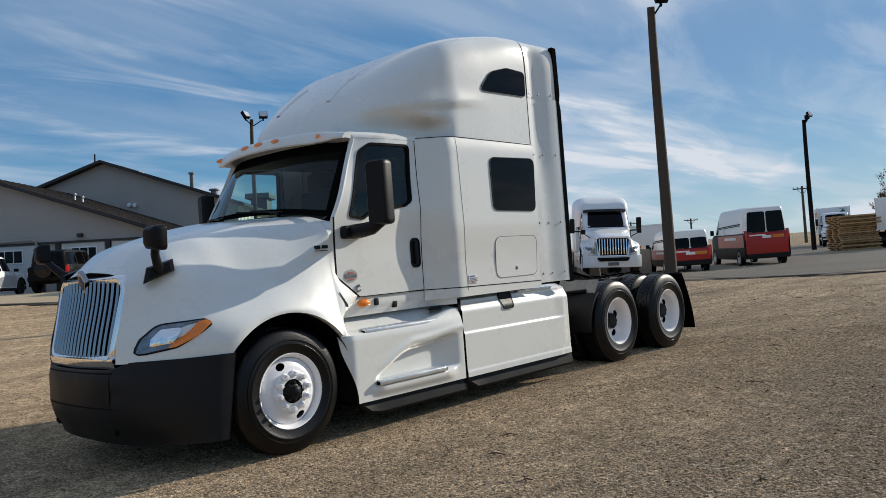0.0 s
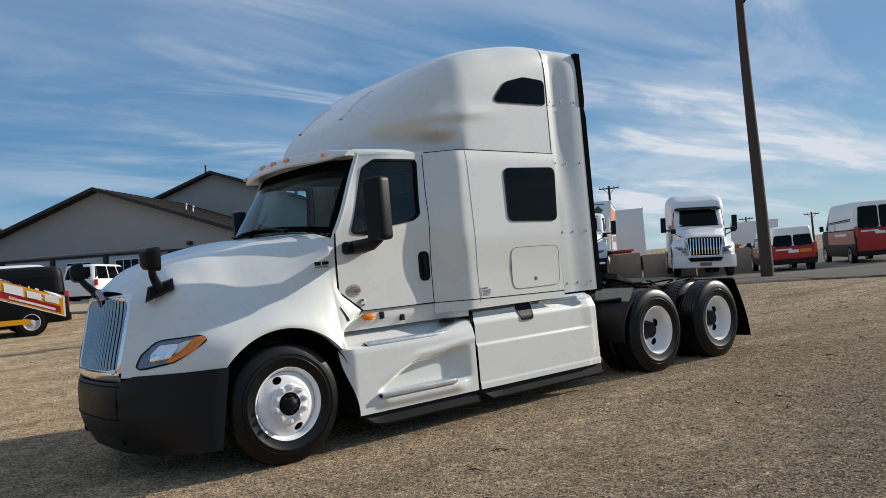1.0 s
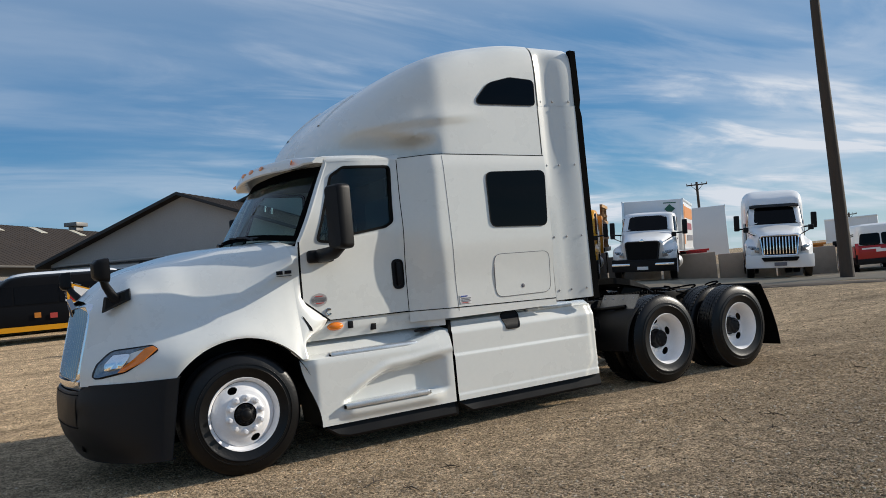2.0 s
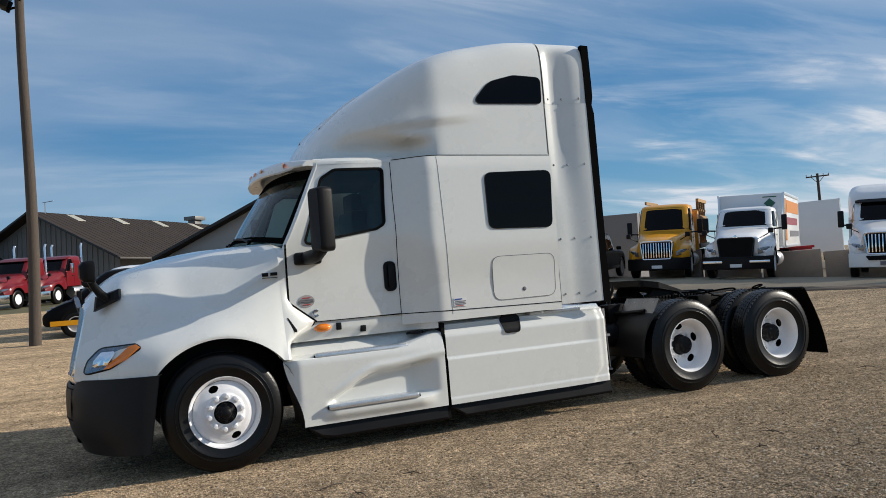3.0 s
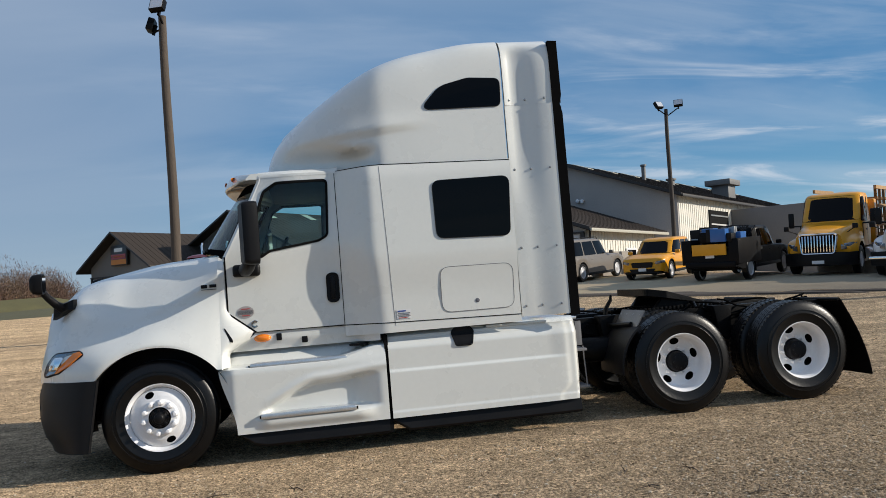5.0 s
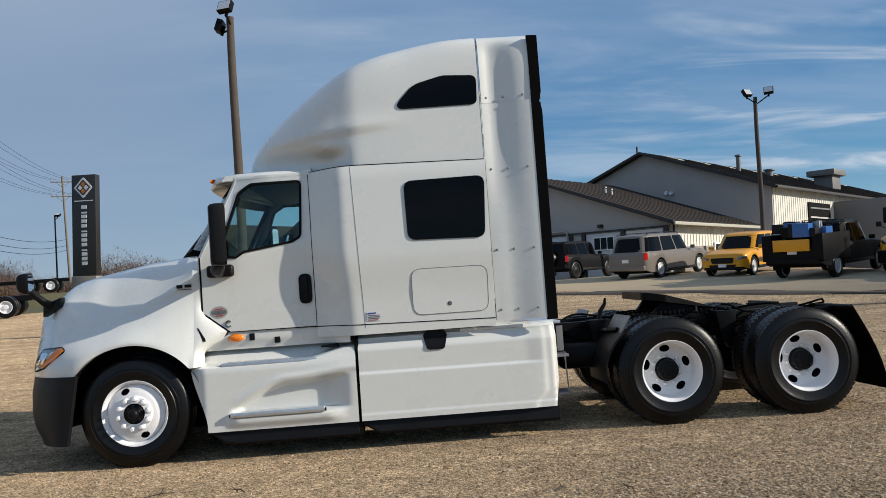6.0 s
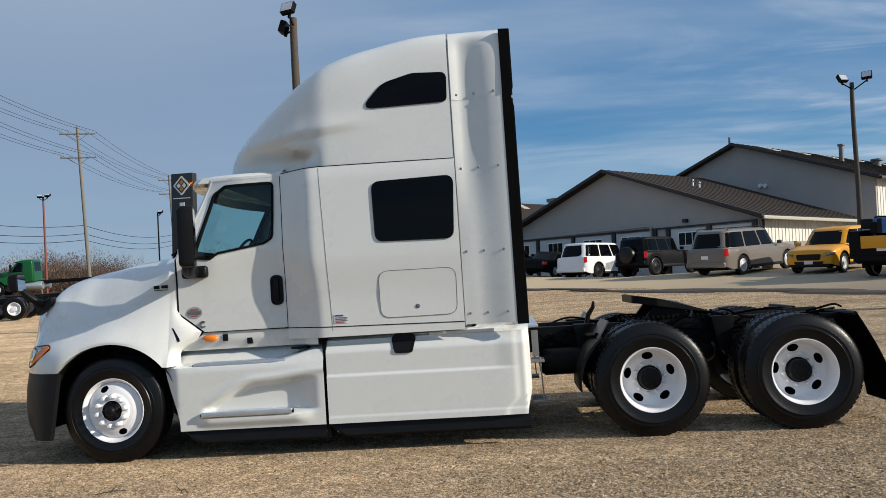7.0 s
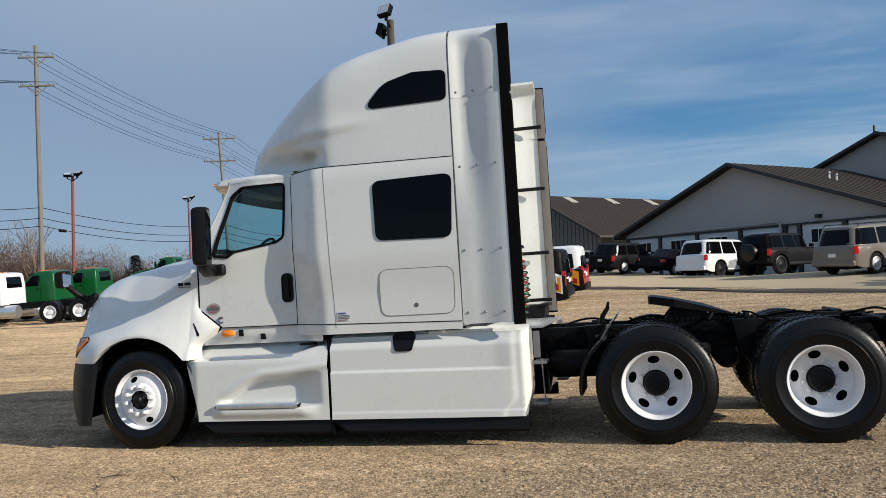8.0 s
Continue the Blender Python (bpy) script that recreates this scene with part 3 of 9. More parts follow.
bm = bmesh.new()
rows = []
for i in range(41):
    v = -1 + i / 20
    y = YC + v * 1.0
    xf = visor_x(v)
    xr = 0.80 + 0.27 * abs(v) ** 2.6
    tip = 1 - sstep(0.88, 1.0, abs(v)) * 0.45
    zc = 2.663 - 0.045 * v * v
    ht, hb = 0.026 + 0.022 * v * v, (0.080 - 0.012 * v * v) * tip
    slim = sstep(0.70, 0.98, abs(v))
    ht, hb = ht * (1 - 0.45 * slim), hb * (1 - 0.25 * slim)
    rows.append([(xr, y, zc + 0.045 * (1 - 0.5 * slim)), (xf + 0.09, y, zc + ht + 0.006), (xf + 0.045, y, zc + ht), (xf + 0.030, y, zc + ht - 0.008), (xf, y, zc - 0.02 * tip), (xf - 0.006, y, zc - hb + 0.012), (xf + 0.008, y, zc - hb), (xf + 0.03, y, zc - hb + 0.006), (xr, y, zc - 0.055 * tip)])
vs = skin(bm, rows, close=True)
bm.faces.new(vs[0]); bm.faces.new(vs[-1])
visor = part("sun_visor", bm, M_WHITE, truck)
for v in (-0.80, -0.31, -0.07, 0.16, 0.80):
    bm = bmesh.new()
    xf = visor_x(v)
    lathe(bm, [(0, -0.022), (0.03, -0.018), (0.045, -0.006), (0.05, 0.0), (0.05, 0.02)], 16, Matrix.Translation((xf + 0.003, YC + v, 2.658 - 0.045 * v * v)) @ pose(0, 0, 0, 0, 0, -90 + 26 * v * abs(v)) @ pose(0, 0, 0, -14) @ Matrix.Diagonal((1.3, 0.26, 0.45, 1)))
    part("marker_light", bm, M_AMBER, visor, "amber roof marker light")

# hood with its wheel-arch fenders: sections from the nose back to the cab, each from the lower edge to the crest
ARCH_A, ARCH_B = 0.655, 0.62


def hood_low(x):
    if abs(x) < 0.52:
        return 0.495 + ARCH_B * math.sqrt(1 - (x / ARCH_A) ** 2)
    return 0.872 if x < 0 else 0.495 + ARCH_B * math.sqrt(1 - (0.52 / ARCH_A) ** 2)


HOOD = []   # (x of each, then y and z of low, bulge, waist, shoulder, quarter, crest; nose slant)


def station(x, slant, *yz):
    HOOD.append((x, slant, yz))


station(-1.02, 0.12, 0.60, 0.852, 0.605, 1.00, 0.61, 1.22, 0.615, 1.42, 0.80, 1.515, YC, 1.55)
station(-0.91, 0.11, 0.385, 0.858, 0.40, 1.02, 0.45, 1.24, 0.535, 1.46, 0.80, 1.605, YC, 1.655)
station(-0.74, 0.06, 0.14, 0.866, 0.155, 1.03, 0.265, 1.27, 0.40, 1.54, 0.72, 1.715, YC, 1.765)
station(-0.50, 0.02, 0.0, 0.872, 0.02, 1.05, 0.16, 1.25, 0.285, 1.48, 0.58, 1.755, YC, 1.835)
station(-0.25, 0.0, -0.01, 1.06, 0.005, 1.13, 0.135, 1.29, 0.225, 1.43, 0.51, 1.775, YC, 1.89)
station(0.0, 0.0, -0.012, 1.11, 0.0, 1.17, 0.128, 1.36, 0.20, 1.50, 0.48, 1.83, YC, 1.925)
station(0.25, 0.0, -0.012, 1.06, 0.01, 1.15, 0.126, 1.43, 0.18, 1.59, 0.45, 1.87, YC, 1.94)
station(0.45, 0.0, -0.014, 0.94, 0.03, 1.10, 0.143, 1.50, 0.163, 1.69, 0.43, 1.90, YC, 1.945)
station(0.56, 0.0, -0.015, 0.905, 0.05, 1.06, 0.153, 1.52, 0.150, 1.76, 0.43, 1.915, YC, 1.95)


def crom(p0, p1, p2, p3, s):
    return 0.5 * (2 * p1 + (p2 - p0) * s + (2 * p0 - 5 * p1 + 4 * p2 - p3) * s * s + (3 * p1 - p0 - 3 * p2 + p3) * s**3)


def smooth_run(pts, per):
    out = []
    n = len(pts)
    for i in range(n - 1):
        a, b, c, d = pts[max(0, i - 1)], pts[i], pts[i + 1], pts[min(n - 1, i + 2)]
        for k in range(per):
            out.append(tuple(crom(a[j], b[j], c[j], d[j], k / per) for j in range(len(b))))
    out.append(pts[-1])
    return out


def hood_net(per_x=8, per_v=7):
    long = []
    for j in range(6):
        line = [(x - slant * sstep(1.5, 0.85, yz[2 * j + 1]), yz[2 * j], yz[2 * j + 1]) for x, slant, yz in HOOD]
        if j == 0:
            line2 = smooth_run(line, per_x)
            line2 = [(x, y, hood_low(x) if x > -0.5 else z) for x, y, z in line2]
            long.append(line2)
        else:
            long.append(smooth_run(line, per_x))
    net = []
    for i in range(len(long[0])):
        net.append(smooth_run([long[j][i] for j in range(6)], per_v))
    return net


net = hood_net()
bm = bmesh.new()
rows = [[p for p in r] + [(p[0], 2 * YC - p[1], p[2]) for p in r[-2::-1]] for r in net]
# inner lip of the wheel arches
rows = [[(r[0][0], r[0][1] + 0.06, r[0][2] - 0.004)] + r + [(r[-1][0], r[-1][1] - 0.06, r[-1][2] - 0.004)] for r in rows]
skin(bm, rows)
hood = part("hood", bm, M_WHITE, truck)


def hood_tail(m, side):
    """The hood's rear edge by the door and the small cowl under it."""
    r = net[-1]
    bm = bmesh.new()
    rows = []
    for p in r:
        z = p[2]
        xe = 0.622 if z > 1.36 else 0.622 + 0.24 * min(1, (1.36 - z) / 0.19)
        if z < 1.17:
            xe = 0.862 - 0.24 * sstep(1.17, 0.98, z)
        ye = side_y(xe, z) if z > 1.17 else side_y(xe, 1.17) + 0.03 * sstep(1.17, 1.0, z)
        f = sstep(YC - 0.9, 0.3, p[1])
        if p[1] > 0.25:
            ye, xe = p[1], 0.64 - 0.25 * min(1, (p[1] - 0.25) / 0.97) ** 0.5
        end = (max(xe, p[0] + 0.01) if p[1] <= 0.25 else xe, ye, z)
        rows.append([m((p[0] + (end[0] - p[0]) * k / 10, p[1] + (end[1] - p[1]) * (k / 10) ** (2.2 if p[1] <= 0.25 else 1), p[2] + (end[2] - p[2]) * k / 10)) for k in range(11)])
    skin(bm, rows)
    part("cowl", bm, M_WHITE, hood)
    # slot in the cowl's face
    flat = [Vector(p) for row in rows for p in row]
    bm = bmesh.new()
    near = lambda x, z: min(flat, key=lambda p: (p.x - x) ** 2 + (p.z - z) ** 2 + (0.0 if abs(p.y - YC) > 0.9 else 9.0)).y
    ya, yb = near(0.60, 1.23), near(0.665, 1.10)
    slit = round_poly([(0.588, 1.235), (0.604, 1.225), (0.664, 1.125), (0.670, 1.092), (0.640, 1.105)], 0.008, 2)
    bm.faces.new([bm.verts.new((x, ya + (yb - ya) * (1.23 - z) / 0.13 + (0.010 if side else -0.010), z)) for x, z in slit])
    part("vent_slit", bm, M_BLACK, hood)


both(hood_tail)

# wheel wells and engine bay mass, dark
bm = bmesh.new()
box(bm, -0.78, 0.62, 0.50, 2 * YC - 0.50, 0.45, 1.35, 0.05)
part("engine_bay", bm, M_FRAME, truck)


def wells(m, side):
    bm = bmesh.new()
    rows = []
    for a in span(0.12, math.pi + 0.2, 24):
        x, z = ARCH_A * 0.985 * math.cos(a), 0.495 + ARCH_B * 0.985 * math.sin(a)
        rows.append([m((x, 0.03, z)), m((x, 0.25, z + 0.02)), m((x, 0.50, z))])
    skin(bm, rows)
    part("wheel_well", bm, M_BLACK, truck)


both(wells)

# bumper
def bump_x(y, z):
    """Plan of the bumper: gently bowed in front, rounded corners, straight flanks that lean forward lower down."""
    v = min(1.0, abs(y - YC) / YC)
    c = -1.225 + 0.06 * sstep(0.55, 0.25, z) + 0.03 * sstep(0.7, 0.87, z)
    end = -0.50 - 0.10 * (0.87 - z) / 0.6
    k = 0.55 * v ** 3 + 0.45 * (1 - (1 - v ** 2.8) ** (1 / 2.8))
    return c + (end - c) * k


bm = bmesh.new()
rows = []
for i in range(65):
    a = -1 + i / 32
    v = math.copysign(math.sin(abs(a) * math.pi / 2) ** 0.9, a)
    y = YC + YC * v * 1.004
    edge = abs(v)
    row = []
    for z in span(0.25, 0.872, 14):
        zz = z - 0.055 * sstep(0.62, 0.42, edge) * sstep(0.6, 0.87, z) - 0.012 * (1 - edge ** 2)
        inn = 0.05 * sstep(0.40, 0.25, z) * (1 - edge ** 6)
        groove = 0.012 * math.exp(-((zz - 0.62) / 0.02) ** 2) * (edge < 0.55)
        row.append((bump_x(y, zz) + groove + inn, y, zz))
    row.append((row[-1][0] + 0.02, YC + (y - YC) * 0.975, row[-1][2] + 0.002))
    row.insert(0, (row[0][0] + 0.04, YC + (y - YC) * 0.96, row[0][2]))
    rows.append(row)
for k in (0, -1):     # the flanks end in a turned-in edge
    inner = [(p[0] + 0.004, YC + (p[1] - YC) * 0.95, p[2]) for p in rows[k]]
    rows.insert(0, inner) if k == 0 else rows.append(inner)
skin(bm, rows)
bumper = part("front_bumper", bm, M_BUMPER, truck, "black plastic front bumper")
bm = bmesh.new()
skin(bm, [[(bump_x(YC + y, z) - 0.004, YC + y, z) for y in span(-0.56, 0.56, 16)] for z in span(0.54, 0.77, 6)])
part("lower_intake", bm, M_BLACK, bumper, "black lower intake")
for z in (0.525, 0.785):
    bm = bmesh.new()
    tube(bm, [(bump_x(YC + y, z) - 0.001, YC + y, z) for y in span(-0.58, 0.58, 16)], 0.006, 6)
    part("bumper_groove", bm, M_SEAM, bumper)
for s in (-1, 1):
    bm = bmesh.new()
    y = YC + s * 0.52
    lathe(bm, [(0, 0.0), (0.035, 0.0), (0.04, -0.01), (0.045, 0.005)], 16, Matrix.Translation((bump_x(y, 0.36) + 0.03, y, 0.36)) @ pose(0, 0, 0, 0, 0, -90 + s * 35))
    part("tow_hole", bm, M_SEAM, bumper)

# grille
def grille_x(y, z):
    v = (y - YC) / 0.62
    return -1.045 - 0.138 * sstep(1.55, 0.75, z) + 0.06 * v * v


GR = round_poly([(-0.555, 1.455), (0.555, 1.455), (0.525, 0.915), (-0.525, 0.915)], [0.07, 0.07, 0.05, 0.05], 5)
bm = bmesh.new()
rows = [[(grille_x(YC + y, z) + 0.10, YC + y, z) for y, z in offset_poly(GR, 0.064)], [(grille_x(YC + y, z) + 0.03, YC + y, z) for y, z in offset_poly(GR, 0.062)], [(grille_x(YC + y, z) - 0.012, YC + y, z) for y, z in offset_poly(GR, 0.054)], [(grille_x(YC + y, z) - 0.03, YC + y, z) for y, z in offset_poly(GR, 0.036)], [(grille_x(YC + y, z) - 0.03, YC + y, z) for y, z in offset_poly(GR, 0.015)], [(grille_x(YC + y, z) - 0.02, YC + y, z) for y, z in GR], [(grille_x(YC + y, z) + 0.04, YC + y, z) for y, z in offset_poly(GR, -0.01)]]
skin(bm, rows, close=True)
grille = part("grille", bm, M_CHROME, truck, "chrome grille surround")
bm = bmesh.new()
rows = [[(grille_x(YC + y * k, 0.9 + (z - 0.9) * 1) + 0.05, YC + y * k, z) for y, z in GR] for k in (1, 0.6, 0.2)]
skin(bm, rows, close=True)
part("grille_backing", bm, M_SEAM, grille)
bm = bmesh.new()
rows = []
for y in span(-0.585, 0.585, 24):
    x = grille_x(YC + y, 0.86) - 0.012
    rows.append([(x + dx, YC + y, z) for dx, z in ((0.09, 0.800), (0.012, 0.806), (0.0, 0.825), (-0.006, 0.850), (-0.014, 0.872), (-0.012, 0.890), (0.06, 0.896))])
vs = skin(bm, rows)
bm.faces.new(vs[0]); bm.faces.new(vs[-1])
part("lower_bar", bm, M_CHROME, grille, "broad chrome bar under the grille")
for i in range(16):
    y = -0.50 + i * 1.0 / 15
    zs = [z for z in span(0.90, 1.455, 40) if inside(GR, y, z)]
    bm = bmesh.new()
    rows = []
    for z in span(min(zs) - 0.02, max(zs) + 0.02, 8):
        x = grille_x(YC + y, z)
        rows.append([(x + 0.035, YC + y - 0.009, z)] + [(x - 0.020 * math.sin(a), YC + y - 0.013 * math.cos(a), z) for a in span(0.1, math.pi - 0.1, 8)] + [(x + 0.035, YC + y + 0.009, z)])
    skin(bm, rows)
    part("slat", bm, M_BRIGHT, grille, angle=50)
bm = bmesh.new()
prism(bm, [(-0.065, 0.0), (0, -0.10), (0.065, 0.0), (0.04, 0.06), (0, 0.10), (-0.04, 0.06)], -0.02, 0.02, 0.006, m=Matrix.Translation((-1.07, YC, 1.475)) @ pose(0, 0, 0, 0, 0, -90) @ pose(0, 0, 0, 14, 0, 0))
emblem = part("emblem", bm, M_BRIGHT, grille, "dark chrome diamond emblem")
bm = bmesh.new()
prism(bm, [(-0.04, 0.0), (0, -0.06), (0.04, 0.0), (0, 0.06)], -0.028, 0.0, 0.003, m=Matrix.Translation((-1.07, YC, 1.475)) @ pose(0, 0, 0, 0, 0, -90) @ pose(0, 0, 0, 14, 0, 0))
part("badge", bm, M_INK, emblem)


def flip(bm, side):
    if side:
        bmesh.ops.transform(bm, matrix=Matrix.Translation((0, 2 * YC, 0)) @ Matrix.Diagonal((1, -1, 1, 1)), verts=bm.verts)


# skin of the hood as y(x, z), for lamps that lie on it
NET = hood_net(8, 7)


def hood_point(i, v):
    """Point of the hood's left half: i along the stations, v from the lower edge (0) to the crest (1)."""
    i = min(max(i, 0), len(NET) - 1.001); k = int(i); f = i - k
    r = [tuple(a + (b - a) * f for a, b in zip(p, q)) for p, q in zip(NET[k], NET[k + 1])]
    v = min(max(v, 0), 0.9999) * (len(r) - 1); j = int(v); g = v - j
    return Vector(tuple(a + (b - a) * g for a, b in zip(r[j], r[j + 1])))


HOOD_IV = [(i, v) for i in span(0, len(NET) - 1.01, 96) for v in span(0, 0.6, 48)]
HOOD_XZ = np.array([(p.x, p.z) for p in (hood_point(i, v) for i, v in HOOD_IV)])


def hood_near(x, z):
    i, v = HOOD_IV[int(np.argmin(((HOOD_XZ - (x, z)) ** 2).sum(axis=1)))]
    si, sv = (len(NET) - 1) / 96, 0.6 / 48
    for _ in range(7):
        si, sv = si / 2, sv / 2
        c = [(i + a * si, min(0.99, max(0.0, v + b * sv))) for a in (-1, 0, 1) for b in (-1, 0, 1)]
        i, v = min(c, key=lambda q: (hood_point(*q).x - x) ** 2 + (hood_point(*q).z - z) ** 2)
    return i, v


def on_hood(poly, off):
    out = []
    for x, z in poly:
        i, v = hood_near(x, z)
        p = hood_point(i, v)
        n = (hood_point(i + 0.5, v) - hood_point(i - 0.5, v)).cross(hood_point(i, v + 0.01) - hood_point(i, v - 0.01)).normalized()
        if n.y > 0:
            n = -n
        out.append(p + n * off)
    return out


HEAD = round_poly([(-1.07, 0.905), (-0.86, 0.955), (-0.62, 1.105), (-0.66, 1.135), (-0.92, 1.12), (-1.02, 1.02)], [0.03, 0.1, 0.03, 0.03, 0.12, 0.08], 3)
HEAD = densify(HEAD, 0.03)
AMB = [(-0.90, 0.950), (-0.86, 0.955), (-0.74, 1.018), (-0.625, 1.105), (-0.650, 1.128), (-0.705, 1.118), (-0.79, 1.045), (-0.87, 0.985)]
AMB = densify(AMB, 0.03)
INNER = densify(round_poly([(-0.985, 0.965), (-0.87, 0.985), (-0.83, 1.04), (-0.80, 1.09), (-0.91, 1.085), (-0.97, 1.02)], 0.025, 3), 0.03)


def headlamps(m, side):
    for name, poly, off, mt, lab in (("headlight", HEAD, 0.010, M_LAMP, "clear headlight"), ("turn_signal", AMB, 0.016, M_AMBER, "amber turn signal"), ("lamp_reflector", INNER, 0.015, M_CHROME, "bright lamp reflector")):
        bm = bmesh.new()
        pts = on_hood(poly, off)
        low = on_hood(poly, -0.01)
        c = sum(pts, Vector()) / len(pts) - Vector((0.006, 0.006, 0))
        rows = [[m(p) for p in low], [m(p) for p in pts], [m(p + (c - p) * 0.15 + Vector((-0.003, -0.004, 0))) for p in pts], [m(p + (c - p) * 0.97) for p in pts]]
        vs = skin(bm, rows, close=True)
        bm.faces.new(vs[-1])
        ob = part(name, bm, mt, hood, lab)
        if name == "headlight":
            bm = bmesh.new()
            a, b = on_hood(offset_poly(poly, 0.008), 0.006), on_hood(offset_poly(poly, -0.004), 0.013)
            c2 = on_hood(offset_poly(poly, 0.010), -0.01)
            skin(bm, [[m(p) for p in c2], [m(p) for p in a], [m(p) for p in b]], close=True)
            part("bezel", bm, M_BLACK, ob, "black lamp bezel")


both(headlamps)


# mirrors
def mirrors(m, side):
    # door mirror
    bm = bmesh.new()
    body = round_poly([(-0.10, -0.325), (0.10, -0.325), (0.10, 0.30), (-0.10, 0.30)], 0.05, 5)
    rows = []
    body = [(x, z * 0.9) for x, z in body]
    for y, k in ((-0.075, 0.80), (-0.06, 0.93), (-0.02, 1.0), (0.03, 1.0), (0.06, 0.97), (0.062, 0.9)):
        rows.append([(x * k, y, z * (1 - (1 - k) * 0.4)) for x, z in body])
    vs = skin(bm, rows, close=True)
    bm.faces.new(vs[0]); bm.faces.new(vs[-1])
    bmesh.ops.transform(bm, matrix=pose(0.895, -0.185, 2.07, 0, 0, -74), verts=bm.verts)
    flip(bm, side)
    mir = part("door_mirror", bm, M_BLACK, truck, "tall black door mirror")
    bm = bmesh.new()
    g = round_poly([(-0.082, -0.24), (0.082, -0.24), (0.082, 0.24), (-0.082, 0.24)], 0.04, 4)
    bm.faces.new([bm.verts.new((x, 0.066, z)) for x, z in g])
    bmesh.ops.transform(bm, matrix=pose(0.895, -0.185, 2.07, 0, 0, -74), verts=bm.verts)
    flip(bm, side)
    part("mirror_glass", bm, M_MIRROR, mir)
    bm = bmesh.new()
    tube(bm, [(0.82, 0.14, 1.745), (0.82, 0.06, 1.745), (0.83, -0.02, 1.748), (0.855, -0.10, 1.760), (0.880, -0.165, 1.80), (0.895, -0.18, 1.90)], [0.062, 0.062, 0.062, 0.060, 0.056, 0.05], 14)
    box(bm, 0.70, 0.95, 0.085, 0.17, 1.685, 1.80, 0.035, 3)
    flip(bm, side)
    part("mirror_arm", bm, M_BLACK, mir)
    # hood mirror
    bm = bmesh.new()
    h = round_poly([(-0.085, -0.085), (0.085, -0.10), (0.095, 0.085), (-0.07, 0.09)], 0.035, 4)
    rows = []
    for y, k in ((-0.075, 0.6), (-0.05, 0.9), (0.0, 1.0), (0.03, 1.0), (0.032, 0.92)):
        rows.append([(x * k, y, z * k) for x, z in h])
    vs = skin(bm, rows, close=True)
    bm.faces.new(vs[0]); bm.faces.new(vs[-1])
    bmesh.ops.transform(bm, matrix=pose(-0.97, 0.175, 1.76, 0, 0, -84), verts=bm.verts)
    flip(bm, side)
    hm = part("hood_mirror", bm, M_BLACK, truck, "black hood mirror on a bent arm")
    bm = bmesh.new()
    bm.faces.new([bm.verts.new((x * 0.85, 0.036, z * 0.85)) for x, z in h])
    bmesh.ops.transform(bm, matrix=pose(-0.97, 0.175, 1.76, 0, 0, -84), verts=bm.verts)
    flip(bm, side)
    part("mirror_glass", bm, M_MIRROR, hm)
    bm = bmesh.new()
    tube(bm, [(-0.97, 0.20, 1.70), (-0.94, 0.27, 1.635), (-0.89, 0.34, 1.565), (-0.85, 0.39, 1.53)], [0.03, 0.032, 0.036, 0.045], 10)
    foot = [Vector(p) for p in ((-0.955, 0.452, 1.428), (-0.935, 0.425, 1.55), (-0.75, 0.375, 1.605), (-0.752, 0.352, 1.515))]
    mid = sum(foot, Vector()) / 4
    up = (foot[2] - foot[0]).cross(foot[3] - foot[1]).normalized()
    up = up if up.y < 0 else -up
    vs = skin(bm, [[p - up * 0.05 for p in foot], [p + up * 0.006 for p in foot], [mid + (p - mid) * 0.72 + up * 0.035 for p in foot]], close=True)
    bm.faces.new(vs[-1])
    flip(bm, side)
    part("mirror_arm", bm, M_BLACK, hm)


both(mirrors)


# side fairings with steps
def step_y(x, z):
    """Skin of the fairing under the door: a pocket behind the lower step, a ledge at the upper one."""
    ztop = 0.47 + 0.21 * sstep(0.82, 1.40, x) + 0.05 * sstep(1.40, 2.0, x)
    px = sstep(0.86, 0.98, x) * sstep(2.0, 1.72, x)
    pz = sstep(0.395, 0.43, z) * sstep(ztop + 0.012, ztop - 0.045, z)
    y = 0.092 * px * pz
    y -= 0.012 * math.exp(-((z - ztop - 0.045) / 0.03) ** 2) * sstep(0.85, 1.1, x)
    y -= 0.035 * sstep(0.80, 0.95, x) * sstep(1.95, 1.75, x) * sstep(0.40, 0.385, z) * sstep(0.27, 0.36, z)
    y += 0.04 * sstep(0.80, 0.97, z) + 0.05 * sstep(0.66, 0.52, x)
    return y + 0.01


def fair_y(x, z):
    zc = 0.705 - 0.004 * (x - 2.06)
    y = 0.008 + 0.015 * sstep(zc - 0.016, zc + 0.016, z) * sstep(3.85, 3.6, x)
    y += 0.05 * sstep(0.90, 1.02, z)
    edge = 3.80 - 0.10 * sstep(0.44, 0.30, z)
    y += 0.010 * sstep(edge - 0.026, edge + 0.026, x) - 0.006 * sstep(0.345, 0.315, z) + 0.004 * sstep(3.70, 3.88, x) + 0.10 * sstep(3.86, 3.93, x) ** 2
    return y


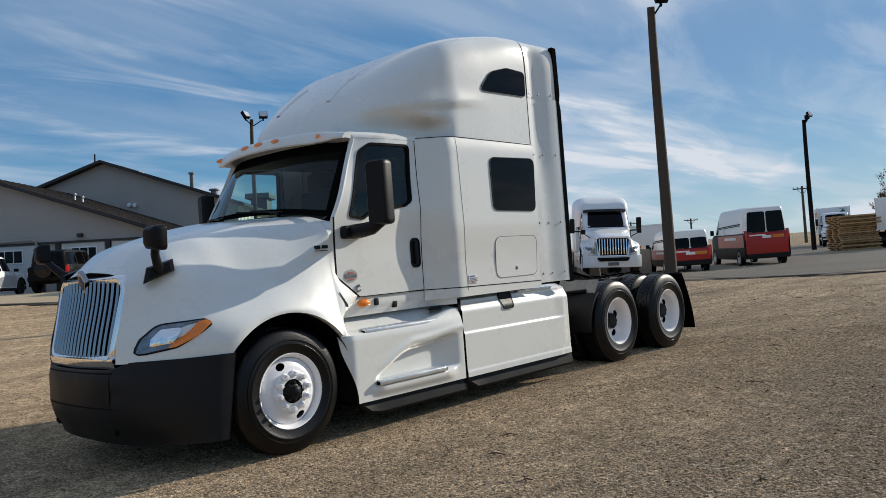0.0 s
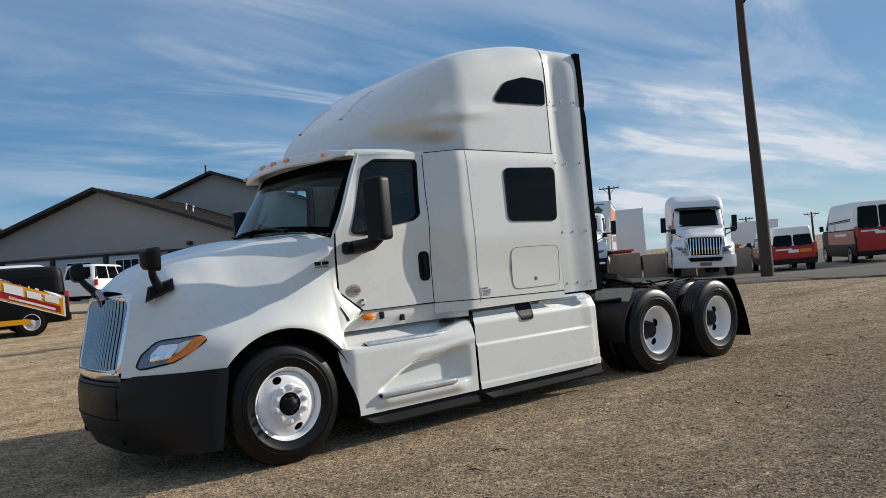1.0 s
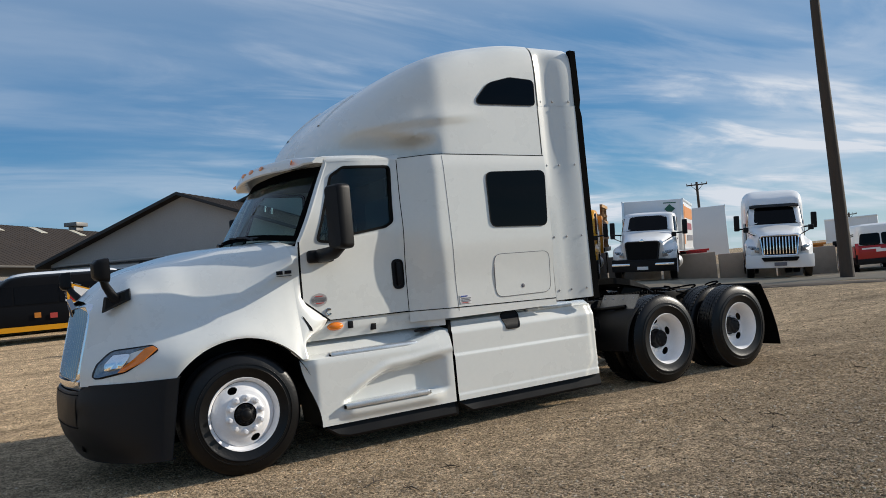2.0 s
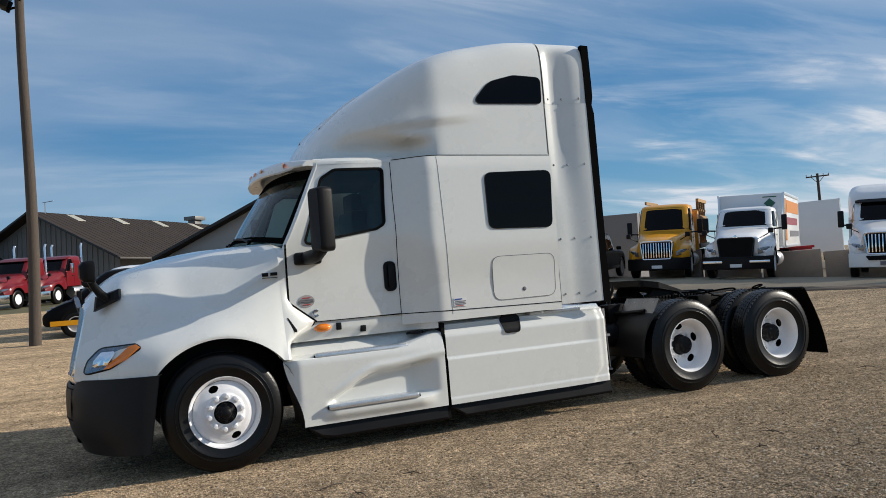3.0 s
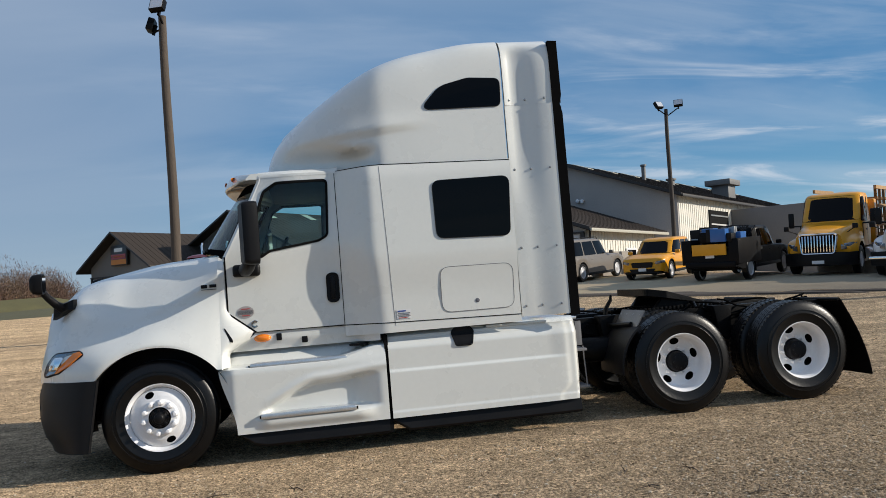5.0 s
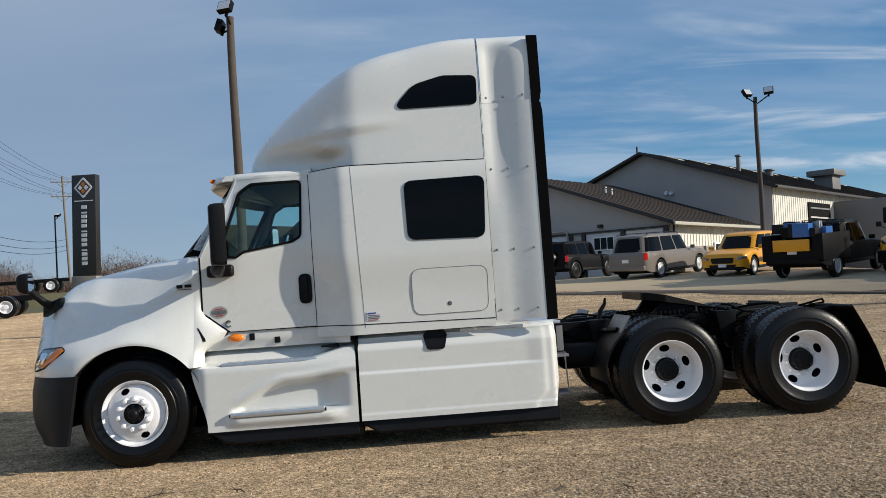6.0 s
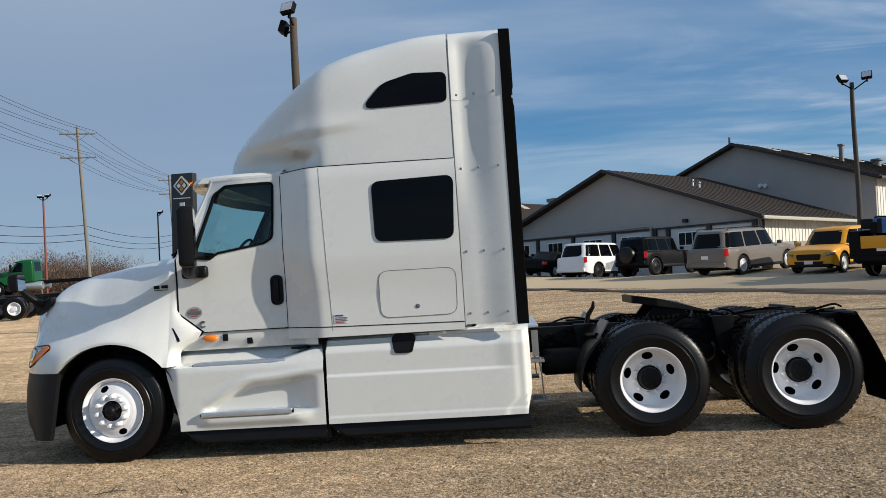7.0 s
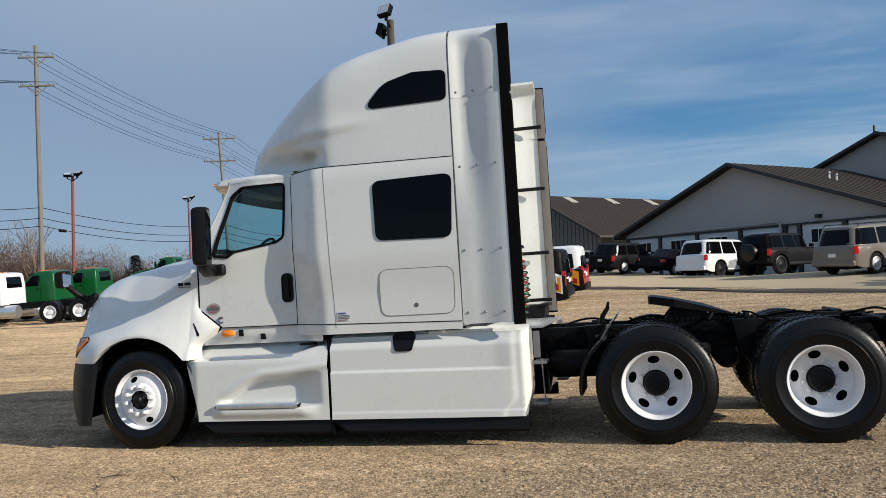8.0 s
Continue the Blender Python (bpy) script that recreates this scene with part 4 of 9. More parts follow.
def fairings(m, side):
    bm = bmesh.new()
    fl = lambda z: 0.66 - 0.14 * sstep(0.3, 0.95, z)
    edge_z = lambda x: 0.852 + 0.100 * sstep(1.50, 2.02, x)
    rows = []
    for k in span(0, 1, 52):
        row = []
        for i in range(61):
            x = fl(0.27 + 0.66 * k) + (2.035 - fl(0.27 + 0.66 * k)) * i / 60
            z = 0.27 + (edge_z(x) - 0.27) * k
            row.append(m((x, step_y(x, z), z)))
        rows.append(row)
    skin(bm, rows)
    f1 = part("step_fairing", bm, M_WHITE, truck)
    bm = bmesh.new()
    rows = []
    for x in span(0.52, 2.035, 30):
        z = edge_z(x)
        y = step_y(x, z)
        rows.append([m((x, y, z)), m((x, y + 0.012, z + 0.009)), m((x, y + 0.13, z + 0.028)), m((x, y + 0.16, z + 0.040)), m((x, 0.29, 1.035)), m((x, 0.34, 1.06))])
    skin(bm, rows)
    part("step_deck", bm, M_WHITE, f1)
    bm = bmesh.new()
    rows = [[m((fl(z), step_y(fl(z), z), z)), m((fl(z) + 0.012, step_y(fl(z), z) + 0.03, z)), m((fl(z) + 0.03, 0.52, z))] for z in span(0.27, 0.87, 10)]
    skin(bm, rows)
    part("front_return", bm, M_BLACK, f1, "black inner edge of the step fairing")
    for name, x0, x1, z, y0, y1 in (("upper_step", 0.79, 1.69, 0.876, 0.030, 0.155), ("lower_step", 0.865, 1.74, 0.425, -0.030, 0.12)):
        bm = bmesh.new()
        prism(bm, round_poly([(x0, y0), (x1, y0), (x1 - 0.05, y1), (x0 + 0.07, y1)], 0.02, 3), z - 0.02, z + 0.012, 0.006, m=Matrix(((1, 0, 0, 0), (0, 0, 1, 0), (0, 1, 0, 0), (0, 0, 0, 1))))
        box(bm, x0 + 0.01, x1 - 0.01, y0 - 0.006, y0 + 0.02, z - 0.032, z + 0.004, 0.005)
        flip(bm, side)
        st = part(name, bm, M_ALU, f1, "silver aluminium tread step")
        bm = bmesh.new()
        prism(bm, round_poly([(x0 - 0.012, y0 - 0.004), (x1 + 0.012, y0 - 0.004), (x1 - 0.038, y1 + 0.012), (x0 + 0.058, y1 + 0.012)], 0.02, 3), z - 0.026, z - 0.002, 0, m=Matrix(((1, 0, 0, 0), (0, 0, 1, 0), (0, 1, 0, 0), (0, 0, 0, 1))))
        flip(bm, side)
        part("step_seal", bm, M_SEAM, st, "dark joint round the tread")
        bm = bmesh.new()
        n = 26
        for i in range(n):
            for j in range(3):
                cx, cy = x0 + 0.06 + (x1 - x0 - 0.12) * (i + 0.5 * (j % 2)) / n, y0 + 0.02 + (y1 - y0 - 0.03) * j / 2
                lathe(bm, [(0.011, 0.012), (0.009, 0.0138), (0.005, 0.0138), (0.004, 0.011)], 6, Matrix.Translation((cx, cy, z)) @ pose(0, 0, 0, 90))
        flip(bm, side)
        tagged(part("tread_stud", bm, M_ALU, st), kind="stuff")
    bm = bmesh.new()
    fr = lambda z: 3.93 - 0.05 * sstep(0.5, 0.27, z)
    row_patch(bm, span(0.27, 1.02, 110), lambda z: 2.062, fr, 96, fair_y, m)
    f2 = part("tank_fairing", bm, M_WHITE, truck)
    bm = bmesh.new()
    rows = []
    for x in span(2.062, 3.93, 30):
        y = fair_y(x, 1.02)
        rows.append([m((x, y, 1.02)), m((x, y + 0.03, 1.035)), m((x, 0.22, 1.06)), m((x, 0.30, 1.06))])
    skin(bm, rows)
    part("fairing_top", bm, M_WHITE, f2)
    bm = bmesh.new()
    rows = [[m((fr(z), fair_y(fr(z), z), z)), m((fr(z) - 0.01, 0.40, z))] for z in span(0.27, 1.02, 10)]
    skin(bm, rows)
    part("rear_return", bm, M_WHITE, f2)
    bm = bmesh.new()
    box(bm, 2.03, 2.066, 0.04, 0.30, 0.14, 1.04)
    flip(bm, side)
    part("fairing_gap", bm, M_SEAM, f2)
    # cable pocket
    bm = bmesh.new()
    pk = densify(round_poly([(2.712, 0.886), (2.858, 0.886), (2.888, 1.010), (2.852, 1.050), (2.722, 1.050), (2.682, 1.010)], 0.022, 4), 0.02)
    surf_ring(bm, pk, 0.010, 0.012, fair_y, m)
    surf_fill(bm, pk, -0.008, fair_y, m)
    part("cable_pocket", bm, M_BLACK, f2, "black plastic pocket")
    # raised pads on the deck
    bm = bmesh.new()
    box(bm, 3.02, 3.62, 0.055, 0.10, 1.022, 1.05, 0.01)
    flip(bm, side)
    part("rub_strip", bm, M_WHITE, f2)
    # rubber skirts
    for x0, x1, nm in ((0.70, 2.03, "skirt"), (2.07, 3.90, "skirt")):
        bm = bmesh.new()
        rows = []
        for x in span(x0, x1, 12):
            cut = 0.10 * sstep(x0 + 0.16, x0, x)
            y = 0.045
            rows.append([m((x, y + 0.05, 0.275)), m((x, y, 0.272)), m((x, y - 0.02, 0.16 + cut)), m((x, y - 0.005, 0.135 + cut)), m((x, y + 0.05, 0.14 + cut))])
        vs = skin(bm, rows)
        part(nm, bm, M_BLACK, truck, "black rubber skirt")
    # marker light, small sensor boxes and step-well details
    bm = bmesh.new()
    lathe(bm, [(0, -0.03), (0.04, -0.026), (0.062, -0.012), (0.068, 0.0), (0.07, 0.02)], 20, Matrix.Translation((0.925, 0.165, 1.108)) @ Matrix.Diagonal((1.15, 1, 0.55, 1)))
    flip(bm, side)
    part("side_marker", bm, M_AMBER, truck, "amber side marker light")
    bm = bmesh.new()
    box(bm, 1.05, 1.10, 0.155, 0.19, 1.075, 1.14, 0.008)
    flip(bm, side)
    part("vent_plug", bm, M_BLACK, truck)
    bm = bmesh.new()
    box(bm, 1.28, 1.335, 0.165, 0.20, 1.035, 1.095, 0.008)
    flip(bm, side)
    part("vent_plug", bm, M_BLACK, truck)
    bm = bmesh.new()
    lathe(bm, [(0, -0.002), (0.07, -0.002), (0.08, 0.004), (0.08, 0.02)], 20, Matrix.Translation((1.80, 0.13, 0.985)) @ pose(0, 0, 0, -90) @ Matrix.Diagonal((1.1, 1, 0.6, 1)))
    flip(bm, side)
    part("filler_recess", bm, M_BLACK, truck, "black oval filler recess")
    # tank body behind the fairing
    bm = bmesh.new()
    box(bm, 0.75, 3.86, 0.22, 0.55, 0.20, 0.95, 0.05)
    flip(bm, side)
    part("tank", bm, M_FRAME, truck)


both(fairings)


# wheels
def tyre(bm, R, w, y0):
    """A tyre from y0 (outer face) to y0 + w."""
    prof = [(R * 0.565, 0.035), (R * 0.575, 0.010), (R * 0.62, 0.002), (R * 0.72, -0.004), (R * 0.735, -0.010), (R * 0.745, -0.010), (R * 0.755, -0.004), (R * 0.80, -0.002), (R * 0.805, -0.007), (R * 0.815, -0.006), (R * 0.82, 0.001), (R * 0.86, 0.006), (R * 0.93, 0.018), (R * 0.965, 0.030), (R * 0.985, 0.042)]
    prof2 = prof + [(R, 0.05)]
    for k in range(1, 5):
        c = 0.045 + (w - 0.09) * k / 5
        prof2 += [(R + 0.002, c - 0.006), (R - 0.012, c - 0.004), (R - 0.012, c + 0.004), (R + 0.002, c + 0.006)]
    prof2 += [(R, w - 0.05)] + [(r, w - a) for r, a in prof[::-1]]
    lathe(bm, [(r, y0 + a) for r, a in prof2], 72)


def tread_lugs(bm, R, w, y0):
    """Shoulder and tread blocks of a drive tyre."""
    for i in range(62):
        a = 2 * math.pi * i / 62
        for yy, tilt in ((y0 + 0.040, 9), (y0 + w - 0.080, -9)):
            box(bm, -0.0185, 0.0185, yy, yy + 0.040, R - 0.030, R + 0.0005, 0, m=pose(0, 0, 0, 0, math.degrees(a), 0) @ pose(0, 0, 0, 0, 0, tilt))
        for k in (1, 2, 3):
            c = y0 + 0.045 + (w - 0.09) * (k + 0.5) / 5
            box(bm, -0.015, 0.015, c - 0.018, c + 0.018, R - 0.02, R + 0.003, 0, m=pose(0, 0, 0, 0, math.degrees(a) + 1.5 * k, 0))


def disc(bm, prof, holes, r_hole, hole_r, n=120, squash=1.0):
    """Wheel disc of (radius, y), with oval hand holes."""
    rows = []
    for r, y in prof:
        rows.append([(r * math.cos(2 * math.pi * i / n), y, r * math.sin(2 * math.pi * i / n)) for i in range(n)])

    def cut(c):
        a = math.atan2(c.z, c.x); r = math.hypot(c.x, c.z)
        for h in holes:
            da = math.remainder(a - h, 2 * math.pi)
            if ((r - r_hole) / (hole_r * squash)) ** 2 + (da * r_hole / hole_r) ** 2 < 1:
                return True
        return False

    skin(bm, rows, close=True, drop=cut)


def dense(prof, k=5):
    out = []
    for (r0, a0), (r1, a1) in zip(prof, prof[1:]):
        out += [(r0 + (r1 - r0) * i / k, a0 + (a1 - a0) * i / k) for i in range(k)]
    return out + [prof[-1]]


def front_wheel(x, side):
    w = part("front_wheel", bmesh.new(), M_TYRE, truck)
    w.data.materials.clear()
    bm = bmesh.new(); tyre(bm, 0.502, 0.27, 0.035)
    mt = Matrix.Translation((x, 0, 0.495)) if not side else Matrix.Translation((x, 2 * YC, 0.495)) @ Matrix.Diagonal((1, -1, 1, 1))
    bmesh.ops.transform(bm, matrix=mt, verts=bm.verts)
    part("tyre", bm, M_TYRE, w, "black front tyre")
    bm = bmesh.new()
    lathe(bm, [(0.292, 0.075), (0.302, 0.045), (0.298, 0.036), (0.288, 0.04), (0.278, 0.06), (0.268, 0.075), (0.262, 0.10), (0.262, 0.26)], 72)
    disc(bm, dense([(0.262, 0.085), (0.250, 0.075), (0.225, 0.060), (0.195, 0.048), (0.165, 0.042), (0.150, 0.030), (0.110, 0.026), (0.095, 0.024)], 8), [radians(a) for a in (112, 184 + 108)], 0.216, 0.040, n=320, squash=0.72)
    bmesh.ops.transform(bm, matrix=mt, verts=bm.verts)
    rim = part("rim", bm, M_WHEEL, w, "white painted steel rim")
    bm = bmesh.new()
    lathe(bm, [(0, 0.12), (0.25, 0.12)], 24)
    bmesh.ops.transform(bm, matrix=mt, verts=bm.verts)
    part("brake_back", bm, M_SEAM, w)
    bm = bmesh.new()
    lathe(bm, [(0, -0.038), (0.03, -0.036), (0.042, -0.026), (0.046, -0.01), (0.06, -0.004), (0.066, 0.012), (0.078, 0.016), (0.085, 0.03)], 24)
    bmesh.ops.transform(bm, matrix=mt, verts=bm.verts)
    cap = part("hub_cap", bm, M_BLACK, w, "black oil-bath hub cap")
    for i in range(8):
        bm = bmesh.new()
        box(bm, -0.010, 0.010, -0.010, 0.020, 0.056, 0.082, 0.004, m=pose(0, 0, 0, 0, 45 * i, 0))
        bmesh.ops.transform(bm, matrix=mt, verts=bm.verts)
        part("cap_bolt", bm, M_BLACK, cap)
    for i in range(10):
        a = 2 * math.pi * i / 10 + 0.2
        bm = bmesh.new()
        lathe(bm, [(0, -0.028), (0.015, -0.026), (0.020, -0.010), (0.022, 0.018), (0.030, 0.022), (0.030, 0.034)], 12)
        bmesh.ops.transform(bm, matrix=mt @ Matrix.Translation((0.137 * math.cos(a), 0, 0.137 * math.sin(a))), verts=bm.verts)
        part("lug_nut", bm, M_WHEEL, rim)


def rear_wheel(x, side, turn):
    w = part("rear_wheel", bmesh.new(), M_TYRE, truck)
    w.data.materials.clear()
    mt = Matrix.Translation((x, 0, 0.503)) if not side else Matrix.Translation((x, 2 * YC, 0.503)) @ Matrix.Diagonal((1, -1, 1, 1))
    for y0, lab in ((0.035, "black outer drive tyre"), (0.375, "black inner drive tyre")):
        bm = bmesh.new(); tyre(bm, 0.507, 0.28, y0)
        bmesh.ops.transform(bm, matrix=mt, verts=bm.verts)
        part("tyre", bm, M_TYRE, w, lab)
        bm = bmesh.new(); tread_lugs(bm, 0.507, 0.28, y0)
        bmesh.ops.transform(bm, matrix=mt, verts=bm.verts)
        tagged(part("tread_lug", bm, M_TYRE, w), kind="stuff")
    bm = bmesh.new()
    lathe(bm, [(0.284, 0.075), (0.292, 0.047), (0.288, 0.040), (0.280, 0.043), (0.272, 0.060), (0.263, 0.09), (0.260, 0.12), (0.255, 0.185), (0.240, 0.205)], 72)
    disc(bm, dense([(0.240, 0.205), (0.225, 0.212), (0.190, 0.218), (0.165, 0.218), (0.150, 0.222), (0.105, 0.222)], 9), [radians(turn + 72 * k) for k in range(5)], 0.203, 0.050, n=320, squash=0.66)
    bmesh.ops.transform(bm, matrix=mt, verts=bm.verts)
    rim = part("rim", bm, M_WHEEL, w, "white painted dished rim")
    bm = bmesh.new()
    lathe(bm, [(0, 0.30), (0.26, 0.30)], 24)
    bmesh.ops.transform(bm, matrix=mt, verts=bm.verts)
    part("brake_back", bm, M_SEAM, w)
    bm = bmesh.new()
    lathe(bm, [(0, 0.125), (0.074, 0.127), (0.092, 0.135), (0.098, 0.15), (0.098, 0.212), (0.114, 0.221)], 28)
    for i in range(8):
        a = 2 * math.pi * i / 8
        lathe(bm, [(0, 0.116), (0.009, 0.118), (0.010, 0.13)], 8, pose(0.066 * math.cos(a), 0, 0.066 * math.sin(a)))
    bmesh.ops.transform(bm, matrix=mt, verts=bm.verts)
    part("hub", bm, M_BLACK, w, "black axle hub")
    for i in range(10):
        a = 2 * math.pi * i / 10 + 0.15
        bm = bmesh.new()
        lathe(bm, [(0, 0.190), (0.012, 0.191), (0.015, 0.198), (0.017, 0.216), (0.021, 0.224)], 8)
        bmesh.ops.transform(bm, matrix=mt @ Matrix.Translation((0.137 * math.cos(a), 0, 0.137 * math.sin(a))), verts=bm.verts)
        part("lug_nut", bm, M_WHEEL, rim)


for side in (0, 1):
    front_wheel(0.0, side)
    rear_wheel(5.0, side, 20)
    rear_wheel(6.32, side, 28)

# chassis
for y in (0.80, 1.56):
    bm = bmesh.new()
    box(bm, -0.9, 7.02, y, y + 0.08, 0.74, 0.985, 0.012)
    part("frame_rail", bm, M_FRAME, truck)
bm = bmesh.new()
for x in (4.1, 4.55, 5.66, 6.9):
    box(bm, x - 0.06, x + 0.06, 0.86, 1.58, 0.77, 0.95, 0.01)
part("crossmember", bm, M_FRAME, truck)
for x in (5.0, 6.32):
    bm = bmesh.new()
    lathe(bm, [(0, 0.3), (0.075, 0.3), (0.08, 0.8), (0.16, 1.0), (0.20, 1.22), (0.16, 1.44), (0.08, 1.64), (0.075, 2.14), (0, 2.14)], 20, Matrix.Translation((x, 0, 0.503)))
    part("axle", bm, M_FRAME, truck)
for y in (0.72, 1.72):
    for x in (5.0, 6.32):
        bm = bmesh.new()
        lathe(bm, [(0, -0.12), (0.11, -0.12), (0.13, -0.08), (0.13, -0.02), (0.115, 0.0), (0.13, 0.03), (0.13, 0.09), (0.10, 0.12), (0, 0.12)], 18, Matrix.Translation((x + 0.38, y, 0.68)) @ pose(0, 0, 0, 90))
        part("air_spring", bm, M_TYRE, truck)
        bm = bmesh.new()
        prism(bm, [(x - 0.55, 0.72), (x - 0.42, 0.78), (x + 0.05, 0.62), (x + 0.5, 0.54), (x + 0.5, 0.48), (x, 0.52), (x - 0.5, 0.62)], y - 0.05, y + 0.05, 0.01)
        part("spring_arm", bm, M_FRAME, truck)
        bm = bmesh.new()
        prism(bm, [(x - 0.62, 1.0), (x - 0.40, 1.0), (x - 0.44, 0.72), (x - 0.56, 0.66)], y - 0.06, y + 0.09, 0.01)
        part("hanger", bm, M_FRAME, truck)
        bm = bmesh.new()
        tube(bm, [(x + 0.18, y - 0.1, 0.95), (x + 0.10, y - 0.12, 0.55)], [0.03, 0.038], 10)
        part("shock_absorber", bm, M_FRAME, truck)
# fifth wheel
bm = bmesh.new()
fwp = round_poly([(4.98, 0.80), (5.00, 1.64), (5.22, 1.68), (5.72, 1.55), (5.78, 1.36), (5.45, 1.26), (5.45, 1.18), (5.78, 1.08), (5.72, 0.89), (5.22, 0.76)], 0.05, 3)
a = [bm.verts.new((x, y, 1.250 - 0.215 * (x - 5.0) - 0.05 * sstep(5.5, 5.78, x) - 0.012 * sstep(5.08, 4.98, x))) for x, y in fwp]
b = [bm.verts.new((v.co.x, v.co.y, v.co.z - 0.075 + 0.055 * sstep(5.2, 5.75, v.co.x))) for v in a]
bm.faces.new(a); bm.faces.new(b[::-1])
for i in range(len(a)):
    j = (i + 1) % len(a)
    bm.faces.new((a[j], a[i], b[i], b[j]))
fw = part("fifth_wheel", bm, M_FRAME, truck, "black greasy fifth-wheel plate", smooth=False)
for y in (0.86, 1.50):
    bm = bmesh.new()
    prism(bm, [(5.10, 0.99), (5.58, 0.99), (5.46, 1.12), (5.24, 1.16)], y, y + 0.08, 0.01)
    part("pivot_bracket", bm, M_FRAME, fw)
    bm = bmesh.new()
    box(bm, 4.85, 5.95, y - 0.02, y + 0.10, 0.98, 1.01, 0.006)
    for i in range(22):
        box(bm, 4.88 + i * 0.048, 4.905 + i * 0.048, y - 0.04, y - 0.015, 0.99, 1.03, 0.004)
    part("slide_rail", bm, M_FRAME, fw, "toothed slide rail")
bm = bmesh.new()
tube(bm, [(5.5, 0.98, 1.10), (5.55, 0.80, 1.05), (5.5, 0.66, 1.0)], 0.014, 8)
part("release_handle", bm, M_FRAME, fw)


# quarter fenders, mud flaps, cab steps behind the sleeper
def rear_bits(m, side):
    bm = bmesh.new()
    rows = []
    for a in span(2.28, 3.22, 20):
        x, z = 5.0 + 0.625 * math.cos(a), 0.47 + 0.56 * math.sin(a)
        rows.append([m((x, 0.06, z)), m((x - 0.006, 0.045, z + 0.004)), m((x - 0.022, 0.05, z + 0.012)), m((x - 0.028, 0.10, z + 0.016)), m((x - 0.028, 0.62, z + 0.016)), m((x - 0.012, 0.66, z + 0.010)), m((x, 0.66, z))])
    vs = skin(bm, rows, close=True)
    bm.faces.new(vs[0]); bm.faces.new(vs[-1])
    q = part("quarter_fender", bm, M_BLACK, truck, "black quarter fender before the drive tyres")
    bm = bmesh.new()
    tube(bm, [(4.55, 0.21, 0.92), (4.5, 0.5, 0.90), (4.48, 0.82, 0.90)], 0.022, 8)
    flip(bm, side)
    part("fender_bracket", bm, M_FRAME, q)
    bm = bmesh.new()
    rows = []
    for s in span(0, 1, 10):
        x, z = 6.80 + 0.20 * s + 0.10 * math.sin(2.2 * s), 0.98 - 0.80 * s
        rows.append([m((x, 0.06, z)), m((x + 0.012, 0.06, z + 0.003)), m((x + 0.012, 0.66, z + 0.003)), m((x, 0.66, z))])
    vs = skin(bm, rows, close=True)
    bm.faces.new(vs[0]); bm.faces.new(vs[-1])
    part("mud_flap", bm, M_RUBBER, truck, "black rubber mud flap")
    bm = bmesh.new()
    tube(bm, [(6.80, 0.08, 0.985), (6.80, 0.85, 0.985)], 0.02, 8)
    prism(bm, [(6.62, 0.99), (6.88, 0.98), (6.97, 0.86), (6.92, 0.84), (6.80, 0.93), (6.62, 0.94)], 0.40, 0.43, 0.005)
    flip(bm, side)
    part("flap_bracket", bm, M_FRAME, truck)
    # frame access step behind the fairing
    bm = bmesh.new()
    box(bm, 3.955, 4.015, 0.20, 0.206, 0.76, 1.0, 0.002)
    box(bm, 3.94, 4.06, 0.20, 0.46, 0.70, 0.725, 0.004)
    box(bm, 3.94, 4.06, 0.20, 0.46, 0.34, 0.36, 0.004)
    tube(bm, [(4.02, 0.21, 0.75), (4.035, 0.21, 0.36)], 0.007, 6)
    flip(bm, side)
    part("frame_step", bm, M_GREYTRIM, truck, "grey steel frame step")


both(rear_bits)
bm = bmesh.new()
box(bm, 3.42, 4.03, 0.36, 2.08, 1.015, 1.04, 0.006)
part("deck_plate", bm, M_ALU, truck, "aluminium deck plate")
bm = bmesh.new()
tube(bm, [(4.52, 0.84, 0.97), (4.55, 0.84, 1.08), (4.60, 0.84, 1.15), (4.61, 0.84, 1.21)], [0.026, 0.024, 0.02, 0.012], 8)
part("hose_tender", bm, M_FRAME, truck)
for k, (mt, y) in enumerate(((M_RED_LENS, 0.82), (None, 0.92), (M_BLACK, 1.02))):
    bm = bmesh.new()
    pts = []
    for i in range(90):
        a = i * 0.7
        pts.append((3.76 + 0.04 * math.cos(a) + 0.04 * math.sin(i / 90 * math.pi), y + 0.04 * math.sin(a), (1.80, 1.72, 1.66)[k] - (0.72, 0.64, 0.58)[k] * i / 90))
    tube(bm, pts, 0.008, 5)
    part("air_hose", bm, mt or material("green_hose", (0.02, 0.16, 0.05), 0.4), truck, ("red", "green", "black")[k] + " coiled air hose")
bm = bmesh.new()
box(bm, 3.42, 3.86, 1.95, 2.30, 1.045, 1.19, 0.015)
box(bm, 3.80, 3.90, 1.93, 2.32, 1.17, 1.20, 0.006)
part("battery_box", bm, M_BLACK, truck, "black box on the deck behind the sleeper")
bm = bmesh.new()
box(bm, 3.36, 3.80, 0.78, 1.06, 1.79, 1.82, 0.006)
box(bm, 3.36, 3.40, 0.78, 1.06, 1.70, 1.90, 0.006)
part("hose_hanger", bm, M_FRAME, truck)
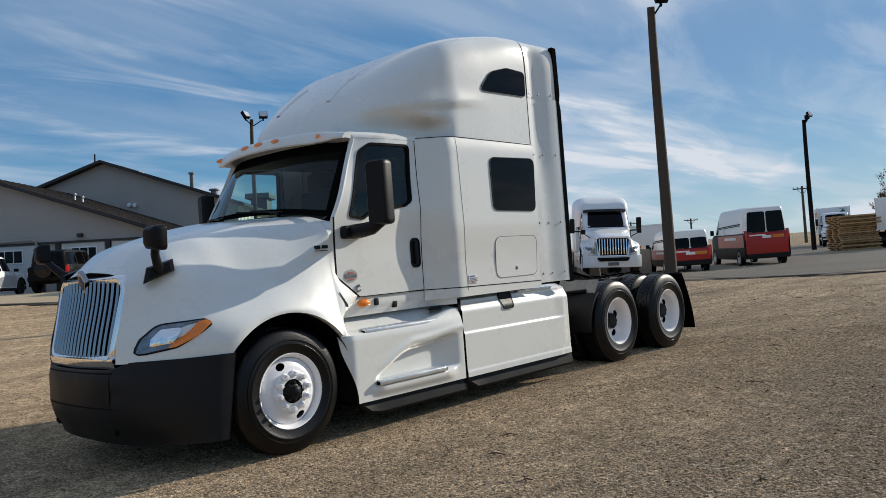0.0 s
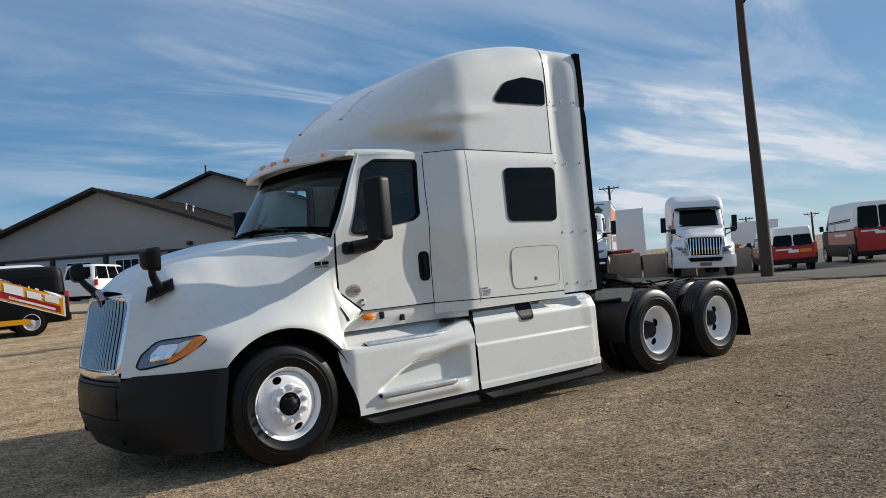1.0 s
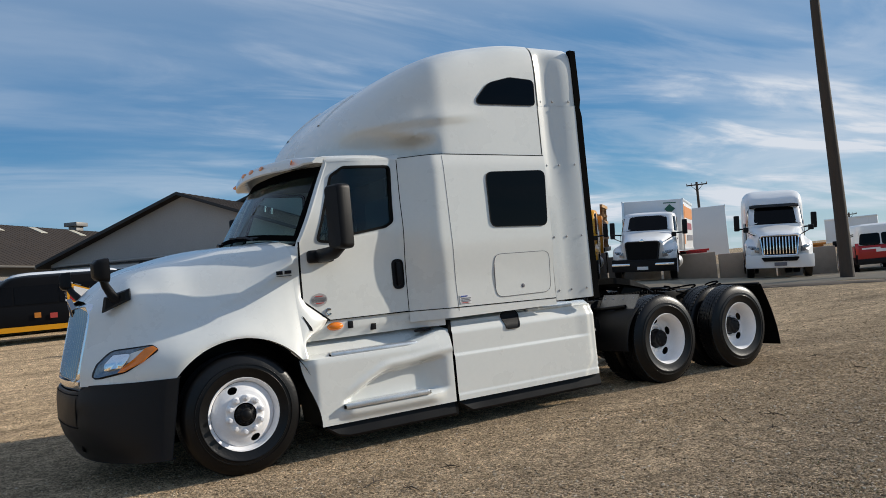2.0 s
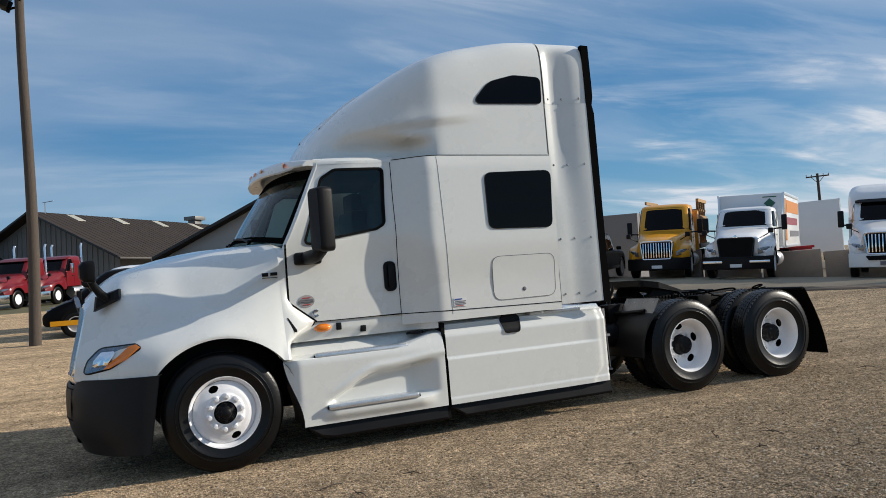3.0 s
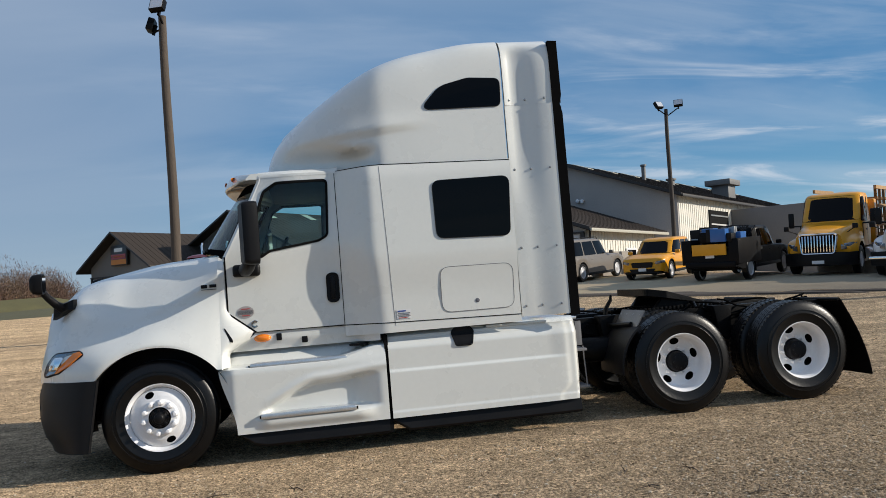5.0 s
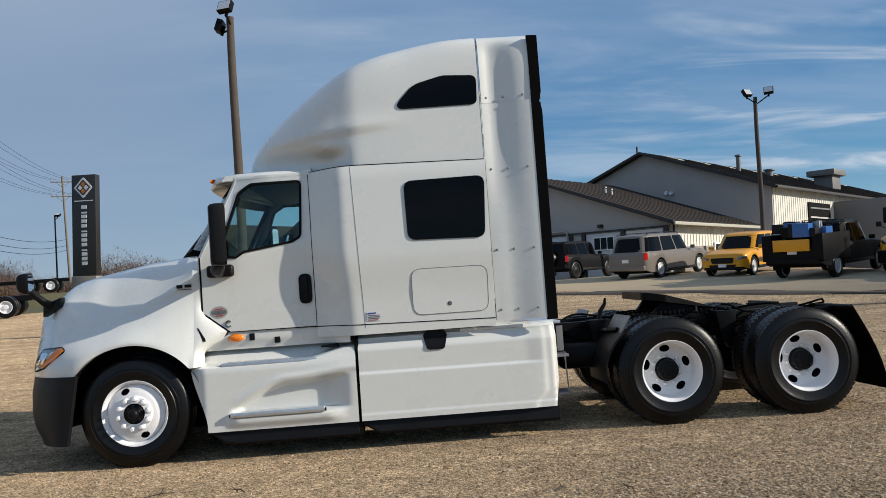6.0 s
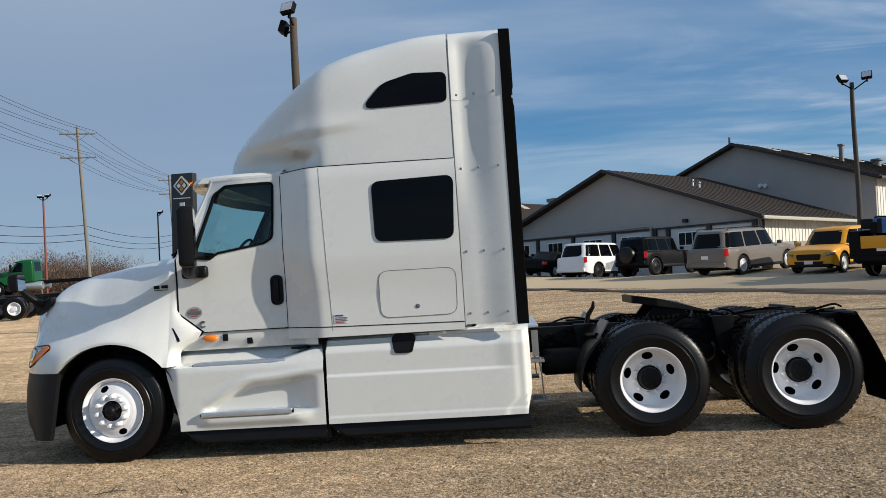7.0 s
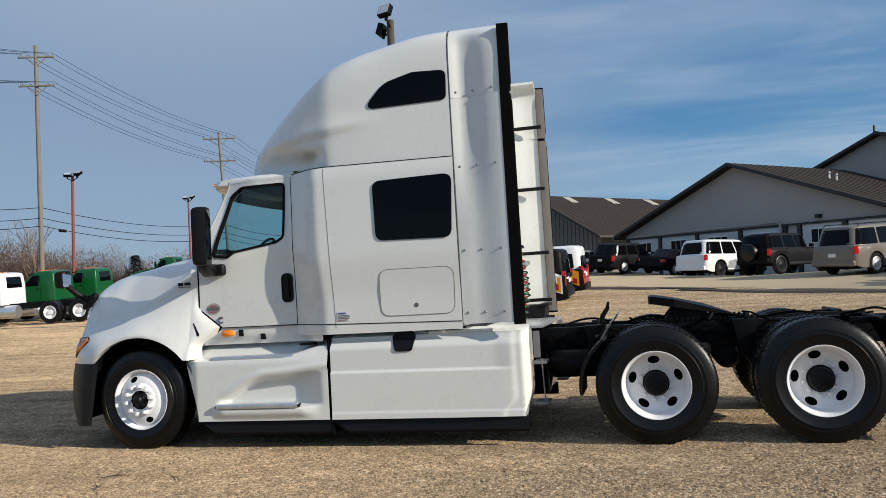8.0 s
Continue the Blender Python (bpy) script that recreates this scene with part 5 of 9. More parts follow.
# air tanks, lines, brackets and bolts along the frame
M_PLATE = material("dull_steel_plate", (0.16, 0.16, 0.165), 0.36, 0.7, var=0.25, scale=8, fine=60)
for x, y, r, l in ((4.36, 0.62, 0.13, 0.34), (5.66, 1.22, 0.12, 0.40)):
    bm = bmesh.new()
    lathe(bm, [(0, -l), (r * 0.7, -l + 0.01), (r, -l + 0.06), (r, l - 0.06), (r * 0.7, l - 0.01), (0, l)], 20, Matrix.Translation((x, y, 0.66)) @ pose(0, 0, 0, 0, 0, 90 if y < 1 else 0))
    part("air_tank", bm, M_FRAME, truck, "black air tank under the frame")
rg = random.Random(8)
for k in range(9):
    x0, x1 = 4.05 + 0.25 * k, 4.75 + 0.25 * k + rg.uniform(0, 0.4)
    y, z = 0.78 - 0.02 * (k % 3), 0.80 + 0.05 * (k % 4)
    bm = bmesh.new()
    tube(bm, [(x0 + (x1 - x0) * t, y - 0.02 * math.sin(7 * t + k), z + 0.10 * (1 - 4 * t * (1 - t)) * rg.uniform(0.6, 1.2) + 0.015 * math.sin(11 * t + k)) for t in span(0, 1, 14)], 0.010, 6)
    part("air_line", bm, M_RUBBER, truck)
for k in range(5):
    bm = bmesh.new()
    x = 4.15 + 0.62 * k
    tube(bm, [(x + t * 0.5, 1.0 + 0.3 * math.sin(3 * t + k), 0.99 + 0.05 * math.sin(math.pi * t)) for t in span(0, 1, 10)], 0.011, 6)
    part("air_line", bm, M_RUBBER, truck)
for x in (4.16, 4.30, 4.72, 4.86, 5.44, 5.58, 5.72, 5.86, 6.74, 6.88):
    for z in (0.80, 0.90):
        bm = bmesh.new()
        lathe(bm, [(0, -0.022), (0.014, -0.020), (0.016, -0.008), (0.024, -0.006), (0.024, 0.004)], 8, Matrix.Translation((x, 0.798, z)))
        part("bolt", bm, M_FRAME, truck)
for x, w in ((4.60, 0.10), (5.50, 0.16), (5.82, 0.12), (6.80, 0.10)):
    bm = bmesh.new()
    prism(bm, round_poly([(x - w, 0.99), (x + w, 0.99), (x + w * 0.6, 0.70), (x - w * 0.6, 0.70)], 0.03, 3), 0.775, 0.797, 0.004)
    part("frame_bracket", bm, M_FRAME, truck)


def fender_plates(m, side):
    """The flat bolted plate at the head of each quarter fender."""
    bm = bmesh.new()
    rows = [[m((4.655 + o, y, 1.045 + p)) for y in (0.08, 0.64)] + [m((4.50 + o, y, 0.80 + p)) for y in (0.64, 0.08)] for o, p in ((0, 0), (-0.010, 0.006))]
    vs = skin(bm, rows, close=True)
    bm.faces.new(vs[0]); bm.faces.new(vs[-1])
    pl = part("fender_plate", bm, M_PLATE, truck, "dull steel plate on the quarter fender")
    for y in (0.14, 0.30, 0.46, 0.60):
        bm = bmesh.new()
        c = m((4.622, y, 1.005))
        lathe(bm, [(0, -0.012), (0.010, -0.010), (0.012, 0.0), (0.012, 0.01)], 8, Matrix.Translation(c) @ pose(0, 0, 0, 0, 0, -90) @ pose(0, 0, 0, 32))
        part("bolt", bm, M_STEEL, pl)


both(fender_plates)
# inside of the cab
bm = bmesh.new()
rows = []
for y in span(0.30, 2.14, 12):
    v = (y - YC) / 0.92
    rows.append([(0.48 + 0.15 * v * v, y, 1.86), (0.70, y, 1.90), (0.98, y, 1.83), (1.02, y, 1.70), (0.98, y, 1.30)])
skin(bm, rows)
part("dashboard", bm, M_TRIM, truck)
bm = bmesh.new()
ring = [(0.22 * math.cos(a), 0.22 * math.sin(a), 0) for a in span(0, 2 * math.pi, 32)]
tube(bm, ring, 0.014, 8)
for a in (0.3, 2.6, 4.5):
    tube(bm, [(0, 0, -0.02), (0.22 * math.cos(a), 0.22 * math.sin(a), 0)], 0.012, 6)
lathe(bm, [(0, 0.0), (0.06, 0.0), (0.07, -0.03), (0, -0.05)], 16, pose(0, 0, 0, 90))
bmesh.ops.transform(bm, matrix=pose(1.10, 0.66, 1.86, 0, -62, 0), verts=bm.verts)
part("steering_wheel", bm, M_TRIM, truck)
for y in (0.42, 1.50):
    bm = bmesh.new()
    box(bm, 1.35, 1.85, y, y + 0.5, 1.42, 1.58, 0.05)
    box(bm, 1.70, 1.90, y + 0.0, y + 0.52, 1.55, 2.30, 0.06)
    box(bm, 1.74, 1.88, y + 0.09, y + 0.43, 2.27, 2.50, 0.05)
    part("seat", bm, M_TRIM, truck)
bm = bmesh.new()
box(bm, 2.05, 2.10, 0.22, 2.22, 1.08, 2.60)
part("sleeper_curtain", bm, M_TRIM, truck)
bm = bmesh.new()
box(bm, 1.05, 2.05, 0.30, 2.14, 2.56, 2.60, 0.01)
part("headliner", bm, M_TRIM, truck)

# decals
M_DECAL = material("grey_decal_print", (0.38, 0.35, 0.34), 0.5, var=0.1, scale=30, fine=200)


def decal(name, cx, cz, w, h, mt, lab, bars=(), barmat=None, round_=False, surf=side_y):
    bm = bmesh.new()
    if round_:
        poly = [(cx + w / 2 * math.cos(a), cz + h / 2 * math.sin(a)) for a in span(0, 2 * math.pi * 35 / 36, 35)]
    else:
        poly = round_poly([(cx - w / 2, cz - h / 2), (cx + w / 2, cz - h / 2), (cx + w / 2, cz + h / 2), (cx - w / 2, cz + h / 2)], 0.004, 2)
    bm.faces.new([bm.verts.new((x, surf(x, z) - 0.004, z)) for x, z in poly])
    ob = part(name, bm, mt, truck, lab, smooth=False)
    for k, (bx, bz, bw, bh) in enumerate(bars):
        bm = bmesh.new()
        x, z = cx + bx, cz + bz
        bm.faces.new([bm.verts.new((xx, surf(xx, zz) - 0.008, zz)) for xx, zz in ((x - bw / 2, z - bh / 2), (x + bw / 2, z - bh / 2), (x + bw / 2, z + bh / 2), (x - bw / 2, z + bh / 2))])
        part("print_bar", bm, barmat[k % len(barmat)] if isinstance(barmat, (list, tuple)) else barmat, ob, smooth=False)


decal("round_decal", 0.79, 1.36, 0.150, 0.112, M_DECAL, "small round grey decal with red print", [(0, 0.0, 0.128, 0.034), (0, 0.030, 0.075, 0.008), (0, 0.008, 0.10, 0.007), (0, -0.008, 0.11, 0.008), (0, -0.031, 0.07, 0.008)], [M_GREYTRIM, M_INKRED, M_STICK, M_STICK, M_INKRED], True)
bm = bmesh.new()
tube(bm, [(0.868 + 0.026 * math.cos(a), side_y(0.868, 1.245) - 0.006, 1.245 + 0.026 * math.sin(a)) for a in span(0.7, 5.6, 14)], 0.009, 6)
part("engine_badge", bm, M_BRIGHT, truck, "small chrome ring badge")
decal("info_sticker", 2.235, 1.225, 0.135, 0.088, M_STICK, "white printed information sticker", [(-0.02, 0.028, 0.08, 0.012), (0, 0.008, 0.115, 0.006), (0, -0.006, 0.115, 0.006), (0, -0.02, 0.115, 0.006), (-0.01, -0.034, 0.09, 0.006)], [M_INKBLUE, M_INK, M_INK, M_INK, M_INKRED])
bm = bmesh.new()
for x0, x1, z0, z1 in ((0.410, 0.464, 1.608, 1.640), (0.484, 0.545, 1.612, 1.640), (0.410, 0.545, 1.592, 1.597)):
    y = min(hood_point(*hood_near((x0 + x1) / 2, (z0 + z1) / 2)).y, 0.16)
    box(bm, x0, x1, y - 0.012, y + 0.02, z0, z1, 0.003)
part("hood_badge", bm, M_BLACK, hood, "small black side badge")

# ---- ground ----
def lot_z(x, y):
    """The lot lies level under the truck and rises gently beyond it."""
    u = max(0.0, y - 2.0)
    rise = 0.050 * u * u / (u + 3.0) * (1 - sstep(19, 30, x))
    return min(rise, 2.0 - 0.76 * sstep(2, 9, x))


def gravel_material():
    """Packed gravel: small stones of differing tone, over broad tan and grey areas with faint ruts."""
    m = bpy.data.materials.new("packed_gravel")
    m.use_nodes = True
    n, l = m.node_tree.nodes, m.node_tree.links
    b = n["Principled BSDF"]
    tc = n.new("ShaderNodeTexCoord")

    def cells(scale, lo, hi):
        v = n.new("ShaderNodeTexVoronoi")
        v.inputs["Scale"].default_value = scale
        l.new(tc.outputs["Object"], v.inputs["Vector"])
        sp = n.new("ShaderNodeSeparateColor")
        l.new(v.outputs["Color"], sp.inputs[0])
        r = n.new("ShaderNodeMapRange")
        r.inputs["To Min"].default_value, r.inputs["To Max"].default_value = lo, hi
        l.new(sp.outputs[0], r.inputs["Value"])
        return v, r.outputs[0]

    def cloud(scale, stretch, lo, hi, t0=0.35, t1=0.65):
        mp = n.new("ShaderNodeMapping")
        mp.inputs["Scale"].default_value = stretch
        mp.inputs["Rotation"].default_value = (0, 0, 0.5)
        l.new(tc.outputs["Object"], mp.inputs["Vector"])
        t = n.new("ShaderNodeTexNoise")
        t.inputs["Scale"].default_value, t.inputs["Detail"].default_value, t.inputs["Roughness"].default_value = scale, 8, 0.62
        l.new(mp.outputs[0], t.inputs["Vector"])
        r = n.new("ShaderNodeMapRange")
        r.inputs["From Min"].default_value, r.inputs["From Max"].default_value = t0, t1
        r.inputs["To Min"].default_value, r.inputs["To Max"].default_value = lo, hi
        l.new(t.outputs["Fac"], r.inputs["Value"])
        return r.outputs[0]

    def times(a, c):
        x = n.new("ShaderNodeMath"); x.operation = "MULTIPLY"
        l.new(a, x.inputs[0]); l.new(c, x.inputs[1])
        return x.outputs[0]

    v1, k1 = cells(70, 0.42, 1.58)
    k2 = cells(190, 0.55, 1.45)[1]
    v3, k3 = cells(30, 0.78, 1.22)
    tone = times(times(times(k1, k2), k3), times(cloud(0.9, (0.35, 1.6, 1), 0.82, 1.16), cloud(5.0, (1, 1, 1), 0.74, 1.24)))
    tone = times(tone, cloud(0.55, (0.22, 3.2, 1), 0.80, 1.06, 0.36, 0.50))     # wheel-worn streaks
    far_ = n.new("ShaderNodeVectorMath"); far_.operation = "DOT_PRODUCT"     # gravel tone rises towards +x and +y, away from the lane
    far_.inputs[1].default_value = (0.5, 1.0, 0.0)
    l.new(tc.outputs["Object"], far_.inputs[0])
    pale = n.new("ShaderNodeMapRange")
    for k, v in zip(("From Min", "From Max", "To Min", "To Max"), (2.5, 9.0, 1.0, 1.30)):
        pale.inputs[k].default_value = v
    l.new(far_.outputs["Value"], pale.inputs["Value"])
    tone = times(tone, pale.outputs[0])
    mix = n.new("ShaderNodeMixRGB")
    mix.inputs[1].default_value, mix.inputs[2].default_value = (0.385, 0.280, 0.172, 1), (0.285, 0.210, 0.136, 1)
    sx = n.new("ShaderNodeSeparateXYZ")
    l.new(tc.outputs["Object"], sx.inputs[0])
    grey = n.new("ShaderNodeMapRange")     # loose greyer gravel lies along the lane that the camera walks
    grey.inputs["From Min"].default_value, grey.inputs["From Max"].default_value = -1.6, -3.8
    grey.inputs["To Min"].default_value, grey.inputs["To Max"].default_value = 0.0, 0.75
    l.new(sx.outputs[1], grey.inputs["Value"])
    both_ = n.new("ShaderNodeMath"); both_.operation = "ADD"; both_.use_clamp = True
    l.new(times(grey.outputs[0], cloud(0.45, (0.6, 1, 1), 0.45, 1.2)), both_.inputs[0]); l.new(cloud(0.30, (1, 1, 1), -0.1, 0.55, 0.40, 0.66), both_.inputs[1])
    l.new(both_.outputs[0], mix.inputs[0])
    sc = n.new("ShaderNodeVectorMath"); sc.operation = "SCALE"
    l.new(mix.outputs[0], sc.inputs[0]); l.new(tone, sc.inputs["Scale"])
    l.new(sc.outputs[0], b.inputs["Base Color"])
    b.inputs["Roughness"].default_value = 0.95
    b.inputs["Diffuse Roughness"].default_value = 0.6
    b.inputs["Specular IOR Level"].default_value = 0.04
    last = None
    for v, dist in ((v3, 0.010), (v1, 0.007)):
        sq = n.new("ShaderNodeMath"); sq.operation = "POWER"; sq.inputs[1].default_value = 2.0
        l.new(v.outputs["Distance"], sq.inputs[0])
        bp = n.new("ShaderNodeBump")
        bp.invert = True
        bp.inputs["Strength"].default_value, bp.inputs["Distance"].default_value = 0.9, dist
        l.new(sq.outputs[0], bp.inputs["Height"])
        if last:
            l.new(last, bp.inputs["Normal"])
        last = bp.outputs[0]
    l.new(last, b.inputs["Normal"])
    return m


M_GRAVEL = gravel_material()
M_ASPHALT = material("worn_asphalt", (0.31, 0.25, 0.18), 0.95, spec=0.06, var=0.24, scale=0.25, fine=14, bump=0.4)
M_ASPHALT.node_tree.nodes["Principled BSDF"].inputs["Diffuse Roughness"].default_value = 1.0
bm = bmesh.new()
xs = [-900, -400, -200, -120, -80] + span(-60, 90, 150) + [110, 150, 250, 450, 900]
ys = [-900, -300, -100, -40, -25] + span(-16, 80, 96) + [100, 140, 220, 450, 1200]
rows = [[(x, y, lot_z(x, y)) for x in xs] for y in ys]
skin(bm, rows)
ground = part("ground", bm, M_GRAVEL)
tagged(ground, "tan gravel lot packed with small stones", "ground", kind="structure")

# ---- places round the lot ----
def on_lot(x, y, heading):
    """Pose of a vehicle that stands on the lot and faces heading (degrees from +x)."""
    n = Vector((-(lot_z(x + 1, y) - lot_z(x - 1, y)) / 2, -(lot_z(x, y + 1) - lot_z(x, y - 1)) / 2, 1)).normalized()
    f = Vector((math.cos(radians(heading)), math.sin(radians(heading)), 0))
    f = (f - n * f.dot(n)).normalized()
    l = n.cross(f)
    m = Matrix((f, l, n)).transposed().to_4x4()
    m.translation = (x, y, lot_z(x, y) + 0.03)
    return m


def plumb(x, y, z, yaw, lean=2.0):
    """Pose of a building or post: true upright leans a little towards +x against the truck's sloping stand."""
    return Matrix.Translation((x, y, z)) @ pose(0, 0, 0, 0, lean, 0) @ pose(0, 0, 0, 0, 0, yaw)


def paint(name, rgb, rough=0.3):
    return material(name, rgb, rough, var=0.05, scale=2, fine=25, coat=0.2, spec=0.35)


P_BLACK = material("black_car_paint", (0.006, 0.006, 0.007), 0.45, var=0.05, scale=2, fine=25, coat=0.0, spec=0.09)
P_TAN = paint("champagne_car_paint", (0.165, 0.145, 0.125))
P_YELLOW = paint("yellow_paint", (0.70, 0.31, 0.009))
P_RED = paint("red_paint", (0.33, 0.011, 0.012))
P_MAROON = paint("dark_red_paint", (0.15, 0.008, 0.012))
P_GREEN = paint("green_paint", (0.004, 0.078, 0.018))
P_GREY = paint("grey_paint", (0.10, 0.10, 0.105))
M_ALLOY = material("alloy_rim", (0.50, 0.50, 0.51), 0.35, 0.25, var=0.1)
M_UNIT = material("grey_roof_unit", (0.16, 0.155, 0.15), 0.5, 0.2, var=0.15)
M_CONCRETE = material("concrete", (0.27, 0.24, 0.205), 0.9, var=0.2, scale=2, fine=30, bump=0.3, stain=(0.16, 0.13, 0.11), stain_amt=0.5)
M_WOOD = material("weathered_pole_wood", (0.052, 0.043, 0.036), 0.85, var=0.35, scale=3, fine=40, bump=0.6, stretch=(6, 6, 0.4))
M_WOODG = material("grey_pole_wood", (0.19, 0.17, 0.14), 0.85, var=0.3, scale=3, fine=40, bump=0.5, stretch=(6, 6, 0.4))
M_WOODM = material("brown_pole_wood", (0.078, 0.060, 0.046), 0.85, var=0.4, scale=3, fine=40, bump=0.8, stretch=(6, 6, 0.3))
M_LUMBER = material("stacked_lumber", (0.36, 0.22, 0.10), 0.8, var=0.3, obj=0.25)
M_GREYWALL = material("grey_stucco_wall", (0.385, 0.36, 0.335), 0.85, var=0.10, scale=0.6, fine=12, bump=0.3)
M_BROWNWALL = material("brown_grey_siding", (0.165, 0.155, 0.142), 0.7, var=0.12, scale=0.7, fine=12)
M_WHITEWALL = material("ribbed_white_siding", (0.74, 0.71, 0.63), 0.5, var=0.07, scale=0.7, fine=10)
M_ROOF = material("brown_metal_roof", (0.045, 0.036, 0.030), 0.75, spec=0.12, var=0.2, scale=0.6, fine=14)
M_ANNEX = material("grey_annex_wall", (0.165, 0.16, 0.158), 0.8, var=0.12, scale=0.6, fine=12)
M_DARKTRIM = material("dark_brown_trim", (0.018, 0.015, 0.014), 0.5, var=0.2)
M_SKYLIGHT = material("skylight_sheet", (0.42, 0.40, 0.33), 0.5, var=0.1)
M_PANEL = material("white_door_panel", (0.55, 0.535, 0.52), 0.5, var=0.06)
M_SIGN = material("dark_sign_face", (0.022, 0.020, 0.018), 0.4, var=0.1)
M_ORANGE = material("orange_sign_face", (0.55, 0.19, 0.02), 0.5, var=0.1)
M_RUST = material("rust_red_steel", (0.20, 0.05, 0.035), 0.6, var=0.2)
M_BRANCH = material("bare_twigs", (0.13, 0.092, 0.066), 0.9, var=0.3, island=0.4)
M_DRYLEAF = material("brown_foliage", (0.12, 0.075, 0.04), 0.9, var=0.3, island=0.5)
M_GRASS = material("dry_grass", (0.095, 0.088, 0.038), 0.95, var=0.3, scale=1.5, fine=30, bump=0.6)
M_SHEEN = material("floodlight_glass", (0.6, 0.62, 0.65), 0.15, 0.3, var=0.1)
M_BLUE = paint("blue_plastic", (0.03, 0.12, 0.35))


def wheel(name, parent, x, y, r, w, side, rim_mat, rim_k=0.66, dish=0.02):
    """A road wheel with its outer face at y; side +1 faces +y."""
    h = part(name, bmesh.new(), M_TYRE, parent)
    h.data.materials.clear()
    k = [(r * rim_k, -w + 0.02), (r * 0.9, -w), (r, -w + 0.03), (r, -0.03), (r * 0.95, -0.008), (r * 0.8, 0.0), (r * rim_k, -0.012)]
    bm = bmesh.new()
    lathe(bm, [(q, side * a) for q, a in k], 28, Matrix.Translation((x, y, r)))
    part("tyre", bm, M_TYRE, h)
    bm = bmesh.new()
    lathe(bm, [(r * rim_k, side * -0.012), (r * (rim_k - 0.04), side * -0.006), (r * (rim_k - 0.10), side * (-0.012 - dish)), (r * 0.25, side * (-0.012 - dish)), (r * 0.2, side * -0.02), (0, side * -0.016)], 28, Matrix.Translation((x, y, r)))
    part("rim", bm, rim_mat, h)
    return h


def shell(levels, n):
    """A rounded hollow form from levels of (height, front x, rear x, half width): its plan at a height, and its faces as functions."""
    def at(z):
        z = min(max(z, levels[0][0]), levels[-1][0])
        k = max(i for i in range(len(levels) - 1) if levels[i][0] <= z)
        a, b = levels[k], levels[k + 1]
        t = (z - a[0]) / (b[0] - a[0])
        return tuple(p + (q - p) * t for p, q in zip(a[1:], b[1:]))

    def side(x, z):
        xf, xr, w = at(z)
        c, l = (xf + xr) / 2, (xf - xr) / 2
        return -w * max(0.0, 1 - min(1.0, abs((x - c) / l)) ** n) ** (1 / n)

    def front(y, z):
        xf, xr, w = at(z)
        return -((xf + xr) / 2 + (xf - xr) / 2 * max(0.0, 1 - min(1.0, abs(y / w)) ** n) ** (1 / n))

    def rear(y, z):
        xf, xr, w = at(z)
        return (xf + xr) / 2 - (xf - xr) / 2 * max(0.0, 1 - min(1.0, abs(y / w)) ** n) ** (1 / n)

    return at, side, front, rear


def shell_mesh(bm, at, zs, n, k=64):
    rows = []
    for z in zs:
        xf, xr, w = at(z)
        c, l = (xf + xr) / 2, (xf - xr) / 2
        row = []
        for i in range(k):
            a = 2 * math.pi * i / k
            co, si = math.cos(a), math.sin(a)
            row.append((c + l * math.copysign(abs(co) ** (2 / n), co), w * math.copysign(abs(si) ** (2 / n), si), z))
        rows.append(row)
    vs = skin(bm, rows, close=True)
    bm.faces.new(vs[-1])


TO_FRONT = lambda p: Vector((-p[1], p[0], p[2]))     # turns a patch drawn on (y, z) to a form's front or rear
TO_REAR = lambda p: Vector((p[1], p[0], p[2]))
TO_SIDE = {-1: lambda p: Vector(p), 1: lambda p: Vector((p[0], -p[1], p[2]))}


def patch_on(name, poly, r, surf, turn, mat_, parent, off=0.008, label=""):
    """A rounded pane or lens that lies on a form's face."""
    bm = bmesh.new()
    surf_fill(bm, densify(round_poly(poly, r, 3), 0.12), -off, surf, turn)
    return part(name, bm, mat_, parent, label)


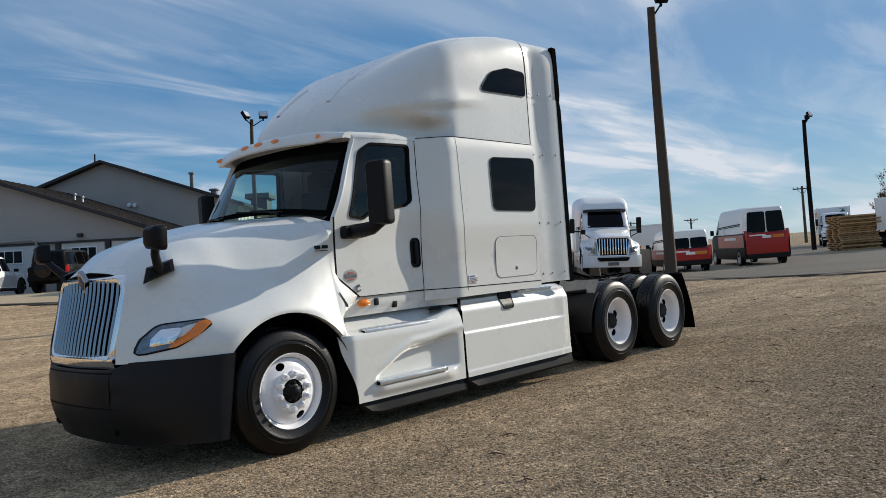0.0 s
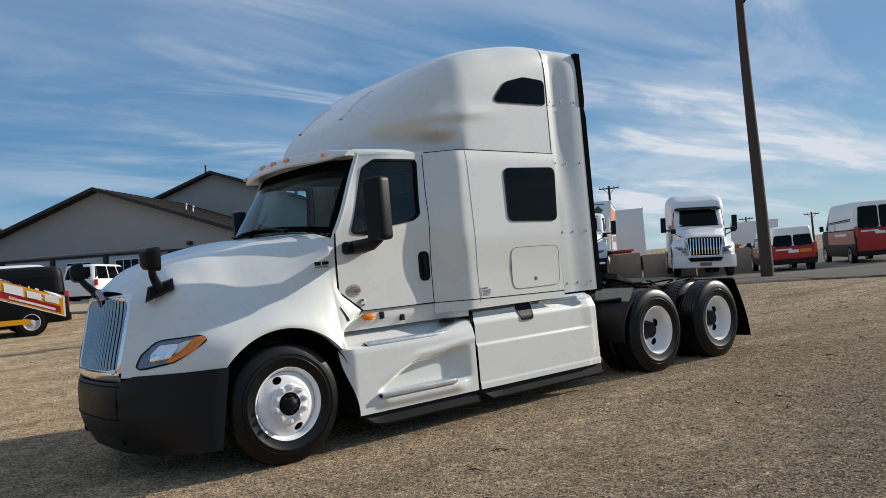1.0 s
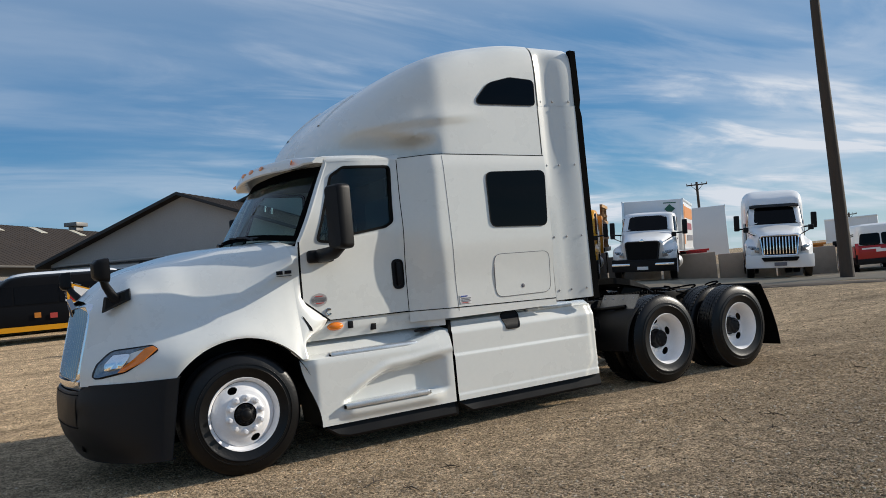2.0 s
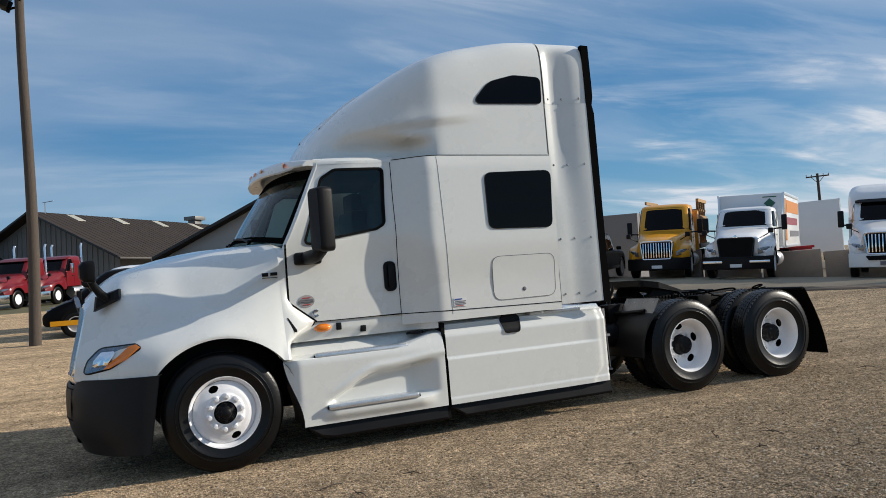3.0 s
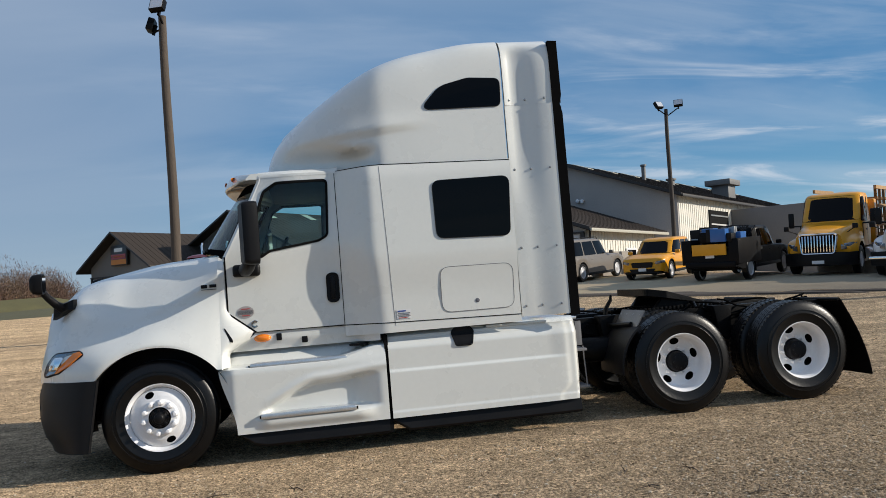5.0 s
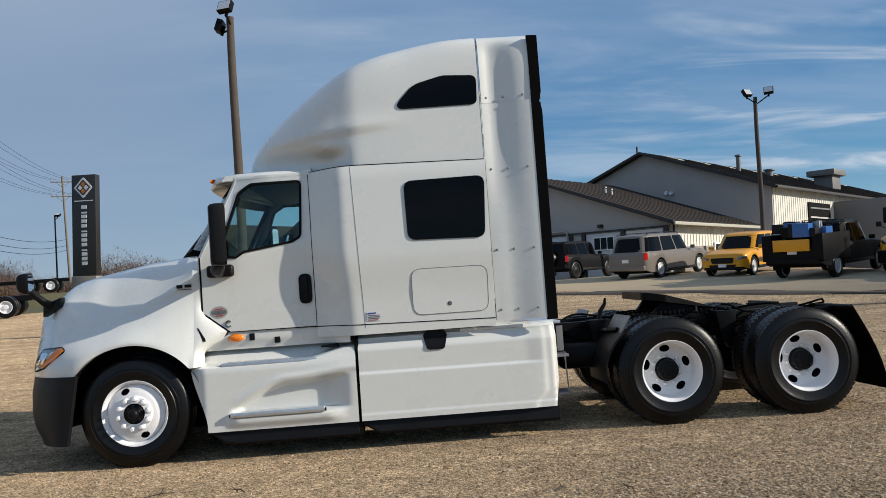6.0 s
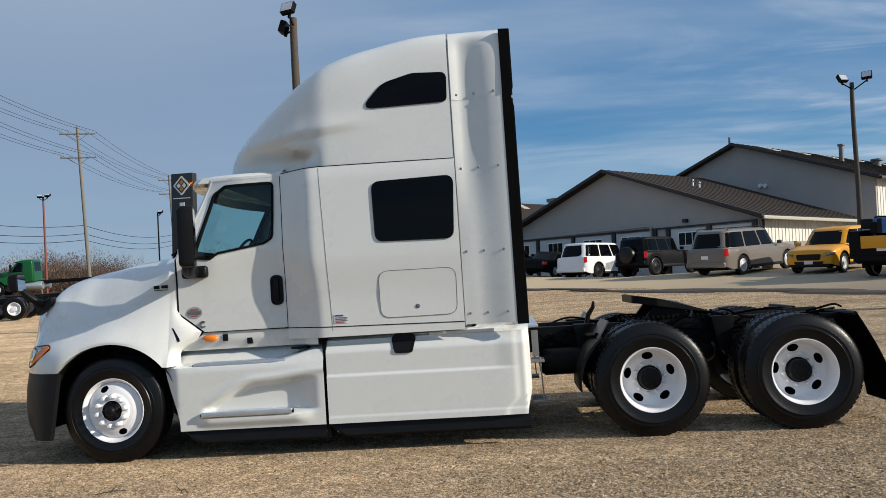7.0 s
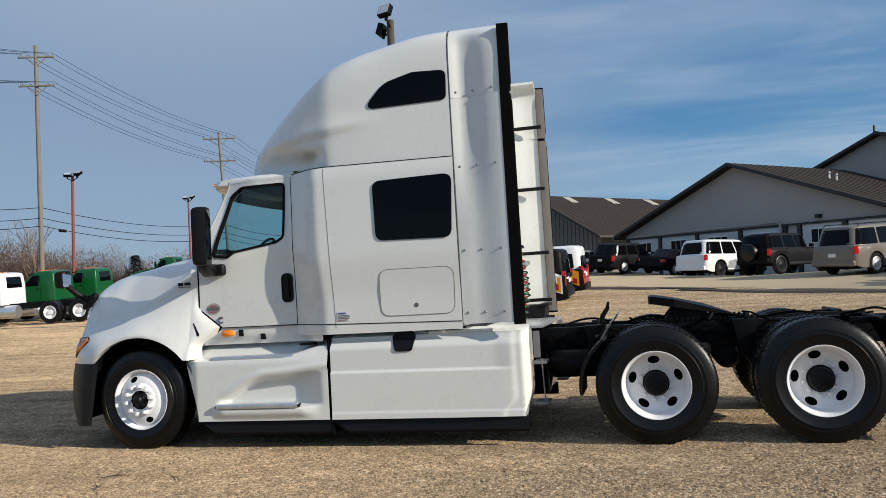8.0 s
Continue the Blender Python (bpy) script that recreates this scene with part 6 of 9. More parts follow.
def car(name, label, m, L, W, H, body, belt=0.95, hood=0.95, low=0.28, x_cowl=0.9, x_wtop=0.3, x_rtop=-1.8, x_rbase=-2.1, wr=0.36, fa=1.45, ra=-1.45, panes=3, rim=None, lower=None, rails=False, category="car", wagon=True, front_low=0.10, square=12):
    """A parked car: nose towards +x, standing on z = 0."""
    top = thing(name, label, category, m)
    hw, fx, rx = W / 2, L / 2, -L / 2
    ends = lambda x: square if x < 0 else square - 2

    def wide(x):
        return hw * max(0.0, 1 - abs(2 * x / L) ** ends(x)) ** (1 / ends(x))

    def crown(x):
        if x > x_cowl:
            t = (x - x_cowl) / (fx - x_cowl)
            return belt + (hood - belt) * sstep(0, 0.2, t) - (front_low + 0.10) * t ** 2.2 - 0.10 * sstep(0.90, 1.0, t)
        return belt - 0.10 * sstep(rx + 0.10, rx, x)

    def sill(x):
        z = low + 0.10 * sstep(fx - 0.45, fx, x) + 0.12 * sstep(rx + 0.5, rx, x)
        for xa in (fa, ra):
            d = (wr * 1.17) ** 2 - (x - xa) ** 2
            if d > 0:
                z = max(z, wr + math.sqrt(d))
        return z

    bm = bmesh.new()
    rows = []
    for i in range(111):
        u = -1 + i / 55
        x = L / 2 * math.copysign(1 - (1 - abs(u)) ** 1.7, u) * 0.9999
        w, z0, z1 = max(0.02, wide(x)), sill(x), crown(x)
        z0 = min(z0, z1 - 0.12)
        h = z1 - z0
        half = [(w - 0.12 * min(1, w), z0 + 0.01), (w * 0.985, z0), (w * 0.998, z0 + h * 0.3), (w, z0 + h * 0.58), (w * 0.988, z0 + h * 0.80), (w * 0.955, z1 - 0.035), (w * 0.90, z1), (w * 0.6, z1 + 0.022), (0, z1 + 0.03)]
        rows.append([(x, -y, z) for y, z in half] + [(x, y, z) for y, z in half[-2::-1]])
    vs = skin(bm, rows)
    bm.faces.new(vs[0]); bm.faces.new(vs[-1])
    bd = part("body", bm, body, top)
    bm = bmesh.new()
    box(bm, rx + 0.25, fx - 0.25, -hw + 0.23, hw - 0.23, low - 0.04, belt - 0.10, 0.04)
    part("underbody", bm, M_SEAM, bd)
    # cabin
    zb = belt - 0.03
    levels = [(zb, x_cowl, x_rbase, hw * 0.935), (H - 0.11, x_wtop + 0.07, x_rtop - 0.03, hw * 0.80), (H - 0.045, x_wtop - 0.08, x_rtop + 0.05, hw * 0.765), (H - 0.012, x_wtop - 0.28, x_rtop + 0.22, hw * 0.68), (H + 0.004, x_wtop - 0.6, x_rtop + 0.5, hw * 0.45)]
    at, side, front, rear = shell(levels, 6)
    bm = bmesh.new()
    shell_mesh(bm, at, span(zb, H - 0.11, 4) + [H - 0.075, H - 0.045, H - 0.025, H - 0.012, H + 0.004], 6)
    part("cabin", bm, body, bd)
    z0, z1 = zb + 0.055, H - 0.125
    fl, rl = (lambda z: at(z)[0] - 0.14), (lambda z: at(z)[1] + 0.16)
    for s in (-1, 1):
        for k in range(panes):
            c0, c1 = k / panes + (0.014 if k else 0), (k + 1) / panes - (0.014 if k < panes - 1 else 0)
            xa = lambda z, c: fl(z) + (rl(z) - fl(z)) * c
            patch_on("side_window", [(xa(z0, c0), z0), (xa(z0, c1), z0), (xa(z1, c1), z1), (xa(z1, c0), z1)], 0.06, side, TO_SIDE[s], M_DARKGLASS, bd, 0.006)
        for ax in (fa, ra):
            wheel("wheel", top, ax, s * (hw - 0.01), wr, 0.22, s, rim or M_ALLOY)
            bm = bmesh.new()
            rows = []
            for a in span(-0.25, math.pi + 0.25, 20):
                rows.append([(ax + wr * q * math.cos(a), s * y, wr + wr * q * math.sin(a)) for q, y in ((1.165, hw - 0.16), (1.165, hw + 0.004), (1.235, hw + 0.004), (1.245, hw - 0.03))])
            skin(bm, rows)
            part("wheel_arch", bm, lower or M_BLACK, bd)
        bm = bmesh.new()
        box(bm, ra + wr * 1.25, fa - wr * 1.25, s * hw * 0.97 - 0.04 * hw, s * hw * 0.97 + 0.04 * hw, low - 0.03, low + 0.09, 0.02)
        part("sill_trim", bm, M_BLACK, bd)
        for xd in (x_cowl - 0.10, x_cowl - 1.12, x_cowl - 2.05):
            if xd > ra + wr * 0.4:
                bm = bmesh.new()
                box(bm, xd + 0.05, xd + 0.24, s * hw * 0.985 - 0.018, s * hw * 0.985 + 0.018, belt - 0.185, belt - 0.158, 0.008)
                part("door_handle", bm, body, bd)
        bz = crown(fx - 0.3)
        hull_f = lambda y, z: -(fx * max(0.0, 1 - min(1.0, abs(y) / hw) ** ends(1)) ** (1 / ends(1)))
        hull_r = lambda y, z: rx * max(0.0, 1 - min(1.0, abs(y) / hw) ** ends(-1)) ** (1 / ends(-1))
        patch_on("headlight", [(s * hw * 0.56, bz - 0.17), (s * hw * 0.955, bz - 0.12), (s * hw * 0.955, bz - 0.22), (s * hw * 0.60, bz - 0.28)], 0.03, hull_f, TO_FRONT, M_LAMP, bd, 0.012)
        tz = belt + (0.04 if wagon else -0.06)
        patch_on("tail_light", [(s * hw * (0.87 if wagon else 0.72), tz - (0.36 if wagon else 0.22)), (s * hw * 0.965, tz - (0.34 if wagon else 0.22)), (s * hw * 0.965, tz - 0.05), (s * hw * (0.87 if wagon else 0.72), tz - 0.06)], 0.02, hull_r, TO_REAR, M_RED_LENS, bd, 0.02)
        bm = bmesh.new()
        box(bm, x_cowl - 0.26, x_cowl - 0.12, s * (hw + 0.08) - 0.10, s * (hw + 0.08) + 0.10, zb + 0.04, zb + 0.19, 0.04, 3)
        part("door_mirror", bm, body if body is not M_WHITE2 else M_BLACK, bd)
    zr0, zr1 = zb + 0.07, H - 0.15
    for nm, fn, turn in (("windscreen", front, TO_FRONT), ("rear_window", rear, TO_REAR)):
        w0, w1 = at(zr0)[2] * 0.90, at(zr1)[2] * 0.88
        patch_on(nm, [(-w0, zr0), (w0, zr0), (w1, zr1), (-w1, zr1)], 0.07, fn, turn, M_DARKGLASS, bd, 0.008)
    patch_on("grille", [(-hw * 0.5, bz - 0.18), (hw * 0.5, bz - 0.18), (hw * 0.44, bz - 0.40), (-hw * 0.44, bz - 0.40)], 0.06, hull_f, TO_FRONT, M_BLACK, bd, 0.010)
    patch_on("lower_intake", [(-hw * 0.6, low + 0.20), (hw * 0.6, low + 0.20), (hw * 0.5, low + 0.08), (-hw * 0.5, low + 0.08)], 0.03, hull_f, TO_FRONT, M_BLACK, bd, 0.010)
    bm = bmesh.new()
    box(bm, rx - 0.05, rx + 0.16, -hw * 0.90, hw * 0.90, low + 0.08, low + 0.30, 0.06, 3)
    part("rear_bumper", bm, lower or body, bd)
    bm = bmesh.new()
    box(bm, fx - 0.20, fx + 0.03, -hw * 0.78, hw * 0.78, low + 0.0, low + 0.07, 0.03)
    part("front_bumper", bm, lower or M_BLACK, bd)
    zp = low + 0.50 if wagon else low + 0.20
    bm = bmesh.new()
    box(bm, rx - 0.014, rx + 0.02, -0.16, 0.16, zp - 0.07, zp + 0.07, 0.004)
    part("number_plate", bm, M_STICK, bd, "plain pale plate")
    bm = bmesh.new()
    box(bm, fx - 0.01, fx + 0.034, -0.16, 0.16, low + 0.10, low + 0.23, 0.004)
    part("number_plate", bm, M_STICK, bd, "plain pale plate")
    if rails:
        for s in (-1, 1):
            bm = bmesh.new()
            tw = hw * 0.72
            tube(bm, [(x_wtop - 0.35, s * tw, H - 0.03), (x_wtop - 0.45, s * tw, H + 0.05), (x_rtop + 0.35, s * tw, H + 0.05), (x_rtop + 0.25, s * tw, H - 0.03)], 0.018, 6)
            part("roof_rail", bm, M_BLACK, bd)
    return top, bd


def truck_far(name, label, m, body, kind="chassis", bumper=None, grille_chrome=True, wide=2.40, cab_len=1.9, high=2.75, stacks=False, box_label=None, grille_dark=False, axle=None, square=6):
    """A parked bonneted truck: front bumper at x = 0, nose to +x, standing on z = 0."""
    top = thing(name, label, "truck", m)
    hw = wide / 2
    # hood: a raised middle between flared fenders, cut out over the front wheels
    bm = bmesh.new()
    st = [(-0.14, 0.83, 0.98, 0.63, 1.49), (-0.45, 0.96, 1.14, 0.66, 1.60), (-0.85, 0.995, 1.25, 0.69, 1.68), (-1.30, 1.0, 1.31, 0.73, 1.75), (-1.85, 0.98, 1.36, 0.79, 1.83), (-2.28, 0.90, 1.50, 0.84, 1.90)]
    rows = []
    for x, kw, zf, t, z1 in smooth_run(st, 8):
        w, t = hw * kw, t * hw
        d = 0.60 ** 2 - (x + 1.25) ** 2
        z0 = 0.54 + math.sqrt(d) if d > 0 else 0.80
        z0 = min(max(z0, 0.80), zf - 0.03)
        back_ = lambda y: -0.30 * (y / hw) ** 3 * sstep(-0.9, -0.14, x)
        half = [(w * 0.95, z0), (w, z0 + 0.01), (w, z0 + (zf - z0) * 0.6), (w * 0.965, zf - 0.03), (w * 0.90, zf + 0.015), (t + (w * 0.90 - t) * 0.45, zf + 0.05), (t * 1.04, zf + 0.12), (t * 0.97, z1 - 0.12), (t * 0.86, z1 - 0.035), (t * 0.5, z1 + 0.0), (0, z1 + 0.02)]
        rows.append([(x + back_(y), -y, z) for y, z in half] + [(x + back_(y), y, z) for y, z in half[-2::-1]])
    vs = skin(bm, rows)
    bm.faces.new(vs[0])
    hd = part("hood", bm, body, top)
    bm = bmesh.new()
    box(bm, -2.2, -0.35, -hw * 0.66, hw * 0.66, 0.50, 1.28, 0.05)
    part("engine_bay", bm, M_SEAM, top)
    # cab
    cw = hw * 0.90
    xb = -2.28 - cab_len
    levels = [(0.95, -2.10, xb, cw), (1.86, -2.12, xb, cw), (high - 0.16, -2.66, xb + 0.04, cw * 0.93), (high - 0.06, -2.80, xb + 0.08, cw * 0.89), (high - 0.01, -2.98, xb + 0.18, cw * 0.78), (high + 0.02, -3.2, xb + 0.4, cw * 0.5)]
    at, side, front, rear = shell(levels, square)
    cab = bmesh.new()
    shell_mesh(cab, at, [0.95, 1.4, 1.86] + span(1.86, high - 0.16, 4)[1:] + [high - 0.10, high - 0.06, high - 0.03, high - 0.01, high + 0.02], square)
    cb = part("cab", cab, body, top)
    sill = 1.86 if high > 2.6 else 1.71
    w0, w1 = at(1.92)[2] * 0.95, at(high - 0.14)[2] * 0.95
    patch_on("windscreen", [(-w0, 1.92), (w0, 1.92), (w1, high - 0.14), (-w1, high - 0.14)], 0.07, front, TO_FRONT, M_DARKGLASS, cb, 0.008)
    if kind == "chassis":
        bm = bmesh.new()
        skin(bm, [[(-front(y, high - 0.15) + dx, y, high - 0.12 + dz) for y in span(-cw * 0.88, cw * 0.88, 10)] for dx, dz in ((-0.02, -0.03), (0.24, -0.06), (0.24, -0.035), (-0.03, 0.03))])
        part("visor", bm, M_BLACK, cb)
        for y in (-0.6, -0.2, 0.0, 0.2, 0.6):
            bm = bmesh.new()
            box(bm, -3.12, -3.0, y - 0.05, y + 0.05, high - 0.03, high + 0.05, 0.015)
            part("marker_lamp", bm, M_AMBER, cb)
    if kind in ("sleeper", "chromed"):
        bm = bmesh.new()
        skin(bm, [[(-front(y, high - 0.17) + dx, y, high - 0.17 + dz) for y in span(-cw * 0.86, cw * 0.86, 14)] for dx, dz in ((0.0, -0.02), (0.14, -0.03), (0.15, -0.005), (-0.06, 0.10))])
        part("visor", bm, P_BLACK if kind == "sleeper" else body, cb)
    for s in (-1, 1):
        zt = high - 0.20
        patch_on("side_window", [(at(sill)[0] - 0.17, sill), (-3.05, sill), (-3.05, zt), (at(zt)[0] - 0.14, zt)], 0.05, side, TO_SIDE[s], M_DARKGLASS, cb, 0.007)
        if s > 0:
            patch_on("rear_window", [(-cw * 0.62, sill), (cw * 0.62, sill), (cw * 0.58, zt), (-cw * 0.58, zt)], 0.05, rear, TO_REAR, M_DARKGLASS, cb, 0.008)
        for xg in (-3.12, -2.34):
            bm = bmesh.new()
            zg = 1.80 if xg > -3 else high - 0.22
            box(bm, xg - 0.009, xg + 0.009, s * cw - 0.02, s * cw + 0.002, 1.02, zg)
            part("door_gap", bm, M_SEAM, cb)
        bm = bmesh.new()
        box(bm, -3.04, -2.90, s * cw - 0.02, s * cw + 0.02, 1.52, 1.58, 0.01)
        part("door_handle", bm, M_BLACK, cb)
        bm = bmesh.new()
        rows = []
        for q in span(0, 1, 8):
            y = hw * (0.60 + 0.36 * q)
            x = -0.16 - 0.30 * (y / hw) ** 3 - 0.26 * sstep(0.72, 1.0, y / hw)
            zc = 0.985 + 0.06 * q
            rows.append([(x - 0.05, s * y, zc + 0.11), (x + 0.012, s * y, zc + 0.085 - 0.02 * q), (x + 0.022, s * y, zc), (x + 0.012, s * y, zc - 0.085), (x - 0.05, s * y, zc - 0.11)])
        vs = skin(bm, rows)
        bm.faces.new(vs[0]); bm.faces.new(vs[-1])
        part("headlight", bm, M_LAMP, hd)
        bm = bmesh.new()
        box(bm, -2.45, -2.33, s * (hw + 0.22) - 0.10, s * (hw + 0.22) + 0.10, 1.72, 2.30, 0.04)
        tube(bm, [(-2.40, s * (cw - 0.02), 1.78), (-2.38, s * (hw + 0.22), 1.80)], 0.03, 6)
        part("door_mirror", bm, M_BLACK if kind != "chromed" else M_CHROME, cb)
        bm = bmesh.new()
        box(bm, -0.62, -0.52, s * (hw * 0.95) - 0.09, s * (hw * 0.95) + 0.09, 1.62, 1.80, 0.03)
        tube(bm, [(-0.58, s * hw * 0.92, 1.64), (-0.85, s * hw * 0.70, 1.50)], 0.02, 6)
        part("hood_mirror", bm, M_BLACK, hd)
        wheel("wheel", top, -1.25, s * (hw - 0.02), 0.50, 0.28, s, M_WHEEL, 0.56)
        for rx in axle or ((-6.3, -7.6) if kind in ("sleeper", "tandem", "chromed") else (-6.6,)):
            wheel("wheel", top, rx, s * (hw - 0.02), 0.50, 0.27, s, M_WHEEL, 0.60, 0.12)
            wheel("wheel", top, rx, s * (hw - 0.33), 0.50, 0.27, s, M_WHEEL, 0.60, 0.02)
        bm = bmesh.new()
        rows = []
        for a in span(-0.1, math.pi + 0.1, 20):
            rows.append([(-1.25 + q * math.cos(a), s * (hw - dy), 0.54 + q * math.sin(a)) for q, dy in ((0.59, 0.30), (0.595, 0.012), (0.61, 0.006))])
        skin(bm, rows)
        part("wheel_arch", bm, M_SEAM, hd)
        bm = bmesh.new()
        box(bm, min(-8.2 if kind in ("sleeper", "tandem", "chromed") else -7.6, min(axle or (0,)) - 1.0), -0.6, s * 0.42 - 0.05, s * 0.42 + 0.05, 0.72, 0.98, 0.01)
        part("frame_rail", bm, M_FRAME, top)
        bm = bmesh.new()
        lathe(bm, [(0, -0.7), (0.28, -0.7), (0.30, -0.66), (0.30, 0.66), (0.28, 0.7), (0, 0.7)], 20, Matrix.Translation((-3.7, s * (hw - 0.34), 0.62)) @ pose(0, 0, 0, 0, 0, 90))
        part("fuel_tank", bm, M_ALU, top)
    bm = bmesh.new()
    rows = []
    for i in range(13):
        v = -1 + i / 6
        x = -0.05 - 0.42 * abs(v) ** 3
        rows.append([(x - 0.12, v * hw * 0.98, 0.34), (x, v * hw, 0.36), (x + 0.03, v * hw, 0.55), (x, v * hw, 0.80), (x - 0.15, v * hw * 0.97, 0.82)])
    skin(bm, rows)
    bp = part("front_bumper", bm, bumper or M_BLACK, top)
    bm = bmesh.new()
    box(bm, 0.0, 0.016, -0.2, 0.2, 0.42, 0.54, 0.004)
    part("number_plate", bm, M_STICK if bumper is None else M_INK, bp, "plain number plate")
    if bumper is M_WHITE2:
        bm = bmesh.new()
        prism(bm, round_poly([(-0.62, 0.72), (0.62, 0.72), (0.52, 0.58), (-0.52, 0.58)], 0.03, 3), -0.02, 0.02, 0, m=pose(0, 0, 0, 0, 0, 90))
        part("bumper_intake", bm, M_SEAM, bp, "black intake slot")
    bm = bmesh.new()
    gp = round_poly([(-0.60, 1.44), (0.60, 1.44), (0.52, 0.80), (-0.52, 0.80)], 0.08, 4)
    rows = [[(-0.14 + 0.05 * (1.4 - z), y, z) for y, z in offset_poly(gp, 0.06)], [(-0.07 + 0.06 * (1.4 - z), y, z) for y, z in offset_poly(gp, 0.03)], [(-0.08 + 0.06 * (1.4 - z), y, z) for y, z in gp], [(-0.14 + 0.05 * (1.4 - z), y, z) for y, z in gp]]
    skin(bm, rows, close=True)
    gr = part("grille", bm, M_BLACK if grille_dark else M_CHROME, hd, "chrome grille" if not grille_dark else "black grille")
    bm = bmesh.new()
    bm.faces.new([bm.verts.new((-0.09 + 0.06 * (1.4 - z), y, z)) for y, z in gp])
    part("grille_backing", bm, M_SEAM, gr)
    if not grille_dark:
        for i in range(11):
            bm = bmesh.new()
            y = -0.50 + i * 0.1
            box(bm, -0.085, -0.055, y - 0.018, y + 0.018, 0.84, 1.42, 0.006, m=Matrix.Translation((0, 0, 0)) @ pose(0.09, 0, 0, 0, -3.5, 0))
            part("slat", bm, M_CHROME, gr)
    else:
        bm = bmesh.new()
        prism(bm, [(-0.10, 0), (0, -0.09), (0.10, 0), (0, 0.09)], -0.02, 0.02, 0.006, m=Matrix.Translation((-0.12, 0, 1.50)) @ pose(0, 0, 0, 0, 0, 90))
        part("emblem", bm, M_CHROME, gr)
        for s in (-1, 1):
            bm = bmesh.new()
            box(bm, -0.22, 0.03, s * 0.80 - 0.34, s * 0.80 + 0.34, 0.57, 0.67, 0.03)
            part("bumper_trim", bm, M_CHROME, bp)
    if kind == "sleeper":
        bm = bmesh.new()
        rows = []
        for x, z, k in smooth_run([(-2.72, 2.68, 0.74), (-2.80, 2.86, 0.84), (-3.05, 3.06, 0.92), (-3.9, 3.26, 0.98), (-5.6, 3.34, 1.0)], 5):
            half = [(max(0.0, math.cos(a)) ** 0.32, math.sin(a) ** 0.32) for a in span(0, math.pi / 2, 10)]
            r = [(x, -hw * k * c, 2.0 + (z - 2.0 - 0.09 * (1 - c ** 2) * sstep(-3.6, -2.9, x)) * s) for c, s in half]
            rows.append(r + [(p[0], -p[1], p[2]) for p in r[-2::-1]])
        vs = skin(bm, rows)
        bm.faces.new(vs[-1])
        part("roof_fairing", bm, body, top)
        bm = bmesh.new()
        box(bm, -5.6, -3.6, -hw, hw, 0.95, 2.1, 0.05)
        part("sleeper", bm, body, top)
        for s in (-1, 1):
            bm = bmesh.new()
            box(bm, -5.6, -1.9, s * hw - 0.04 - 0.1 * s, s * hw + 0.04 - 0.1 * s, 0.30, 0.95, 0.03)
            part("side_fairing", bm, body, top)
    if kind == "box":
        bm = bmesh.new()
        box(bm, -10.6, -4.35, -1.25, 1.25, 1.05, 3.22, 0.03)
        bx = part("box_body", bm, M_WHITE2, top, "white box body")
        for s in (-1, 1):
            for z in (1.05, 3.17):
                bm = bmesh.new()
                box(bm, -10.62, -4.33, s * 1.25 - 0.03, s * 1.25 + 0.03, z - 0.04, z + 0.08, 0.01)
                part("edge_rail", bm, M_ALU, bx)
            bm = bmesh.new()
            box(bm, -4.36, -4.31, s * 1.22 - 0.05, s * 1.22 + 0.05, 1.05, 3.21, 0.02)
            part("corner_post", bm, M_ALU, bx)
            for (x0, x1, z0, z1, mt) in ((-10.3, -5.2, 2.45, 2.95, M_ORANGE), (-9.6, -5.0, 1.95, 2.25, P_RED), (-10.2, -6.2, 1.45, 1.7, M_INK), (-5.1, -4.6, 1.3, 3.0, M_ORANGE)):
                bm = bmesh.new()
                box(bm, x0, x1, s * 1.257 - 0.005, s * 1.257 + 0.005, z0, z1)
                part("graphic_bar", bm, mt, bx, "printed graphic bar")
        bm = bmesh.new()
        prism(bm, [(-0.22, 0), (0, -0.20), (0.22, 0), (0, 0.20)], -0.012, 0.0, 0, m=Matrix.Translation((-4.34, 0.72, 2.82)) @ pose(0, 0, 0, 0, 0, 90))
        box(bm, -4.345, -4.33, 0.46, 0.98, 3.06, 3.10)
        part("emblem", bm, paint("dark_green_print", (0.01, 0.10, 0.06)), bx, "dark green diamond print")
    if kind == "rack":
        bm = bmesh.new()
        box(bm, -8.6, -4.5, -1.2, 1.2, 1.05, 1.25, 0.02)
        part("flat_bed", bm, M_FRAME, top)
        bm = bmesh.new()
        box(bm, -4.75, -4.3, -1.15, 1.15, 1.0, 2.70, 0.04)
        part("headboard", bm, body, top)
    if stacks:
        for s in (-1, 1):
            bm = bmesh.new()
            tube(bm, [(-2.35 - cab_len, s * 0.95, 0.9), (-2.35 - cab_len, s * 0.95, 3.3), (-2.45 - cab_len, s * 0.95, 3.48)], 0.07, 10)
            part("exhaust_stack", bm, M_CHROME, top, "chrome exhaust stack")
    return top


